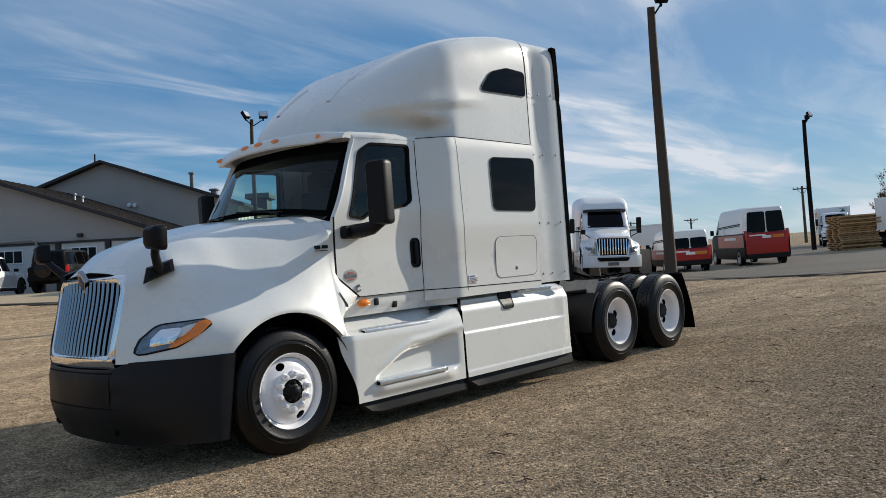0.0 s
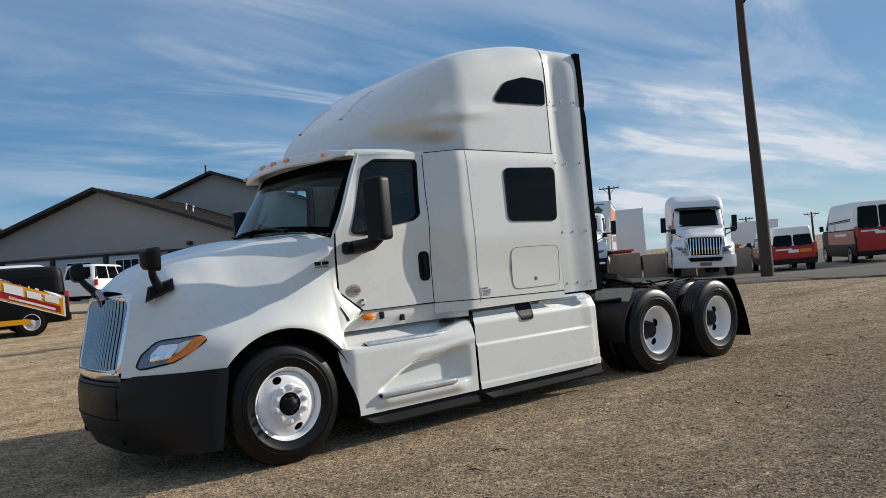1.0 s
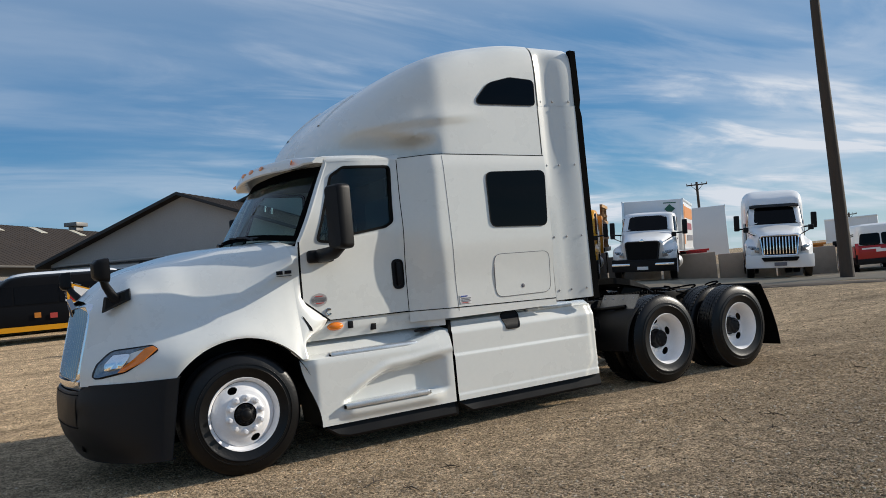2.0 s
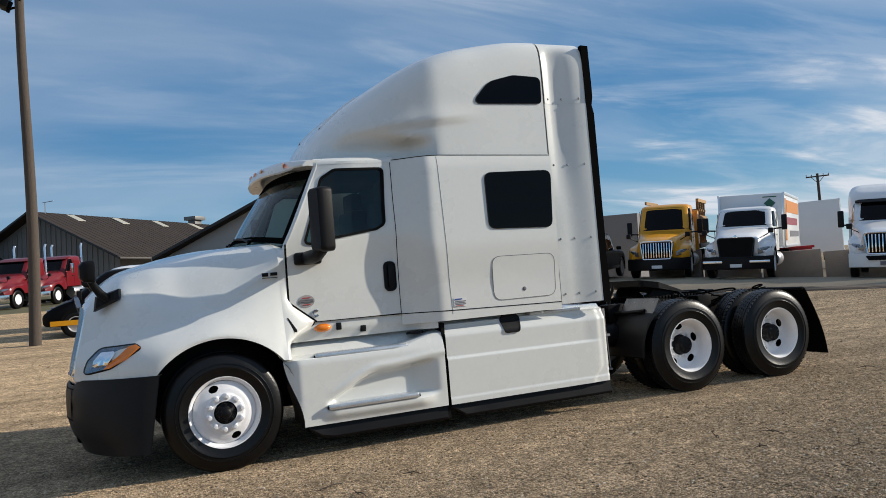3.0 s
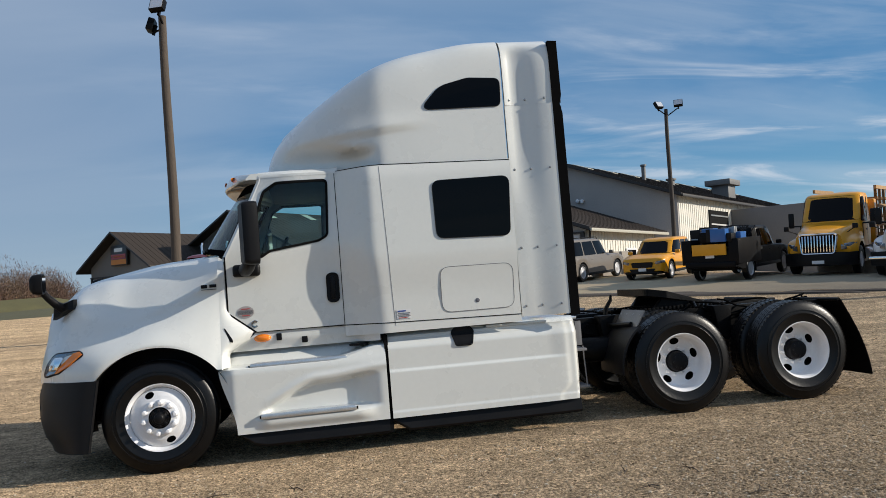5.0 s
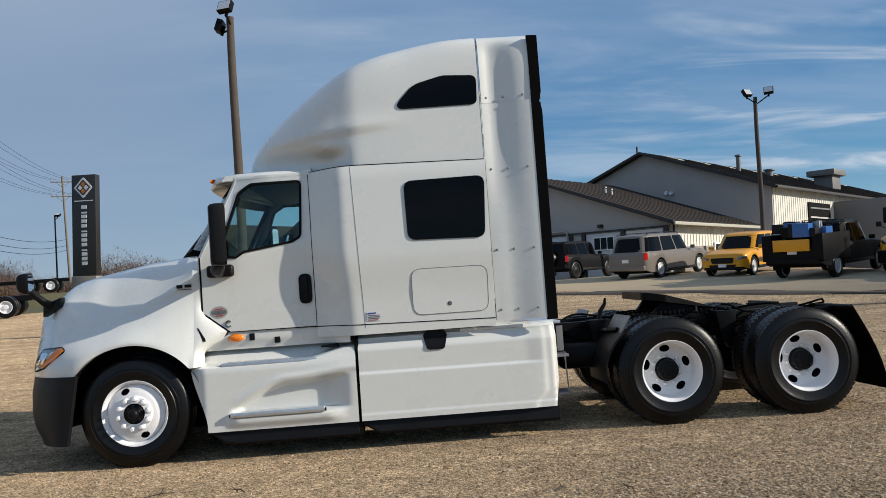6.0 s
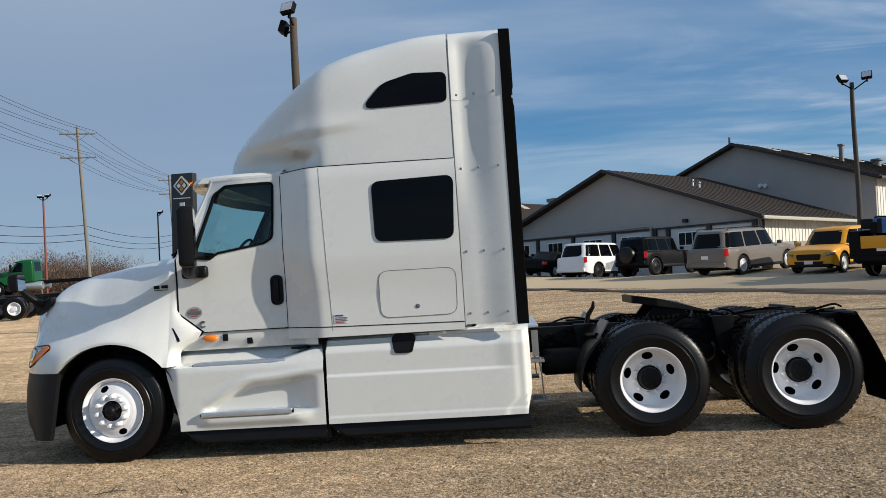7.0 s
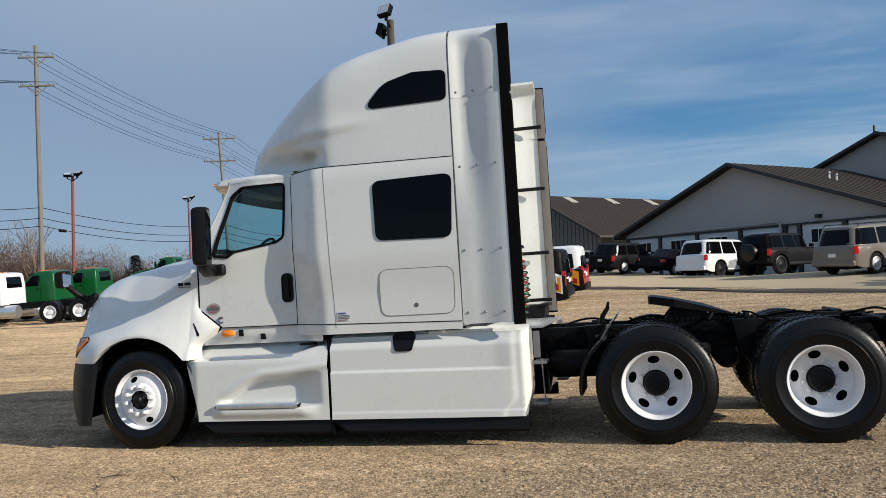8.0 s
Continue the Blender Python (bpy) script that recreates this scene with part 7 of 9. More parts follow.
def gable_hall(name, label, m, hw, depth, eave, apex, gable_mat, side_mat, over=0.5, skylights=0):
    """A low hall: gable at y = 0 facing -y, ridge along +y, width from -hw to hw."""
    top = thing(name, label, "building", m)
    sl = (apex - eave) / hw
    # gable walls with thickness
    for y0, nm in ((0, "gable_wall"), (depth - 0.3, "gable_wall")):
        bm = bmesh.new()
        prism(bm, [(-hw, -1), (hw, -1), (hw, eave), (0, apex), (-hw, eave)], y0, y0 + 0.3)
        part(nm, bm, gable_mat, top, smooth=False)
    for s in (-1, 1):
        bm = bmesh.new()
        x0, x1 = sorted((s * hw, s * (hw - 0.25)))
        box(bm, x0, x1, 0.3, depth - 0.3, -1, eave)
        wl_ = part("side_wall", bm, side_mat, top, smooth=False)
        if side_mat is M_WHITEWALL:
            for k in range(int(depth / 0.32)):
                bm = bmesh.new()
                y = 0.2 + k * 0.32
                box(bm, s * hw - 0.03 if s < 0 else s * hw - 0.01, s * hw + 0.01 if s < 0 else s * hw + 0.03, y - 0.03, y + 0.03, -0.6, eave)
                part("wall_rib", bm, side_mat, wl_, smooth=False)
        # roof slab
        bm = bmesh.new()
        e = hw + over
        p = [(0, apex + 0.16), (s * e, eave - sl * over + 0.16), (s * e, eave - sl * over - 0.06), (0, apex - 0.02)]
        prism(bm, p, -over, depth + over)
        rf = part("roof_slope", bm, M_ROOF, top, "brown metal roof", smooth=False)
        n = int((depth + 2 * over) / 0.6)
        for k in range(n + 1):
            y = -over + 0.02 + (depth + 2 * over - 0.04) * k / n
            bm = bmesh.new()
            q = [(0, apex + 0.158), (s * e, eave - sl * over + 0.158), (s * e, eave - sl * over + 0.182), (0, apex + 0.182)]
            prism(bm, q, y - 0.02, y + 0.02)
            part("roof_seam", bm, M_ROOF, rf, smooth=False)
        for k in range(skylights):
            y = depth * (k + 0.6) / skylights
            bm = bmesh.new()
            a, b = 0.03, 0.17
            f = lambda t, o: (s * e * t, apex + (eave - sl * over - apex) * t + o)
            prism(bm, [f(a, 0.165), f(b, 0.165), f(b, 0.215), f(a, 0.215)], y - 0.42, y + 0.42)
            part("skylight", bm, M_SKYLIGHT, rf, "pale skylight sheet", smooth=False)
        # barge board and gutter
        bm = bmesh.new()
        prism(bm, [(0, apex + 0.17), (s * (e + 0.02), eave - sl * over + 0.17), (s * (e + 0.02), eave - sl * over - 0.02), (0, apex + 0.0)], -over - 0.06, -over)
        part("barge_board", bm, M_DARKTRIM, rf, smooth=False)
        bm = bmesh.new()
        box(bm, s * (e + 0.06) - 0.06, s * (e + 0.06) + 0.06, -over, depth + over, eave - sl * over - 0.06, eave - sl * over + 0.10, 0.01)
        part("gutter", bm, M_SKYLIGHT if depth < 10 else M_DARKTRIM, rf)
    return top


def wall_bits(top, hw, groups, y=-0.02):
    """Doors and windows on a gable front: (kind, x0, x1, z0, z1)."""
    for kind, x0, x1, z0, z1 in groups:
        bm = bmesh.new()
        if kind == "post":
            box(bm, x0, x1, y - 0.10, y + 0.02, z0, z1)
            part("wall_post", bm, M_DARKTRIM, top, smooth=False)
        elif kind == "band":
            box(bm, x0, x1, y - 0.12, y + 0.02, z0, z1)
            part("wall_band", bm, M_DARKTRIM, top, smooth=False)
        elif kind == "panel":
            box(bm, x0, x1, y - 0.04, y + 0.03, z0, z1)
            part("wall_panel", bm, M_PANEL, top, smooth=False)
        elif kind == "window":
            box(bm, x0, x1, y - 0.07, y + 0.02, z0, z1)
            fr = part("window", bm, M_WHITE2, top, smooth=False)
            n = max(1, round((x1 - x0) / 0.55))
            for k in range(n):
                a, b = x0 + 0.06 + (x1 - x0 - 0.06) * k / n, x0 + (x1 - x0 - 0.06) * (k + 1) / n
                bm = bmesh.new()
                box(bm, a, b, y - 0.085, y - 0.05, z0 + 0.06, z1 - 0.06)
                part("pane", bm, M_DARKGLASS, fr, smooth=False)


BEAR = math.degrees(math.atan2(-0.76, 0.65))
low_hall = gable_hall("service_hall", "low grey building with a brown metal gable roof", plumb(10.1, 41.4, 1.35, BEAR), 9.86, 8.7, 2.85, 6.25, M_GREYWALL, M_WHITEWALL, 0.6)
wall_bits(low_hall, 9.86, [("band", -9.8, 9.8, 2.53, 2.62)] + [("post", x - 0.12, x + 0.12, -0.5, 2.53) for x in (-9.6, -6.4, -3.1, 0.3, 3.4, 4.3, 7.0, 9.7)] +
          [("panel", a, b, -0.3, 2.47) for a, b in ((-9.4, -6.6), (-6.2, -3.3), (-2.9, 0.1), (0.5, 3.2), (4.5, 6.8), (7.2, 9.5))] +
          [("window", -8.6, -7.2, 1.55, 2.28), ("window", -5.4, -4.0, 1.55, 2.28), ("window", -2.2, -0.6, 1.55, 2.28), ("window", 0.9, 2.4, 1.55, 2.28), ("window", 5.0, 6.4, 1.5, 2.28)])
bm = bmesh.new()
tube(bm, [(-9.0, -0.2, 2.68), (2.0, -0.2, 2.74), (2.9, -0.2, 2.78), (3.2, -0.2, 2.68), (3.25, -0.2, 1.2)], 0.06, 8)
part("wall_pipe", bm, M_GREYWALL, low_hall)
bm = bmesh.new()
box(bm, 5.4, 5.65, -0.25, 0.02, 2.78, 2.98, 0.02)
part("wall_lamp", bm, M_DARKTRIM, low_hall)
for dx in (0.0, 0.45):
    bm = bmesh.new()
    tube(bm, [(3.4 + dx, 3.6, 4.8), (3.4 + dx, 3.6, 5.50 - dx * 0.4), (3.46 + dx, 3.55, 5.56 - dx * 0.4), (3.52 + dx, 3.5, 5.48 - dx * 0.4)], 0.055, 8)
    part("roof_vent", bm, M_WHITE2, low_hall, "white bent roof vent")
bm = bmesh.new()
box(bm, 9.86, 9.95, 4.6, 5.9, 0.55, 1.75, 0.01)
wv = part("window", bm, M_WHITE2, low_hall)
bm = bmesh.new()
box(bm, 9.93, 9.965, 4.7, 5.8, 0.65, 1.65)
part("pane", bm, M_DARKGLASS, wv)
bm = bmesh.new()
tube(bm, [(9.98, 0.25, 2.75), (9.98, 0.25, 0.0)], 0.06, 8)
part("downpipe", bm, M_DARKTRIM, low_hall)

big_hall = gable_hall("workshop_hall", "large grey workshop with a brown metal roof and white siding", plumb(19.3, 46.9, 1.3, BEAR), 8.9, 34, 5.0, 8.15, M_GREYWALL, M_WHITEWALL, 0.5, 9)
# no hole in the wall: a flat black sheet stands for the bay's inner shade
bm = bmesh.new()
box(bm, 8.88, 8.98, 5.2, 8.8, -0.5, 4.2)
by = part("bay_shade_sheet", bm, M_SEAM, big_hall, "black sheet for the shaded inside of an open workshop bay")
for k in range(5):
    bm = bmesh.new()
    box(bm, 8.97, 9.03, 5.4, 8.6, 1.3 + 0.62 * k, 1.40 + 0.62 * k)
    part("bay_rail", bm, M_PANEL if k % 2 else M_STEEL, by)
bm = bmesh.new()
box(bm, 8.9, 15.5, 9.6, 30, -0.5, 4.4, 0.02)
part("side_annex", bm, M_ANNEX, big_hall)
for y, h, r in ((7.5, 1.2, 0.16), (12.5, 0.5, 0.28)):
    bm = bmesh.new()
    lathe(bm, [(0, h), (r * 1.5, h), (r * 1.5, h - 0.12), (r, h - 0.14), (r, -0.6), (0, -0.6)], 14, Matrix.Translation((3.2, y, 7.15)) @ pose(0, 0, 0, 90))
    part("flue", bm, M_UNIT, big_hall)
bm = bmesh.new()
box(bm, 5.3, 6.7, 15.6, 17.2, 5.6, 7.05, 0.04)
box(bm, 4.9, 7.0, 15.2, 17.6, 7.0, 7.45, 0.04)
part("roof_unit", bm, M_UNIT, big_hall, "metal roof ventilation unit")
bm = bmesh.new()
for dx in (-0.25, 0.25):
    lathe(bm, [(0, -0.14), (0.13, -0.12), (0.15, 0.0), (0.11, 0.08)], 12, Matrix.Translation((1.9 + dx * 0.7, -0.1, 5.25 - 0.1 * dx)))
part("wall_lamp", bm, M_WHITE2, big_hall, "pair of pale floodlights")
bm = bmesh.new()
tube(bm, [(-0.8, 0.5, 7.8), (-0.8, 0.5, 8.9)], 0.07, 8)
part("flue", bm, M_DARKTRIM, big_hall)

dealer = gable_hall("dealer_hall", "brown-grey ribbed hall with a brown roof", plumb(-4.95, 69.7, 1.6, BEAR), 9.6, 40, 4.2, 8.3, M_BROWNWALL, M_BROWNWALL, 1.0, 8)
for k in range(30):
    bm = bmesh.new()
    x = -8.9 + k * 0.615
    box(bm, x - 0.04, x + 0.04, -0.06, 0.02, 2.6, 4.1 + 4.0 * (1 - abs(x) / 9.6) - 0.2)
    part("wall_rib", bm, M_BROWNWALL, dealer, smooth=False)
wall_bits(dealer, 9.6, [("post", x - 0.14, x + 0.14, -0.5, 2.5) for x in (-9.3, -6, -3, 0, 3, 6, 9.3)] + [("panel", x + 0.2, x + 2.7, -0.3, 2.3) for x in (-9.1, -5.8, -2.8, 0.2, 3.2, 6.2)])
bm = bmesh.new()
box(bm, -0.9, 0.1, 19.0, 20.0, 7.6, 8.95, 0.04)
box(bm, -1.2, 0.4, 18.7, 20.3, 8.85, 9.25, 0.04)
part("roof_unit", bm, M_UNIT, dealer, "metal roof ventilation unit")
bm = bmesh.new()
tube(bm, [(0.3, 0.5, 8.2), (0.3, 0.5, 9.3)], 0.04, 6)
tube(bm, [(0.0, 0.5, 9.3), (1.4, 0.5, 9.35)], 0.03, 6)
part("aerial", bm, M_STEEL, dealer)
office = gable_hall("dealer_office", "brown-grey office with a low brown roof", plumb(-16.0, 72.3, 1.6, BEAR), 5.8, 14, 4.2, 7.2, M_BROWNWALL, M_BROWNWALL, 1.0)
wall_bits(office, 5.8, [("band", -5.8, 5.8, 3.1, 3.22)] + [("post", x - 0.14, x + 0.14, -0.5, 3.1) for x in (-5.6, -3.6, -1.3, 1.2, 3.6, 5.6)] + [("panel", x + 0.16, x + 2.0, -0.3, 2.98) for x in (-5.5, -3.4, -1.1, 1.35, 3.7)])
bm = bmesh.new()
box(bm, -1.25, 1.75, -0.35, -0.05, 4.15, 6.05, 0.04)
lb = part("lit_sign_box", bm, M_SIGN, office, "orange and black lightbox sign")
for x0, x1, z0, z1, mt in ((-1.12, 1.62, 4.25, 4.72, M_ORANGE), (-1.05, 1.55, 4.76, 5.22, P_RED), (-0.75, 1.25, 4.92, 5.06, M_ORANGE), (-0.5, 1.0, 5.45, 5.80, M_STICK)):
    bm = bmesh.new()
    box(bm, x0, x1, -0.37, -0.345, z0, z1)
    part("sign_bar", bm, mt, lb)
bm = bmesh.new()
prism(bm, [(-0.55, 1.5), (0, 0.55), (0.55, 1.5), (0, 2.45)], -0.10, -0.065, m=Matrix.Translation((0.1, 0, 0)))
part("diamond_sign", bm, M_SIGN, office, "dark diamond on a white panel")

far_shed = gable_hall("far_shed", "small pale building with a green metal roof", plumb(-46.0, 132.0, 2.0, 70), 4.5, 16, 2.6, 4.4, M_WHITEWALL, M_PANEL, 0.5)
for ob in far_shed.children:
    if ob.name.startswith("roof_slope"):
        ob.data.materials[0] = material("green_metal_roof", (0.03, 0.10, 0.07), 0.5, var=0.12)

for y in (0.15, 2.35, 4.55, 6.75, 8.95):
    bm = bmesh.new()
    box(bm, 5.80, 5.84, y + 0.12, y + 2.08, -0.4, 2.95)
    part("wall_panel", bm, M_PANEL, office, "white wall panel")
    bm = bmesh.new()
    box(bm, 5.80, 5.88, y - 0.10, y + 0.10, -0.4, 2.97)
    part("wall_post", bm, M_DARKTRIM, office)
bm = bmesh.new()
box(bm, 5.86, 5.93, 0.62, 1.92, 0.70, 2.20, 0.02)
ws = part("wall_sign", bm, M_SIGN, office, "square black wall sign with white print")
for k in range(3):
    bm = bmesh.new()
    box(bm, 5.926, 5.945, 0.80 + 0.33 * k, 1.05 + 0.33 * k, 1.42, 1.72)
    part("print_bar", bm, M_STICK, ws)

# ---- vehicles ----
truck_far("sleeper_tractor", "white sleeper semi truck with a chrome grille on asphalt", on_lot(22.1, 10.4, 218), M_WHITE2, "sleeper", bumper=M_WHITE2, wide=2.2)
truck_far("box_truck", "white box truck with a black grille and orange graphics", on_lot(20.1, 14.8, 217), M_WHITE2, "box", grille_dark=True, high=2.66)
yt = truck_far("flatbed_truck", "yellow flatbed truck with a chrome grille", on_lot(19.2, 18.0, 222), P_YELLOW, "rack", high=2.98)
for dz in range(3):
    for k in range(4):
        bm = bmesh.new()
        x = -5.2 - k * 0.9
        box(bm, x - 0.06, x + 0.06, -1.15, 1.15, 1.25 + dz * 0.72, 1.35 + dz * 0.72)
        box(bm, x - 0.05, x + 0.05, 1.02, 1.12, 1.25, 3.25)
        part("crate_bar", bm, M_LUMBER, yt, "wooden crate frame on the bed", smooth=False)
    for s in (-1, 1):
        bm = bmesh.new()
        box(bm, -8.3, -4.9, s * 1.12 - 0.04, s * 1.12 + 0.04, 1.62 + dz * 0.74, 1.76 + dz * 0.74)
        part("crate_rail", bm, M_LUMBER, yt, smooth=False)
for x, y in ((-5.75, 37.6), (-4.0, 39.2)):
    tagged(truck_far("day_cab_truck", "red truck with chrome exhaust stacks", on_lot(x, y, 240) @ Matrix.Scale(0.92, 4), P_MAROON, "chromed", bumper=M_CHROME, stacks=True), group="red trucks by the brown hall")
for x, y, lift, axle in ((-27.05, 26.2, 0, (-7.3, -8.6)), (-27.05, 29.3, 0, (-9.6, -10.9)), (-30.6, 42.7, 0.70, (-10.5, -12.1))):
    tagged(truck_far("cab_chassis", "green cab and chassis truck with a bare black frame", Matrix.Translation((0, 0, lift)) @ on_lot(x, y, 192) @ Matrix.Scale(0.88 if lift else 1.0, 4), P_GREEN, "chassis", wide=2.2, cab_len=1.55, high=2.60 if lift else 2.42, axle=axle, square=14), group="green cab-chassis trucks")
truck_far("white_cab_chassis", "white cab and chassis truck with a bare black frame", on_lot(-27.2, 23.1, 192), M_WHITE2, "chassis", wide=2.2, cab_len=1.55, high=2.42, axle=(-6.0, -7.35), square=14)

SUV_G = "cars parked along the grey building"
car("suv", "champagne suv with black roof rails", on_lot(13.9, 27.7, 42), 5.6, 2.0, 1.88, P_TAN, belt=1.12, hood=1.12, x_cowl=1.25, x_wtop=0.75, x_rtop=-2.45, x_rbase=-2.70, wr=0.40, fa=1.80, ra=-1.60, rails=True, lower=P_TAN)
t2, _ = car("off_road_vehicle", "black boxy off-road vehicle with a spare wheel", on_lot(11.2, 32.4, 44), 4.5, 1.88, 1.85, P_BLACK, belt=1.15, hood=1.15, x_cowl=0.75, x_wtop=0.45, x_rtop=-2.05, x_rbase=-2.15, wr=0.42, fa=1.50, ra=-1.45, low=0.42, rim=M_BLACK, front_low=0.02)
bm = bmesh.new()
lathe(bm, [(0, -0.02), (0.22, -0.02), (0.26, 0.0), (0.38, 0.0), (0.41, 0.05), (0.41, 0.2), (0, 0.2)], 28, pose(-2.46, 0.05, 1.02, 0, 0, -90))
part("spare_wheel", bm, M_TYRE, t2, "black spare wheel")
_, b3 = car("suv", "white suv with a grey side graphic", on_lot(8.9, 36.9, 47), 5.3, 2.05, 1.92, M_WHITE2, belt=1.15, hood=1.12, x_cowl=1.15, x_wtop=0.65, x_rtop=-2.30, x_rbase=-2.55, wr=0.40, fa=1.65, ra=-1.50, rim=M_BLACK, rails=False)
for s in (-1, 1):
    bm = bmesh.new()
    prism(bm, [(-1.0, 0.45), (1.1, 0.45), (1.15, 0.95), (0.2, 0.98), (-0.9, 0.80)], s * 1.028 - 0.006, s * 1.028 + 0.006)
    part("side_graphic", bm, M_ALU, b3, "grey side graphic", smooth=False)
car("suv", "black suv with tinted windows", on_lot(4.0, 40.9, 50), 4.9, 1.95, 1.72, P_BLACK, belt=1.05, hood=1.02, x_cowl=1.05, x_wtop=0.45, x_rtop=-2.0, x_rbase=-2.35, wr=0.37, rails=True)
car("sedan", "black sedan with a low roof", on_lot(6.6, 39.2, 52), 4.9, 1.88, 1.44, P_BLACK, belt=0.92, hood=0.90, x_cowl=0.95, x_wtop=0.25, x_rtop=-1.15, x_rbase=-1.75, wr=0.34, wagon=False)
car("sedan", "dark grey sedan with a low roof", on_lot(1.2, 43.0, 50), 4.8, 1.85, 1.46, P_GREY, belt=0.92, hood=0.90, x_cowl=0.95, x_wtop=0.25, x_rtop=-1.15, x_rbase=-1.75, wr=0.34, wagon=False)
car("crossover", "yellow crossover facing the lot", on_lot(16.6, 25.0, 226), 4.7, 1.9, 1.70, P_YELLOW, belt=1.02, hood=1.04, x_cowl=1.05, x_wtop=0.35, x_rtop=-1.75, x_rbase=-2.2, wr=0.37)
for ob in scene.objects:
    if ob.get("category") == "car":
        ob["group"] = SUV_G

# service pick-up with tool body
sv, _ = car("service_truck", "black service pick-up with a yellow tailgate and tools", on_lot(18.05, 21.05, 40), 6.2, 2.05, 1.95, P_BLACK, belt=1.18, hood=1.18, x_cowl=1.35, x_wtop=0.95, x_rtop=-0.55, x_rbase=-0.65, wr=0.42, fa=2.0, ra=-1.85, panes=2, low=0.45, category="truck")
for s in (-1, 1):
    bm = bmesh.new()
    box(bm, -3.1, -0.75, s * 0.86 - 0.18, s * 0.86 + 0.18, 0.65, 1.55, 0.02)
    part("tool_locker", bm, P_BLACK, sv, "black tool locker")
bm = bmesh.new()
box(bm, -3.18, -3.10, -0.62, 0.62, 0.98, 1.38, 0.015)
part("tailgate", bm, P_YELLOW, sv, "yellow tailgate")
random.seed(4)
for k in range(26):
    bm = bmesh.new()
    x, y = random.uniform(-3.0, -0.9), random.uniform(-0.9, 0.9)
    w, h = random.uniform(0.08, 0.28), random.uniform(0.1, 0.5)
    box(bm, x - w, x + w, y - w, y + w, 1.45, 1.5 + h, 0.02)
    part("load_item", bm, (M_BLUE, M_BLACK, M_FRAME, M_STEEL, M_BLACK)[k % 5], sv)
for k in range(10):
    bm = bmesh.new()
    y, z = random.uniform(-0.9, 0.9), 1.5
    tube(bm, [(-2.9 + 0.2 * k, y, z), (-2.9 + 0.2 * k, y + 0.2, z + 0.5), (-2.7 + 0.2 * k, y - 0.3, z + 0.45), (-2.8 + 0.2 * k, y, z)], 0.025, 6)
    part("hose_loop", bm, M_BLACK, sv)


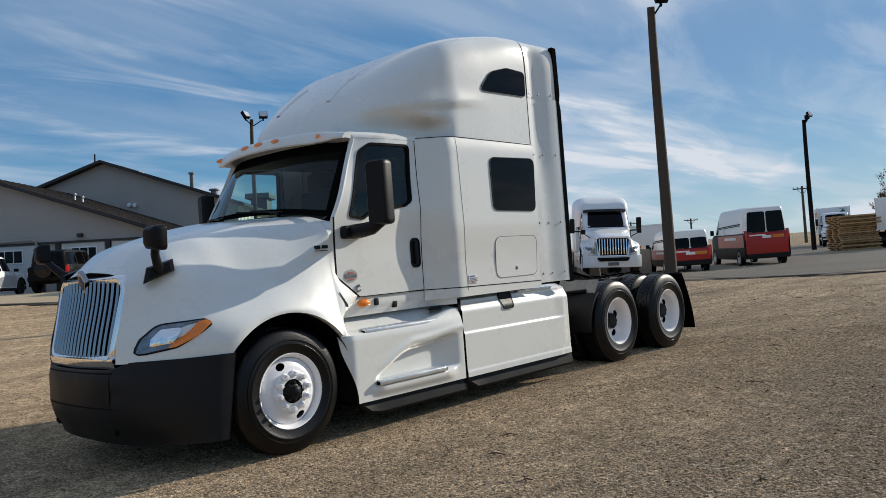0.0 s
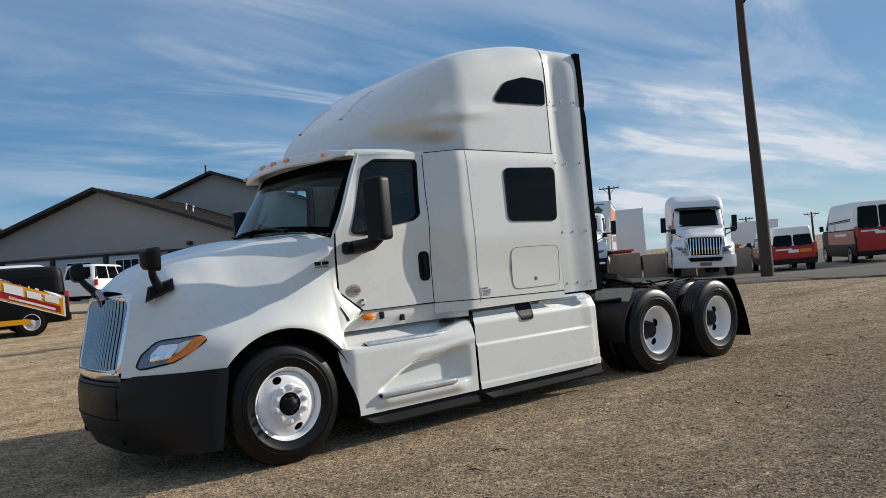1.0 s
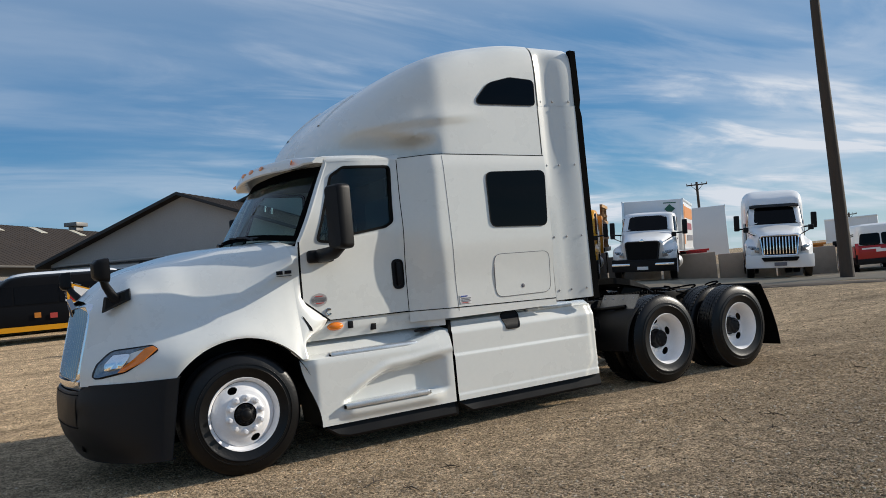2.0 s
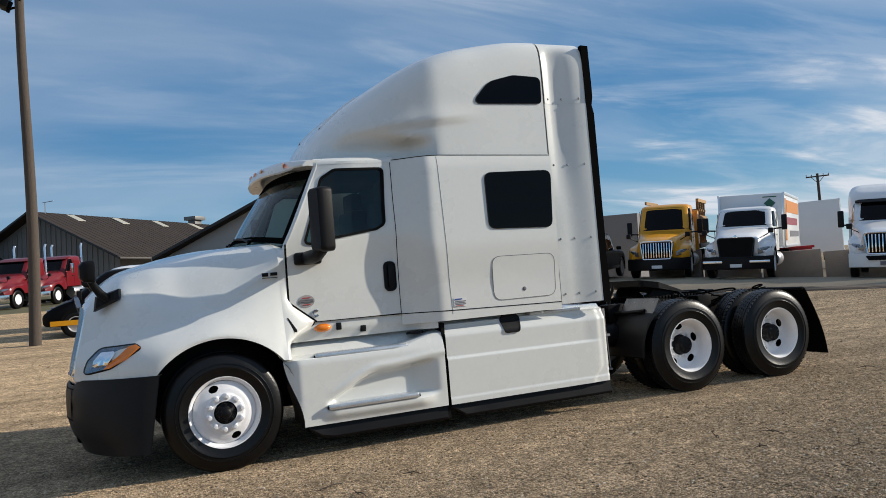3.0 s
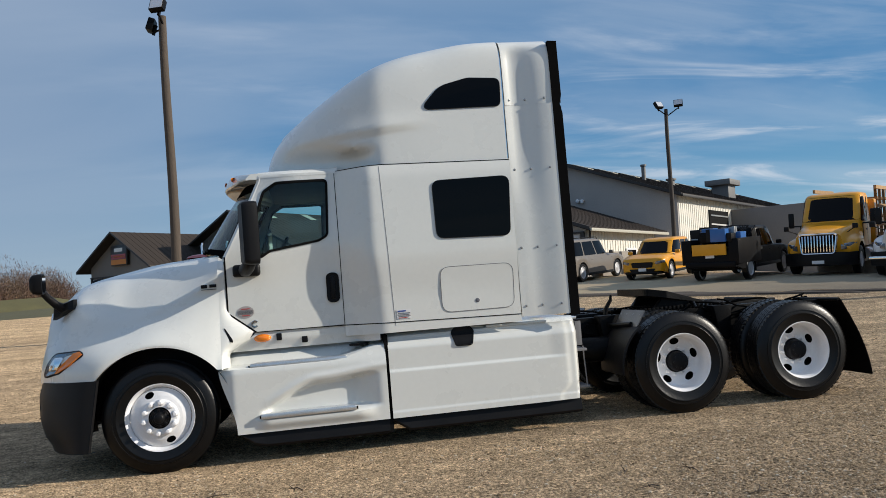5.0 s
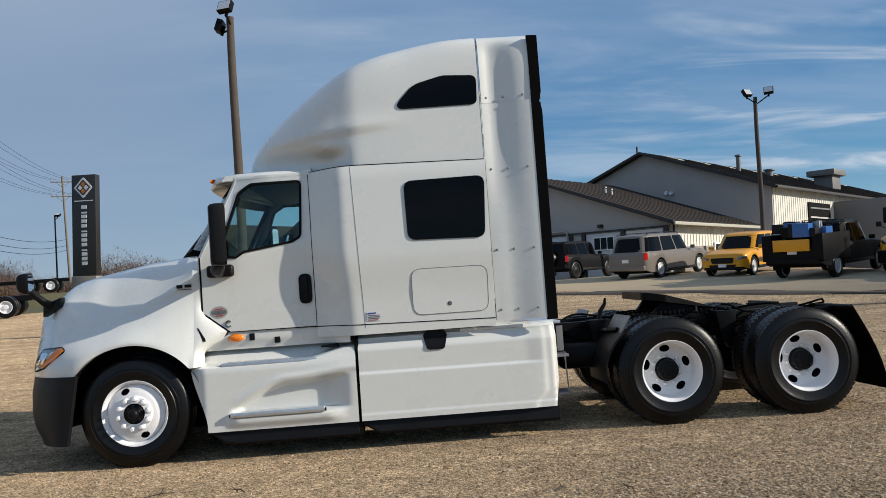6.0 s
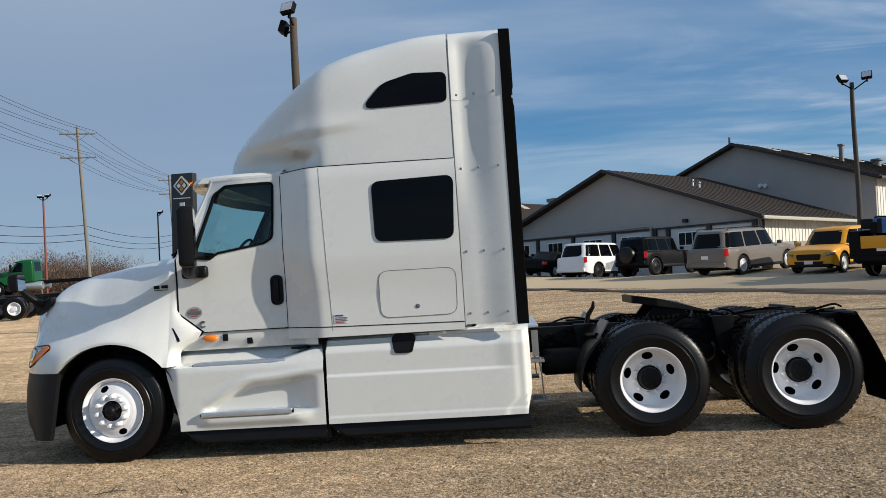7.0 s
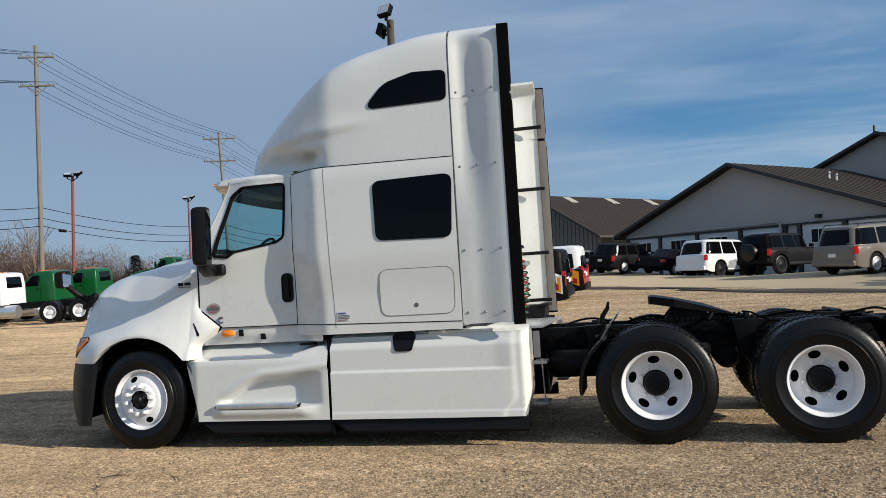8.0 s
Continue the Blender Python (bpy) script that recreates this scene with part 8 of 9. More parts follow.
def van(name, label, m, L, W, H, upper, lower, stripes, cat="van", rear=None, glazed=True):
    """A panel van with a short nose; two-colour body."""
    top = thing(name, label, cat, m)
    hw = W / 2
    fx, rx = L / 2, -L / 2
    belt = H * 0.56
    bm = bmesh.new()
    st = [(rx, 0.32, belt, 0.96), (rx + 0.25, 0.28, belt, 1), (0, 0.28, belt, 1), (fx - 1.0, 0.28, belt, 1.0), (fx - 0.45, 0.30, belt - 0.12, 0.97), (fx - 0.10, 0.32, belt - 0.30, 0.90), (fx, 0.40, belt - 0.42, 0.82)]
    rows = []
    for x, z0, z1, k in smooth_run(st, 3):
        w = hw * k
        rows.append([(x, -w * 0.95, z0), (x, -w, z0 + 0.15), (x, -w, z1 - 0.05), (x, -w * 0.97, z1), (x, 0, z1 + 0.01), (x, w * 0.97, z1), (x, w, z1 - 0.05), (x, w, z0 + 0.15), (x, w * 0.95, z0)])
    vs = skin(bm, rows)
    bm.faces.new(vs[0]); bm.faces.new(vs[-1])
    bd = part("body", bm, lower, top)
    levels = [(belt - 0.02, fx - 0.72, rx + 0.02, hw * 0.985), (belt + 0.06, fx - 0.80, rx + 0.02, hw * 0.985), (H - 0.16, fx - 1.52, rx + 0.06, hw * 0.895), (H - 0.06, fx - 1.68, rx + 0.10, hw * 0.86), (H - 0.015, fx - 1.9, rx + 0.22, hw * 0.78), (H + 0.01, fx - 2.2, rx + 0.5, hw * 0.5)]
    at, side, front, rear_face = shell(levels, 9)
    bm = bmesh.new()
    shell_mesh(bm, at, [belt - 0.02, belt + 0.06] + span(belt + 0.06, H - 0.16, 4)[1:] + [H - 0.11, H - 0.06, H - 0.03, H - 0.015, H + 0.01], 9)
    up = part("upper_body", bm, upper, top)
    z0, z1, zr = belt + 0.03, belt + (H - belt) * 0.66, belt + (H - belt) * 0.80
    for s in (-1, 1):
        panes_ = ((fx - 1.05, fx - 1.75, fx - 1.75, fx - 1.50), (fx - 1.80, fx - 2.85, fx - 2.85, fx - 1.80), (fx - 2.88, rx + 0.30, rx + 0.34, fx - 2.88))
        for xa, xb, xc, xd in panes_ if glazed else panes_[:1]:
            patch_on("side_window", [(xa, z0), (xb, z0), (xc, z1), (xd, z1)], 0.05, side, TO_SIDE[s], M_VGLASS, up, 0.006)
        patch_on("rear_window", [(s * 0.025, z0 - 0.02), (s * hw * 0.84, z0 - 0.02), (s * hw * 0.76, zr - (0.0 if H > 2.2 else 0.20)), (s * 0.025, zr - (0.0 if H > 2.2 else 0.20))], 0.09, rear_face, TO_REAR, M_DARKGLASS, up, 0.010)
        bm = bmesh.new()
        box(bm, rx - 0.015, rx + 0.12, s * hw * 0.92 - 0.06, s * hw * 0.92 + 0.06, belt - 0.35, belt + 0.10, 0.02)
        part("tail_light", bm, M_RED_LENS, bd)
        bm = bmesh.new()
        box(bm, fx - 0.45, fx - 0.12, s * hw * 0.70 - 0.12, s * hw * 0.70 + 0.12, belt - 0.42, belt - 0.22, 0.04)
        part("headlight", bm, M_LAMP, bd)
        bm = bmesh.new()
        box(bm, fx - 1.05, fx - 0.92, s * (hw + 0.10) - 0.09, s * (hw + 0.10) + 0.09, belt, belt + 0.26, 0.03)
        part("door_mirror", bm, M_BLACK, up)
        for ax in (fx - 0.85, rx + 0.95):
            wheel("wheel", top, ax, s * (hw + 0.02), 0.34, 0.22, s, M_ALLOY)
            bm = bmesh.new()
            lathe(bm, [(0.30, 0), (0.40, 0), (0.40, -s * 0.2)], 24, Matrix.Translation((ax, s * (hw + 0.004), 0.36)))
            part("wheel_arch", bm, M_SEAM, bd)
        for k, (x0, x1, za, zb_, mt, sk) in enumerate(stripes):
            bm = bmesh.new()
            rows = []
            for v in span(0, 1, 10):
                row = []
                for u in span(0, 1, 8):
                    x, z = x0 + (x1 - x0) * u, za + (zb_ - za) * v + sk * u
                    row.append((x, s * ((hw if z < belt else -side(x, z)) + 0.006 + 0.003 * k), z))
                rows.append(row)
            skin(bm, rows)
            part("graphic_bar", bm, mt, bd, "painted graphic bar", smooth=False)
    patch_on("windscreen", [(-hw * 0.88, belt + 0.07), (hw * 0.88, belt + 0.07), (hw * 0.80, H - 0.20), (-hw * 0.80, H - 0.20)], 0.08, front, TO_FRONT, M_DARKGLASS, up, 0.010)
    bm = bmesh.new()
    box(bm, rx - 0.06, rx + 0.15, -hw * 0.94, hw * 0.94, 0.30, 0.52, 0.03)
    part("rear_bumper", bm, M_BLACK, bd)
    if rear:
        bm = bmesh.new()
        box(bm, rx - 0.008, rx + 0.04, -hw * 0.93, hw * 0.93, 0.52, belt - 0.015, 0.004)
        part("rear_panel", bm, rear, bd, "red rear door panel")
    bm = bmesh.new()
    box(bm, rx - 0.02, rx + 0.0, -0.2, 0.2, belt - 0.28, belt - 0.16, 0.004)
    part("number_plate", bm, M_STICK, bd, "plain pale plate")
    for x0, x1, za, zb_, mt in ((hw * 0.05, hw * 0.75, belt - 0.16, belt - 0.10, M_STICK), (-hw * 0.75, -hw * 0.25, belt - 0.28, belt - 0.14, M_ORANGE)):
        bm = bmesh.new()
        box(bm, rx - 0.012, rx + 0.01, x0, x1, za, zb_)
        part("graphic_bar", bm, mt, bd, smooth=False)
    return top


red_bars = lambda L, b: [(-L * 0.49, L * 0.22, b * 0.56, b * 0.95, P_RED, 0), (-L * 0.30, L * 0.02, b * 0.80, b * 0.88, M_STICK, 0), (-L * 0.48, L * 0.30, b + 0.42, b + 0.47, P_BLACK, -0.10), (-L * 0.48, L * 0.30, b + 0.36, b + 0.40, P_BLACK, -0.10), (L * 0.02, L * 0.10, b * 0.98, b * 1.2, M_STICK, 0)]
van("delivery_van", "small black and red van with a white roof", on_lot(30.4, 12.0, 40), 4.9, 1.85, 1.86, M_WHITE2, P_BLACK, red_bars(4.9, 1.06), rear=P_RED, glazed=False)
van("delivery_van", "high-roofed black and red van with a white top", on_lot(35.4, 10.75, 39), 6.0, 2.06, 2.70, M_WHITE2, P_BLACK, red_bars(6.0, 1.51), rear=P_RED, glazed=False)
yb = [(-2.30, -0.62, 0.40, 0.98, M_STICK, 0.64), (-2.25, -0.67, 0.45, 0.95, P_YELLOW, 0.61), (-2.18, -0.74, 0.52, 0.70, P_RED, 0.55), (-2.05, -0.95, 0.60, 0.66, M_STICK, 0.42), (-2.15, -1.80, 0.76, 0.95, M_STICK, 0.12), (-1.72, -1.38, 0.90, 1.08, M_STICK, 0.12), (-1.30, -0.85, 1.04, 1.28, M_STICK, 0.16), (-1.4, 2.2, 0.30, 0.44, P_YELLOW, 0.03), (-0.40, -0.22, 0.62, 0.76, M_INKRED, 0.0), (0.0, 0.16, 0.66, 0.80, M_ORANGE, 0.0)]
van("company_van", "black van with yellow and red side graphics", on_lot(0.2, 18.55, 178), 4.8, 1.85, 1.80, P_BLACK, P_BLACK, yb, rear=P_BLACK)
van("company_van", "black van with red and white rear graphics", on_lot(0.5, 21.8, 178), 4.8, 1.85, 1.86, M_WHITE2, P_BLACK, yb[1:3] + yb[7:8], rear=P_RED)

# ---- trailers, barriers, lumber ----
def trailer(name, label, m, L, H):
    top = thing(name, label, "trailer", m)
    bm = bmesh.new()
    box(bm, -L / 2, L / 2, -1.28, 1.28, 1.1, H, 0.03)
    b = part("box_body", bm, M_WHITE2, top)
    for s in (-1, 1):
        for z in (1.1, H - 0.05):
            bm = bmesh.new()
            box(bm, -L / 2 - 0.02, L / 2 + 0.02, s * 1.28 - 0.03, s * 1.28 + 0.03, z - 0.05, z + 0.07, 0.01)
            part("edge_rail", bm, M_ALU, b)
        for k in range(int(L / 1.2)):
            bm = bmesh.new()
            x = -L / 2 + 0.6 + k * 1.2
            box(bm, x - 0.03, x + 0.03, s * 1.28 - 0.015, s * 1.28 + 0.015, 1.1, H)
            part("wall_rib", bm, M_WHITE2, b)
        for x in (-L / 2 + 1.2, -L / 2 + 2.4):
            wheel("wheel", top, x, s * 1.25, 0.5, 0.55, s, M_WHEEL, 0.56, 0.1)
        bm = bmesh.new()
        box(bm, L / 2 - 2.2, L / 2 - 2.05, s * 0.8 - 0.06, s * 0.8 + 0.06, 0, 1.1)
        part("landing_leg", bm, M_FRAME, top)
    return top


trailer("box_trailer", "white box trailer seen end-on", on_lot(39.9, 28.0, 219), 9.0, 4.0)
trailer("box_trailer", "long white box trailer", on_lot(57.5, 28.5, 118), 3.6, 2.9)
trailer("box_trailer", "white box trailer by the lumber", on_lot(53.6, 8.2, 14), 6.0, 3.1)
truck_far("cab_truck", "white truck parked behind the vans", on_lot(64.0, 15.0, 200), M_WHITE2, "box", grille_dark=True)
for k in range(5):
    d = Vector((0.65, -0.76)) * (k * 2.35)
    x, y = 22.6 + d.x, 20.9 + d.y
    top = thing("concrete_barrier", "weathered grey concrete barrier block", "barrier", Matrix.Translation((x, y, lot_z(x, y))) @ pose(0, 0, 0, 0, 0, BEAR), "row of concrete barriers")
    bm = bmesh.new()
    box(bm, -1.12, 1.12, -0.3, 0.3, -0.1, 1.15, 0.04)
    part("block", bm, M_CONCRETE, top)
    if k % 2 == 0:
        bm = bmesh.new()
        box(bm, -0.9, 0.8, 0.5, 0.7, 0.0, 1.28, 0.03)
        box(bm, -1.0, 0.9, 0.45, 0.75, 1.22, 1.32, 0.02)
        part("frame_behind", bm, P_RED if k % 4 else M_ORANGE, top, "red steel frame behind the barrier")
for k in range(3):
    x, y = 16.9 + 2.4 * 0.65 * k, 33.0 - 2.4 * 0.76 * k
    if k < 1:
        top = thing("concrete_barrier", "grey concrete barrier beside the building", "barrier", Matrix.Translation((16.7, 30.9, lot_z(16.7, 30.9))) @ pose(0, 0, 0, 0, 0, BEAR + 90), "row of concrete barriers")
        bm = bmesh.new()
        box(bm, -1.5, 1.5, -0.3, 0.3, -0.1, 1.2, 0.04)
        part("block", bm, M_CONCRETE, top)
lum = thing("lumber_stack", "tall stack of weathered wooden boards", "lumber", Matrix.Translation((50.5, 10.1, -0.1)) @ pose(0, 0, 0, 0, 0, 40))
for k in range(20):
    dx = random.uniform(-0.25, 0.25)
    for j in range(5):
        bm = bmesh.new()
        o = random.uniform(-0.06, 0.06)
        box(bm, -0.95 + dx + o, 0.95 + dx + o, -1.2 + j * 0.55, -1.02 + j * 0.55, k * 0.115, k * 0.115 + 0.03)
        part("board", bm, M_LUMBER, lum, smooth=False)
    for j in range(3):
        bm = bmesh.new()
        box(bm, -0.95 + j * 0.85 + dx, -0.75 + j * 0.85 + dx, -1.2, 1.2, k * 0.115 + 0.03, k * 0.115 + 0.115)
        part("bearer", bm, M_LUMBER, lum, smooth=False)


# ---- poles, lamps, wires ----
def flood(bm, m):
    box(bm, -0.22, 0.22, -0.12, 0.06, -0.18, 0.18, 0.02, m=m)
    box(bm, -0.03, 0.03, 0.06, 0.14, -0.25, 0.05, 0, m=m)


def lamp_pole(name, label, base, top_, r0, r1, mat_, lamps, wood=True, category="lamp post"):
    b, t = Vector(base), Vector(top_)
    th = thing(name, label, category, Matrix.Translation(b))
    bm = bmesh.new()
    pts = [b + (t - b) * s + Vector((0.05 * math.sin(5 * s), 0.04 * math.sin(3 * s), 0)) * (1 if wood else 0) - b for s in span(-0.03, 1, 12)]
    tube(bm, pts, [r0 + (r1 - r0) * k / 12 for k in range(13)], 14)
    part("pole", bm, mat_, th)
    for dx, dy, dz, yaw, tilt in lamps:
        bm = bmesh.new()
        flood(bm, Matrix.Translation(t - b + Vector((dx, dy, dz))) @ pose(0, 0, 0, 0, 0, yaw) @ pose(0, 0, 0, tilt))
        hd = part("floodlight", bm, M_FRAME, th, "dark floodlight head")
        bm = bmesh.new()
        box(bm, -0.19, 0.19, -0.128, -0.115, -0.15, 0.15, 0, m=Matrix.Translation(t - b + Vector((dx, dy, dz))) @ pose(0, 0, 0, 0, 0, yaw) @ pose(0, 0, 0, tilt))
        part("lamp_glass", bm, M_SHEEN, hd)
        bm = bmesh.new()
        tube(bm, [t - b + Vector((0, 0, -0.35)), t - b + Vector((dx, dy, dz - 0.2))], 0.03, 6)
        part("arm", bm, M_FRAME, th)
    return th


lamp_pole("wooden_lamp_pole", "dark wooden pole with a floodlight", (22.5, 8.3, lot_z(22.5, 8.3)), (21.25, 7.6, 9.45), 0.22, 0.13, M_WOOD, [(0.1, -0.3, 0.25, -40, -25)])
lamp_pole("wooden_lamp_pole", "weathered wooden pole with two floodlights", (-2.35, 16.4, lot_z(-2.3, 16.4)), (-2.15, 16.3, 9.9), 0.155, 0.11, M_WOODM, [(-0.1, -0.25, 0.20, -20, -25), (-0.35, 0.1, -0.25, -90, -20)])
lamp_pole("wooden_lamp_pole", "slim wooden pole with two floodlights", (19.85, 30.3, lot_z(19.85, 30.3)), (20.05, 30.0, 9.45), 0.125, 0.09, M_WOOD, [(-0.55, -0.2, 0.15, 20, -30), (0.55, -0.2, 0.22, -30, -30)])
lamp_pole("wooden_lamp_pole", "dark wooden pole with a floodlight pair", (56.1, 14.35, -0.2), (56.0, 14.3, 9.4), 0.18, 0.13, M_FRAME, [(-0.4, -0.3, 0.1, 30, -20), (0.2, -0.3, 0.35, -20, -20)])
lamp_pole("steel_lamp_post", "red steel lamp post with two lamp heads", (-30.0, 35.7, 1.5), (-29.6, 35.45, 10.0), 0.11, 0.08, M_RUST, [(0.5, -0.1, 0.05, 0, -60), (-0.2, -0.2, 0.0, 30, -60)], False)
lamp_pole("steel_lamp_post", "red steel lamp post with two lamp heads", (-36.9, 60.2, 2.0), (-36.8, 60.0, 11.6), 0.11, 0.08, M_RUST, [(0.5, -0.1, 0.05, 0, -60), (-0.2, -0.2, 0.0, 30, -60)], False)
lamp_pole("steel_lamp_post", "thin dark lamp post by the road sign", (-27.4, 62.2, 2.0), (-27.35, 62.2, 9.7), 0.08, 0.06, M_FRAME, [(0.3, -0.1, 0.0, 0, -60)], False)


def utility_pole(base, top_, arms, yaw, mat_=M_WOODG):
    b, t = Vector(base), Vector(top_)
    th = thing("utility_pole", "grey wooden utility pole with crossarms", "utility pole", Matrix.Translation(b), "utility poles along the road")
    bm = bmesh.new()
    tube(bm, [(t - b) * s for s in span(-0.03, 1, 6)], [0.19 - 0.01 * k for k in range(7)], 12)
    part("pole", bm, mat_, th)
    ends = []
    for dz, hl in arms:
        c = t - b + Vector((0, 0, -dz))
        u = Vector((math.cos(radians(yaw)), math.sin(radians(yaw)), 0))
        bm = bmesh.new()
        tube(bm, [c - u * hl + Vector((0, 0, 0)), c + u * hl], 0.07, 6)
        tube(bm, [c + u * hl * 0.6, c + Vector((0, 0, -0.7))], 0.03, 5)
        tube(bm, [c - u * hl * 0.6, c + Vector((0, 0, -0.7))], 0.03, 5)
        part("crossarm", bm, mat_, th)
        for k in (-0.95, -0.5, 0.5, 0.95):
            bm = bmesh.new()
            lathe(bm, [(0, 0.2), (0.05, 0.18), (0.06, 0.1), (0.03, 0.05), (0.03, 0)], 8, Matrix.Translation(c + u * hl * k + Vector((0, 0, 0.05))) @ pose(0, 0, 0, 90))
            part("insulator", bm, M_STEEL, th)
            ends.append(b + c + u * hl * k + Vector((0, 0, 0.28)))
    return ends


e1 = utility_pole((-39.3, 43.7, 1.9), (-38.57, 42.9, 21.7), [(0.9, 1.3), (3.1, 1.3)], 20)
e2 = utility_pole((-36.0, 66.0, 2.0), (-36.3, 65.3, 18.9), [(0.7, 1.6), (3.0, 1.6)], 20)
e3 = utility_pole((-41.0, 97.8, 2.0), (-41.3, 97.4, 18.9), [(0.7, 1.4), (2.6, 1.4)], 20)
e4 = utility_pole((-37.5, 20.0, 1.0), (-38.2, 19.8, 19.0), [(0.9, 1.3), (3.1, 1.3)], 20)
for px_, py_, pz_ in ((68.5, 51.9, 9.0), (117.4, 63.9, 5.2), (115.9, 52.3, 4.8), (95.3, 28.0, 6.8)):
    utility_pole((px_, py_, -0.5), (px_, py_, pz_), [(0.3, 1.1)], -50, M_WOOD)


def wire(a, b, sag, r=0.018):
    bm = bmesh.new()
    tube(bm, [a + (b - a) * s + Vector((0, 0, -sag * 4 * s * (1 - s))) for s in span(0, 1, 14)], r, 5)
    return bm


def wires(label, pairs):
    th = thing("overhead_line", label, "power line")
    for a, b, sag, r in pairs:
        part("wire", wire(a, b, sag, r), M_BLACK, th)


wires("thin black power lines between utility poles", [(p, q, 0.8, 0.016) for p, q in zip(e4, e1)] + [(p, q, 0.7, 0.016) for p, q in zip(e1, e2)] + [(p, q, 0.7, 0.016) for p, q in zip(e2, e3)])
low = [Vector((-38.2, 20, 7.9)), Vector((-39.0, 43.5, 8.65)), Vector((-36.2, 65.6, 8.6)), Vector((-41.2, 97.6, 9.9))]
wires("thick black cables low on the utility poles", [(p + Vector((0, 0, dz)), q + Vector((0, 0, dz)), 0.7, 0.027) for p, q in zip(low, low[1:]) for dz in (0, -0.6, 0.8)])
for k, size in ((0.085, 0.42),):
    p = low[1] + (low[2] - low[1]) * k + Vector((0, 0, -0.6 - 0.7 * 4 * k * (1 - k)))
    th = thing("cable_splice", "black splice case hanging on a low cable", "cable", Matrix.Translation(p))
    bm = bmesh.new()
    tube(bm, [(0.06, -size, 0), (0.02, -size * 0.8, -0.05), (-0.02, size * 0.8, -0.05), (-0.06, size, 0)], [0.04, 0.12, 0.12, 0.04], 10)
    part("case", bm, M_BLACK, th)

# ---- pylon sign ----
ps = thing("pylon_sign", "tall dark pylon sign with a diamond emblem on a stone base", "sign", plumb(-22.0, 54.7, 1.8, -12))
bm = bmesh.new()
box(bm, -1.0, 1.0, -0.3, 0.3, 2.2, 10.0, 0.05)
sg = part("sign_box", bm, M_SIGN, ps)
bm = bmesh.new()
box(bm, -1.0, 1.05, -0.45, 0.45, -0.3, 2.2, 0.05)
part("base", bm, M_CONCRETE, ps, "tan stone base")
bm = bmesh.new()
prism(bm, round_poly([(-0.78, 0), (0, -0.82), (0.78, 0), (0, 0.82)], 0.1, 3), -0.335, -0.30, m=Matrix.Translation((0, 0, 9.0)))
em = part("emblem", bm, M_STICK, sg, "white diamond emblem")
bm = bmesh.new()
prism(bm, round_poly([(-0.60, 0), (0, -0.63), (0.60, 0), (0, 0.63)], 0.08, 3), -0.345, -0.33, m=Matrix.Translation((0, 0, 9.0)))
part("emblem_field", bm, M_SIGN, em)
for dx, dz in ((-0.25, 0), (0.25, 0), (0, 0.27), (0, -0.27)):
    bm = bmesh.new()
    prism(bm, [(dx - 0.20, dz), (dx, dz - 0.21), (dx + 0.20, dz), (dx, dz + 0.21)], -0.355, -0.34, m=Matrix.Translation((0, 0, 9.0)))
    part("emblem_piece", bm, M_STICK if dx else M_ORANGE, em)
bm = bmesh.new()
box(bm, -0.78, 0.78, -0.32, -0.29, 7.95, 8.02)
part("rule", bm, M_STICK, sg)
for k in range(13):
    bm = bmesh.new()
    z = 3.05 + k * 0.36
    box(bm, -0.20, 0.24, -0.325, -0.29, z, z + (0.26 if k % 4 != 3 else 0.12))
    part("letter_bar", bm, M_STICK, sg)

# ---- ground sheets, scrub, stones ----
bm = bmesh.new()
rows = []
for a in span(-70, 70, 100):
    row = []
    for b in [20.6, 21.2, 22, 24, 27, 30, 34, 38, 42, 46, 52, 60, 75]:
        edge = 0.35 * math.sin(a * 0.9) + 0.25 * math.sin(a * 2.3 + 1) if b < 21 else 0
        x, y = 0.76 * (b + edge) + 0.65 * a, 0.65 * (b + edge) - 0.76 * a
        row.append((x, y, lot_z(x, y) + (0.008 if b < 21 else 0.028)))
    rows.append(row)
skin(bm, rows)
n, l = M_ASPHALT.node_tree.nodes, M_ASPHALT.node_tree.links
geo, axis, dust, rng_, mixd = n.new("ShaderNodeNewGeometry"), n.new("ShaderNodeVectorMath"), n.new("ShaderNodeTexNoise"), n.new("ShaderNodeMapRange"), n.new("ShaderNodeMixRGB")
axis.operation, axis.inputs[1].default_value = "DOT_PRODUCT", (0.065, -0.076, 0.0)
l.new(geo.outputs["Position"], axis.inputs[0])
dust.inputs["Scale"].default_value, dust.inputs["Detail"].default_value = 0.35, 5
l.new(geo.outputs["Position"], dust.inputs["Vector"])
sum_ = n.new("ShaderNodeMath")
l.new(axis.outputs["Value"], sum_.inputs[0]); l.new(dust.outputs["Fac"], sum_.inputs[1])
for k, v in zip(("From Min", "From Max", "To Min", "To Max"), (0.65, -0.45, 0.0, 0.9)):
    rng_.inputs[k].default_value = v
l.new(sum_.outputs[0], rng_.inputs["Value"])
l.new(rng_.outputs[0], mixd.inputs[0])
l.new(n["Principled BSDF"].inputs["Base Color"].links[0].from_socket, mixd.inputs[1])
mixd.inputs[2].default_value = (0.52, 0.41, 0.27, 1)
l.new(mixd.outputs[0], n["Principled BSDF"].inputs["Base Color"])
tagged(part("pavement", bm, M_ASPHALT), "worn pale asphalt apron", "pavement", kind="structure")
random.seed(11)


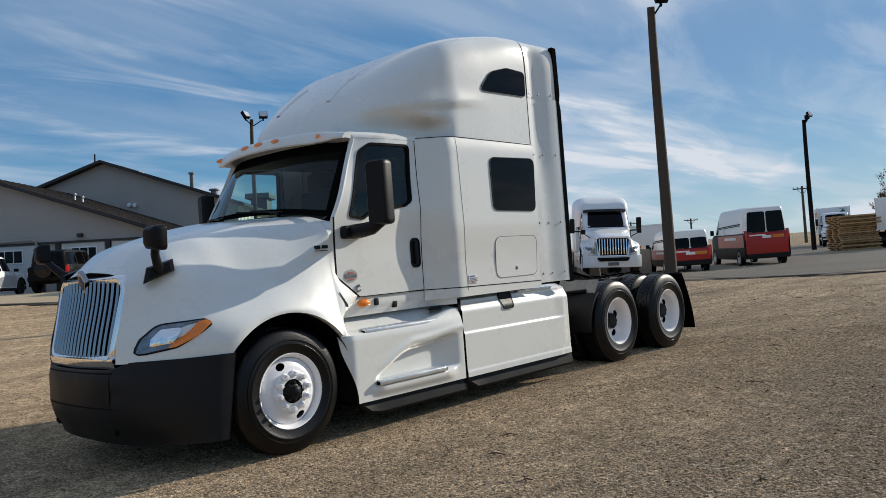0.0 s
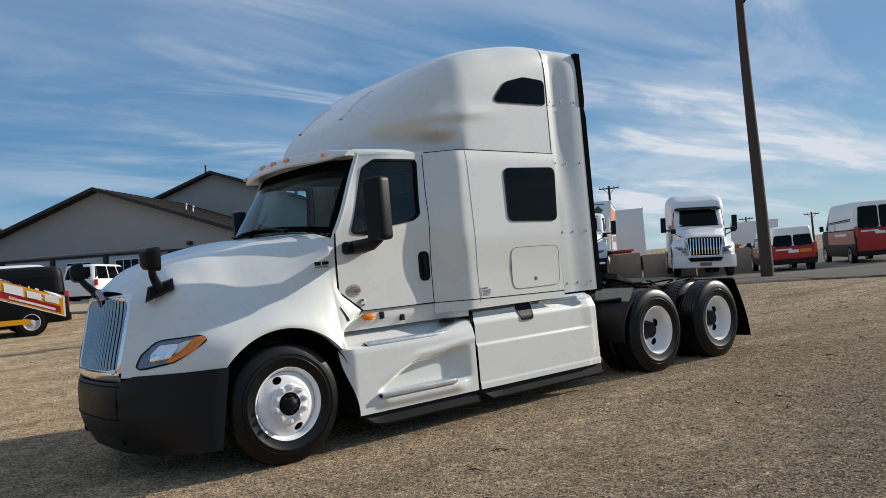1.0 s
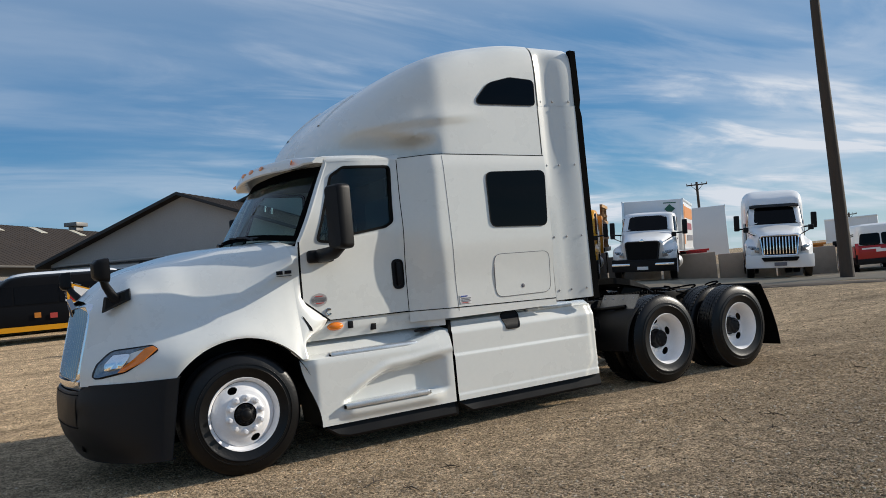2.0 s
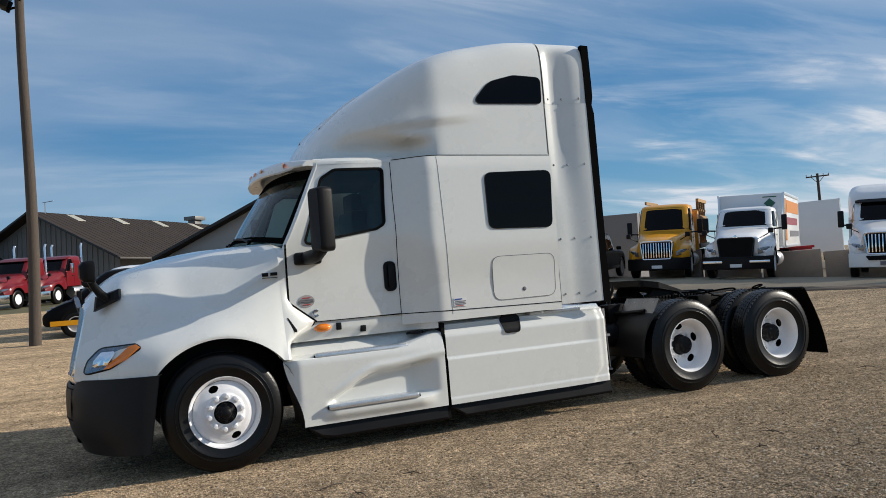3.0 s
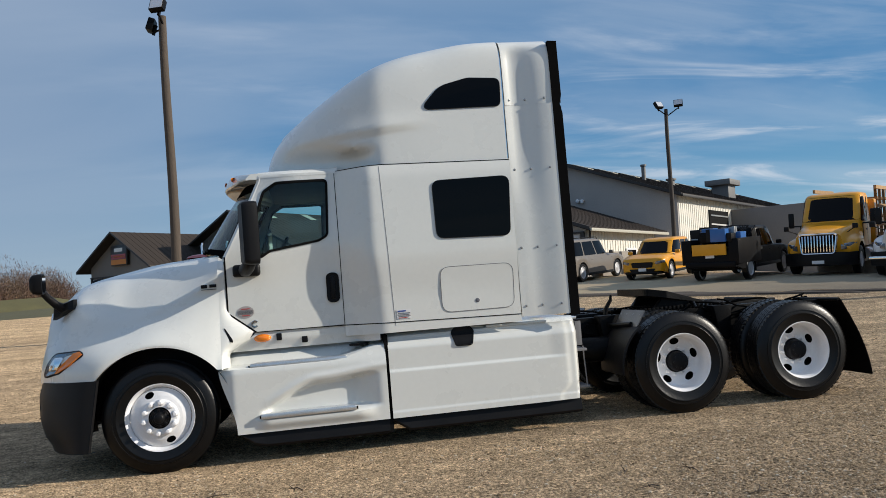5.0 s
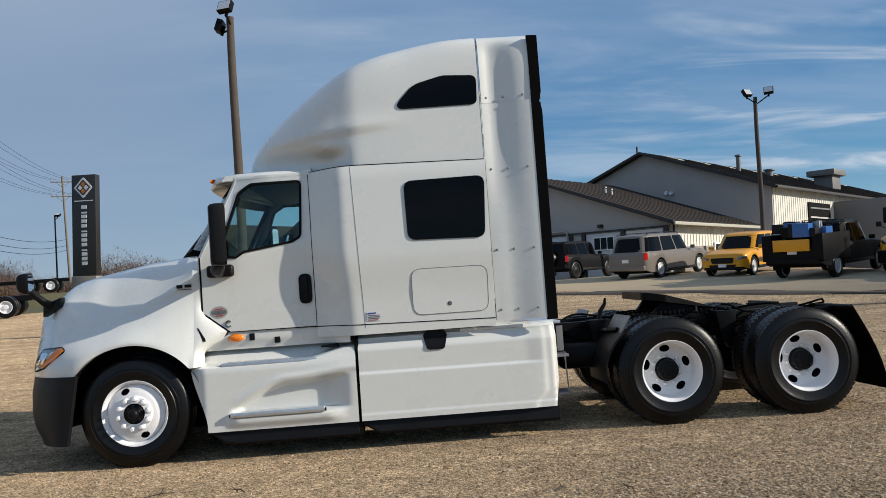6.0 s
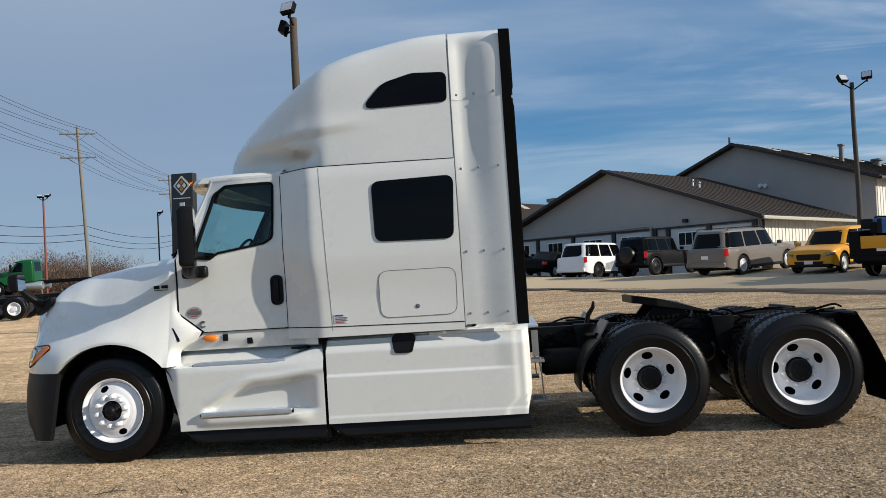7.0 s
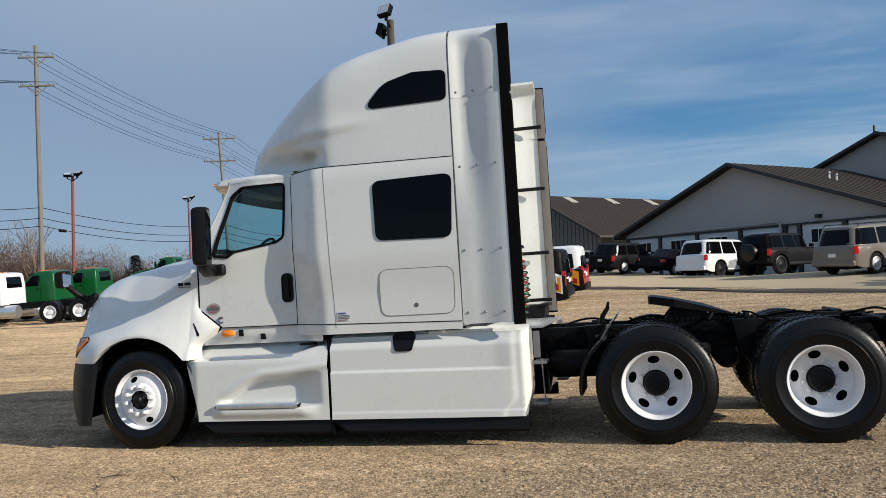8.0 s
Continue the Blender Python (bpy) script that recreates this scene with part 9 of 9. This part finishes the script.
def patch(name, label, cx, cy, along, across, yaw, mat_, h=0.012, n=28):
    bm = bmesh.new()
    rim = []
    for i in range(n):
        a = 2 * math.pi * i / n
        k = 1 + 0.25 * noise.noise(Vector((cx + 2 * math.cos(a), cy + 2 * math.sin(a), 3)))+ random.uniform(-0.12, 0.12)
        u, v = along * k * math.cos(a), across * k * math.sin(a)
        x, y = cx + u * math.cos(radians(yaw)) - v * math.sin(radians(yaw)), cy + u * math.sin(radians(yaw)) + v * math.cos(radians(yaw))
        rim.append((x, y, lot_z(x, y) + 0.004))
    inner = [(cx + (x - cx) * 0.8, cy + (y - cy) * 0.8, lot_z(cx + (x - cx) * 0.8, cy + (y - cy) * 0.8) + h) for x, y, z in rim]
    vs = skin(bm, [rim, inner, [(cx + (x - cx) * 0.05, cy + (y - cy) * 0.05, lot_z(cx, cy) + h) for x, y, z in rim]], close=True)
    bm.faces.new(vs[-1])
    tagged(part(name, bm, mat_), label, "ground", kind="structure")


M_DIRT = material("dark_damp_dirt", (0.058, 0.044, 0.032), 0.95, var=0.3, scale=1.2, fine=25, bump=0.8)
for a in span(-19, 16, 15):
    b = 19.8 + random.uniform(-0.5, 0.4) - 1.2 * sstep(9, 16, a)
    patch("dirt_strip", "dark damp dirt along the asphalt's edge", 0.76 * b + 0.65 * a, 0.65 * b - 0.76 * a, random.uniform(1.3, 2.6), random.uniform(0.18, 0.5), BEAR, M_DIRT, 0.05)
patch("earth_bank", "low bank of dry brown grass at the lot's edge", -25.4, 43.8, 12.5, 5.0, 12, M_GRASS, 0.68)
bm = bmesh.new()
rows = [[(x, y, min(2.0, lot_z(x, y)) + (0.03 if 34 < y < 66 else -0.05)) for x in span(-60, -1.5, 30)] for y in (33.2, 34.4, 38, 42, 46, 50, 54, 58, 63, 67)]
skin(bm, rows)
tagged(part("verge", bm, M_GRASS), "dry green and brown grass verge", "grass", kind="structure")


def stones(name, label, count, x0, x1, y0, y1, r0, r1, seed, mat_, thin=None):
    """Loose stones over the gravel, as one joined mesh."""
    rng = np.random.default_rng(seed)
    ang = np.arange(5) * 2 * math.pi / 5
    dome = np.array([(math.cos(t), math.sin(t), -0.1) for t in ang] + [(0.72 * math.cos(t + 0.3), 0.72 * math.sin(t + 0.3), 0.42) for t in ang])
    x, y = rng.uniform(x0, x1, count), rng.uniform(y0, y1, count)
    if thin:
        keep = thin(x, y, rng)
        x, y = x[keep], y[keep]
    n = len(x)
    r = r0 + (r1 - r0) * rng.random(n) ** 3.5
    a = rng.uniform(0, 6.3, n)
    sh = 1 + rng.uniform(-0.28, 0.28, (n, 10, 3))
    v = dome[None] * sh * r[:, None, None] * np.stack([rng.uniform(0.8, 1.3, n), rng.uniform(0.7, 1.0, n), rng.uniform(0.7, 1.5, n)], axis=1)[:, None, :]
    c, s = np.cos(a)[:, None], np.sin(a)[:, None]
    vx, vy = v[:, :, 0] * c - v[:, :, 1] * s, v[:, :, 0] * s + v[:, :, 1] * c
    z = np.array([lot_z(p, q) for p, q in zip(x, y)])
    V = np.stack([vx + x[:, None], vy + y[:, None], v[:, :, 2] + z[:, None]], axis=2).reshape(-1, 3)
    base = 10 * np.arange(n)[:, None]
    sides = [base + np.array([[k, (k + 1) % 5, 5 + (k + 1) % 5, 5 + k]]) for k in range(5)]
    quads = np.stack(sides, axis=1).reshape(-1, 4).tolist()
    tops = (base + np.arange(5, 10)[None]).tolist()
    me = bpy.data.meshes.new(name)
    me.from_pydata(V.tolist(), [], quads + tops)
    me.materials.append(mat_)
    tagged(new(name, me), label, "gravel", kind="stuff")


def stone_material(name, tones):
    """Loose stones, each of its own tone, with a fine grain."""
    m = material(name, (0.3, 0.23, 0.15), 0.92, var=0.2, fine=300, spec=0.05)
    n, l = m.node_tree.nodes, m.node_tree.links
    isl = n.new("ShaderNodeNewGeometry")
    rp = n.new("ShaderNodeValToRGB")
    for k, (pos, rgb) in enumerate(tones):
        e = rp.color_ramp.elements[k] if k < 2 else rp.color_ramp.elements.new(pos)
        e.position, e.color = pos, (*rgb, 1)
    l.new(isl.outputs["Random Per Island"], rp.inputs[0])
    sc = [k for k in n if k.bl_idname == "ShaderNodeVectorMath"][0]
    l.new(rp.outputs[0], sc.inputs[0])
    return m


M_STONE = stone_material("gravel_stone", ((0.0, (0.17, 0.125, 0.08)), (1.0, (0.60, 0.52, 0.41)), (0.35, (0.34, 0.25, 0.155)), (0.7, (0.43, 0.32, 0.20)), (0.92, (0.46, 0.37, 0.26))))
M_STONE2 = stone_material("grey_gravel_stone", ((0.0, (0.12, 0.088, 0.058)), (1.0, (0.62, 0.54, 0.43)), (0.35, (0.28, 0.205, 0.13)), (0.7, (0.39, 0.295, 0.19)), (0.92, (0.46, 0.38, 0.28))))
near = lambda x, y, rng: rng.random(len(x)) < 0.35 + 0.65 * (np.sin(x * 1.3 + 2 * np.sin(y * 0.7)) * np.sin(y * 1.1 + x * 0.3) > -0.2)
lane = lambda x, y, rng: near(x, y, rng) & (rng.random(len(x)) < np.clip((-1.4 - y) / 2.0, 0.12, 1))
stones("gravel", "loose grey and tan gravel stones", 150000, -3.5, 9.5, -4.6, -0.4, 0.0045, 0.014, 1, M_STONE2, lane)
stones("gravel", "loose tan gravel stones", 60000, -4.5, 10.5, -4.0, 1.5, 0.005, 0.015, 4, M_STONE, near)
stones("gravel", "scattered tan and grey gravel stones", 22000, 6, 18, -4.5, 8, 0.007, 0.022, 2, M_STONE, near)
stones("gravel", "coarser loose gravel stones along the lane", 20000, 2.5, 11.5, -5.0, -0.6, 0.007, 0.018, 6, M_STONE, near)
stones("gravel", "scattered gravel stones before the truck", 9000, -9, 4, 2.5, 12, 0.008, 0.022, 3, M_STONE, near)
M_TWIG = material("dead_twig", (0.055, 0.04, 0.028), 0.9, var=0.3)
random.seed(21)
for k in range(26):
    x, y = random.uniform(-1, 9), random.uniform(-3.4, -0.6)
    if k > 16:
        x, y = random.uniform(7, 16), random.uniform(-2, 6)
    bm = bmesh.new()
    a, l = random.uniform(0, 3.1), random.uniform(0.03, 0.12)
    u = Vector((math.cos(a), math.sin(a), 0)) * l
    c = Vector((x, y, lot_z(x, y) + 0.012))
    tube(bm, [c - u, c + Vector((0.02, 0.01, 0.01)), c + u], [0.003, 0.005, 0.002], 5)
    tube(bm, [c, c + u * 0.4 + Vector((-u.y, u.x, 0.1)) * 0.4], [0.005, 0.002], 4)
    tagged(part("twig", bm, M_TWIG), "small dead twig on the gravel", "twig", "twigs on the gravel")
# tufts of grass on the gravel
M_TUFT = material("dull_green_grass", (0.13, 0.135, 0.05), 0.9, var=0.2, island=0.4)
for cx, cy, n in ((6.0, -3.0, 140), (3.1, -3.3, 60), (8.5, -1.9, 120), (2.3, -3.6, 40), (9.8, -2.4, 80)):
    bm = bmesh.new()
    for k in range(n):
        a, d = random.uniform(0, 6.3), random.random() ** 0.6 * 0.3
        x, y, h = cx + 1.6 * d * math.cos(a), cy + d * math.sin(a), random.uniform(0.01, 0.035)
        b = random.uniform(0, 6.3)
        w = 0.003
        p = [bm.verts.new((x - w * math.cos(b), y - w * math.sin(b), 0)), bm.verts.new((x + w * math.cos(b), y + w * math.sin(b), 0)), bm.verts.new((x + 0.03 * math.sin(b * 3), y + 0.03 * math.cos(b * 3), h))]
        bm.faces.new(p)
    tagged(part("grass_tuft", bm, M_TUFT), "sparse dull green grass tuft on gravel", "grass", "grass tufts", "stuff")


def bare_tree(bm, base, h, rng, spread=0.5, depth=4, thin=0.5):
    """Twiggy winter tree: forked thin limbs."""
    def limb(p, d, l, r, k):
        q = p + d * l
        n = 5 if k == 0 else 3
        u = d.orthogonal().normalized(); v = d.cross(u)
        a = [bm.verts.new(p + r * (math.cos(2 * math.pi * i / n) * u + math.sin(2 * math.pi * i / n) * v)) for i in range(n)]
        b = [bm.verts.new(q + 0.55 * r * (math.cos(2 * math.pi * i / n) * u + math.sin(2 * math.pi * i / n) * v)) for i in range(n)]
        for i in range(n):
            bm.faces.new((a[i], a[(i + 1) % n], b[(i + 1) % n], b[i]))
        if k < depth:
            for j in range(3 if k < depth - 1 else 4):
                e = (d + Vector((rng.uniform(-1, 1), rng.uniform(-1, 1), rng.uniform(-0.1, 0.7))) * spread * 1.3).normalized()
                limb(p + d * l * rng.uniform(0.55, 1.0), e, l * rng.uniform(0.55, 0.8), r * thin, k + 1)
    limb(Vector(base), Vector((rng.uniform(-0.1, 0.1), rng.uniform(-0.1, 0.1), 1)).normalized(), h * 0.33, h * 0.016, 0)


rng = random.Random(5)
bm = bmesh.new()
for k in range(120):
    x = rng.uniform(-125, -42)
    y = rng.uniform(70, 112)
    bare_tree(bm, (x, y, 1.9), rng.uniform(5.0, 8.0), rng, 0.55, 4 if k % 2 else 3)
for k in range(9):
    bare_tree(bm, (rng.uniform(-62, -46), rng.uniform(48, 56), 1.8), rng.uniform(8.0, 11.5), rng, 0.5, 4)
tagged(part("far_woods", bm, M_BRANCH), "bare brown winter trees behind the road", "trees", kind="stuff")


def scrub(name, label, trees, per, seed, tall, long0, long1, wide, mat_):
    """A thicket of twiggy bare crowns along the horizon, as one joined mesh of thin twigs."""
    rg = np.random.default_rng(seed)
    count = trees * per
    tx = rg.uniform(-108, -30, trees)
    ty = rg.uniform(80, 112, trees) + 0.7 * np.minimum(0, tx + 45)
    th = (2.3 + 0.055 * np.maximum(0, -45 - tx) + 0.9 * np.sin(tx * 0.31 + ty * 0.05)) * rg.uniform(0.65, 1.35, trees) * tall
    tw = rg.uniform(1.2, 2.8, trees)
    k = np.repeat(np.arange(trees), per)
    u = rg.normal(0, 1, (count, 3))
    u *= (rg.random(count) ** 0.45 / np.linalg.norm(u, axis=1))[:, None]
    up = (u[:, 2] + 1) / 2
    p = np.stack([tx[k] + tw[k] * u[:, 0], ty[k] + tw[k] * u[:, 1], 1.8 + th[k] * (0.10 + 0.90 * up)], axis=1)
    d = np.stack([0.7 * u[:, 0] + rg.normal(0, 0.35, count), 0.7 * u[:, 1] + rg.normal(0, 0.35, count), rg.uniform(0.25, 1.0, count)], axis=1)
    d *= (rg.uniform(long0, long1, count) / np.linalg.norm(d, axis=1))[:, None]
    w = np.stack([rg.uniform(-1, 1, count), rg.uniform(-1, 1, count), rg.uniform(-0.4, 0.4, count)], axis=1) * wide
    V = np.stack([p - w, p + w, p + d], axis=1).reshape(-1, 3)
    me = bpy.data.meshes.new(name)
    me.from_pydata(V.tolist(), [], np.arange(3 * count).reshape(-1, 3).tolist())
    me.materials.append(mat_)
    tagged(new(name, me), label, "scrub", kind="stuff")


M_REDTWIG = material("red_brown_twigs", (0.085, 0.048, 0.036), 0.9, var=0.3, island=0.5)
scrub("far_scrub", "bare brown twiggy trees along the horizon", 620, 620, 31, 1.75, 0.16, 0.55, 0.028, M_BRANCH)
scrub("far_scrub", "dark red-brown twiggy trees along the horizon", 820, 520, 33, 1.55, 0.14, 0.45, 0.042, M_REDTWIG)
scrub("far_scrub", "dry brown leaves left on the scrub", 200, 300, 32, 1.1, 0.10, 0.30, 0.08, M_DRYLEAF)
cf = thing("conifer", "small dark conifer among the bare scrub", "tree", Matrix.Translation((-52.5, 73.5, 1.9)) @ Matrix.Diagonal((1.0, 1.0, 0.68, 1)))
bm = bmesh.new()
tube(bm, [(0, 0, 0), (0, 0, 8.0)], [0.2, 0.04], 6)
part("trunk", bm, M_WOOD, cf)
bm = bmesh.new()
for k in range(1500):
    hz = rng.random() ** 0.8
    a, r = rng.uniform(0, 6.3), 2.0 * (1 - hz) ** 0.8 * rng.uniform(0.4, 1.0) + 0.1
    c = Vector((r * math.cos(a), r * math.sin(a), 1.2 + 7.2 * hz))
    o = Vector((math.cos(a), math.sin(a), -0.25)) * 0.5
    s = Vector((-math.sin(a), math.cos(a), 0)) * 0.16
    bm.faces.new([bm.verts.new(c - s), bm.verts.new(c + s), bm.verts.new(c + o)])
part("crown", bm, material("dark_needles", (0.018, 0.024, 0.016), 0.9, var=0.3, island=0.4), cf)
bm = bmesh.new()
bare_tree(bm, (73.0, 14.4, 0), 6.4, rng, 0.6, 5, 0.62)
tips = [v.co.copy() for v in bm.verts if v.co.z > 2.6]
tr = thing("bare_tree", "thin tree with few leaves on the lot's edge", "tree")
part("trunk", bm, M_BRANCH, tr)
bm = bmesh.new()
for k in range(2600):
    c = rng.choice(tips) + Vector((rng.gauss(0, 0.10), rng.gauss(0, 0.10), rng.gauss(0, 0.10)))
    d = [Vector((rng.uniform(-1, 1), rng.uniform(-1, 1), rng.uniform(-1, 1))) * 0.085 for _ in range(3)]
    bm.faces.new([bm.verts.new(c + v) for v in d])
part("crown", bm, M_DRYLEAF, tr)
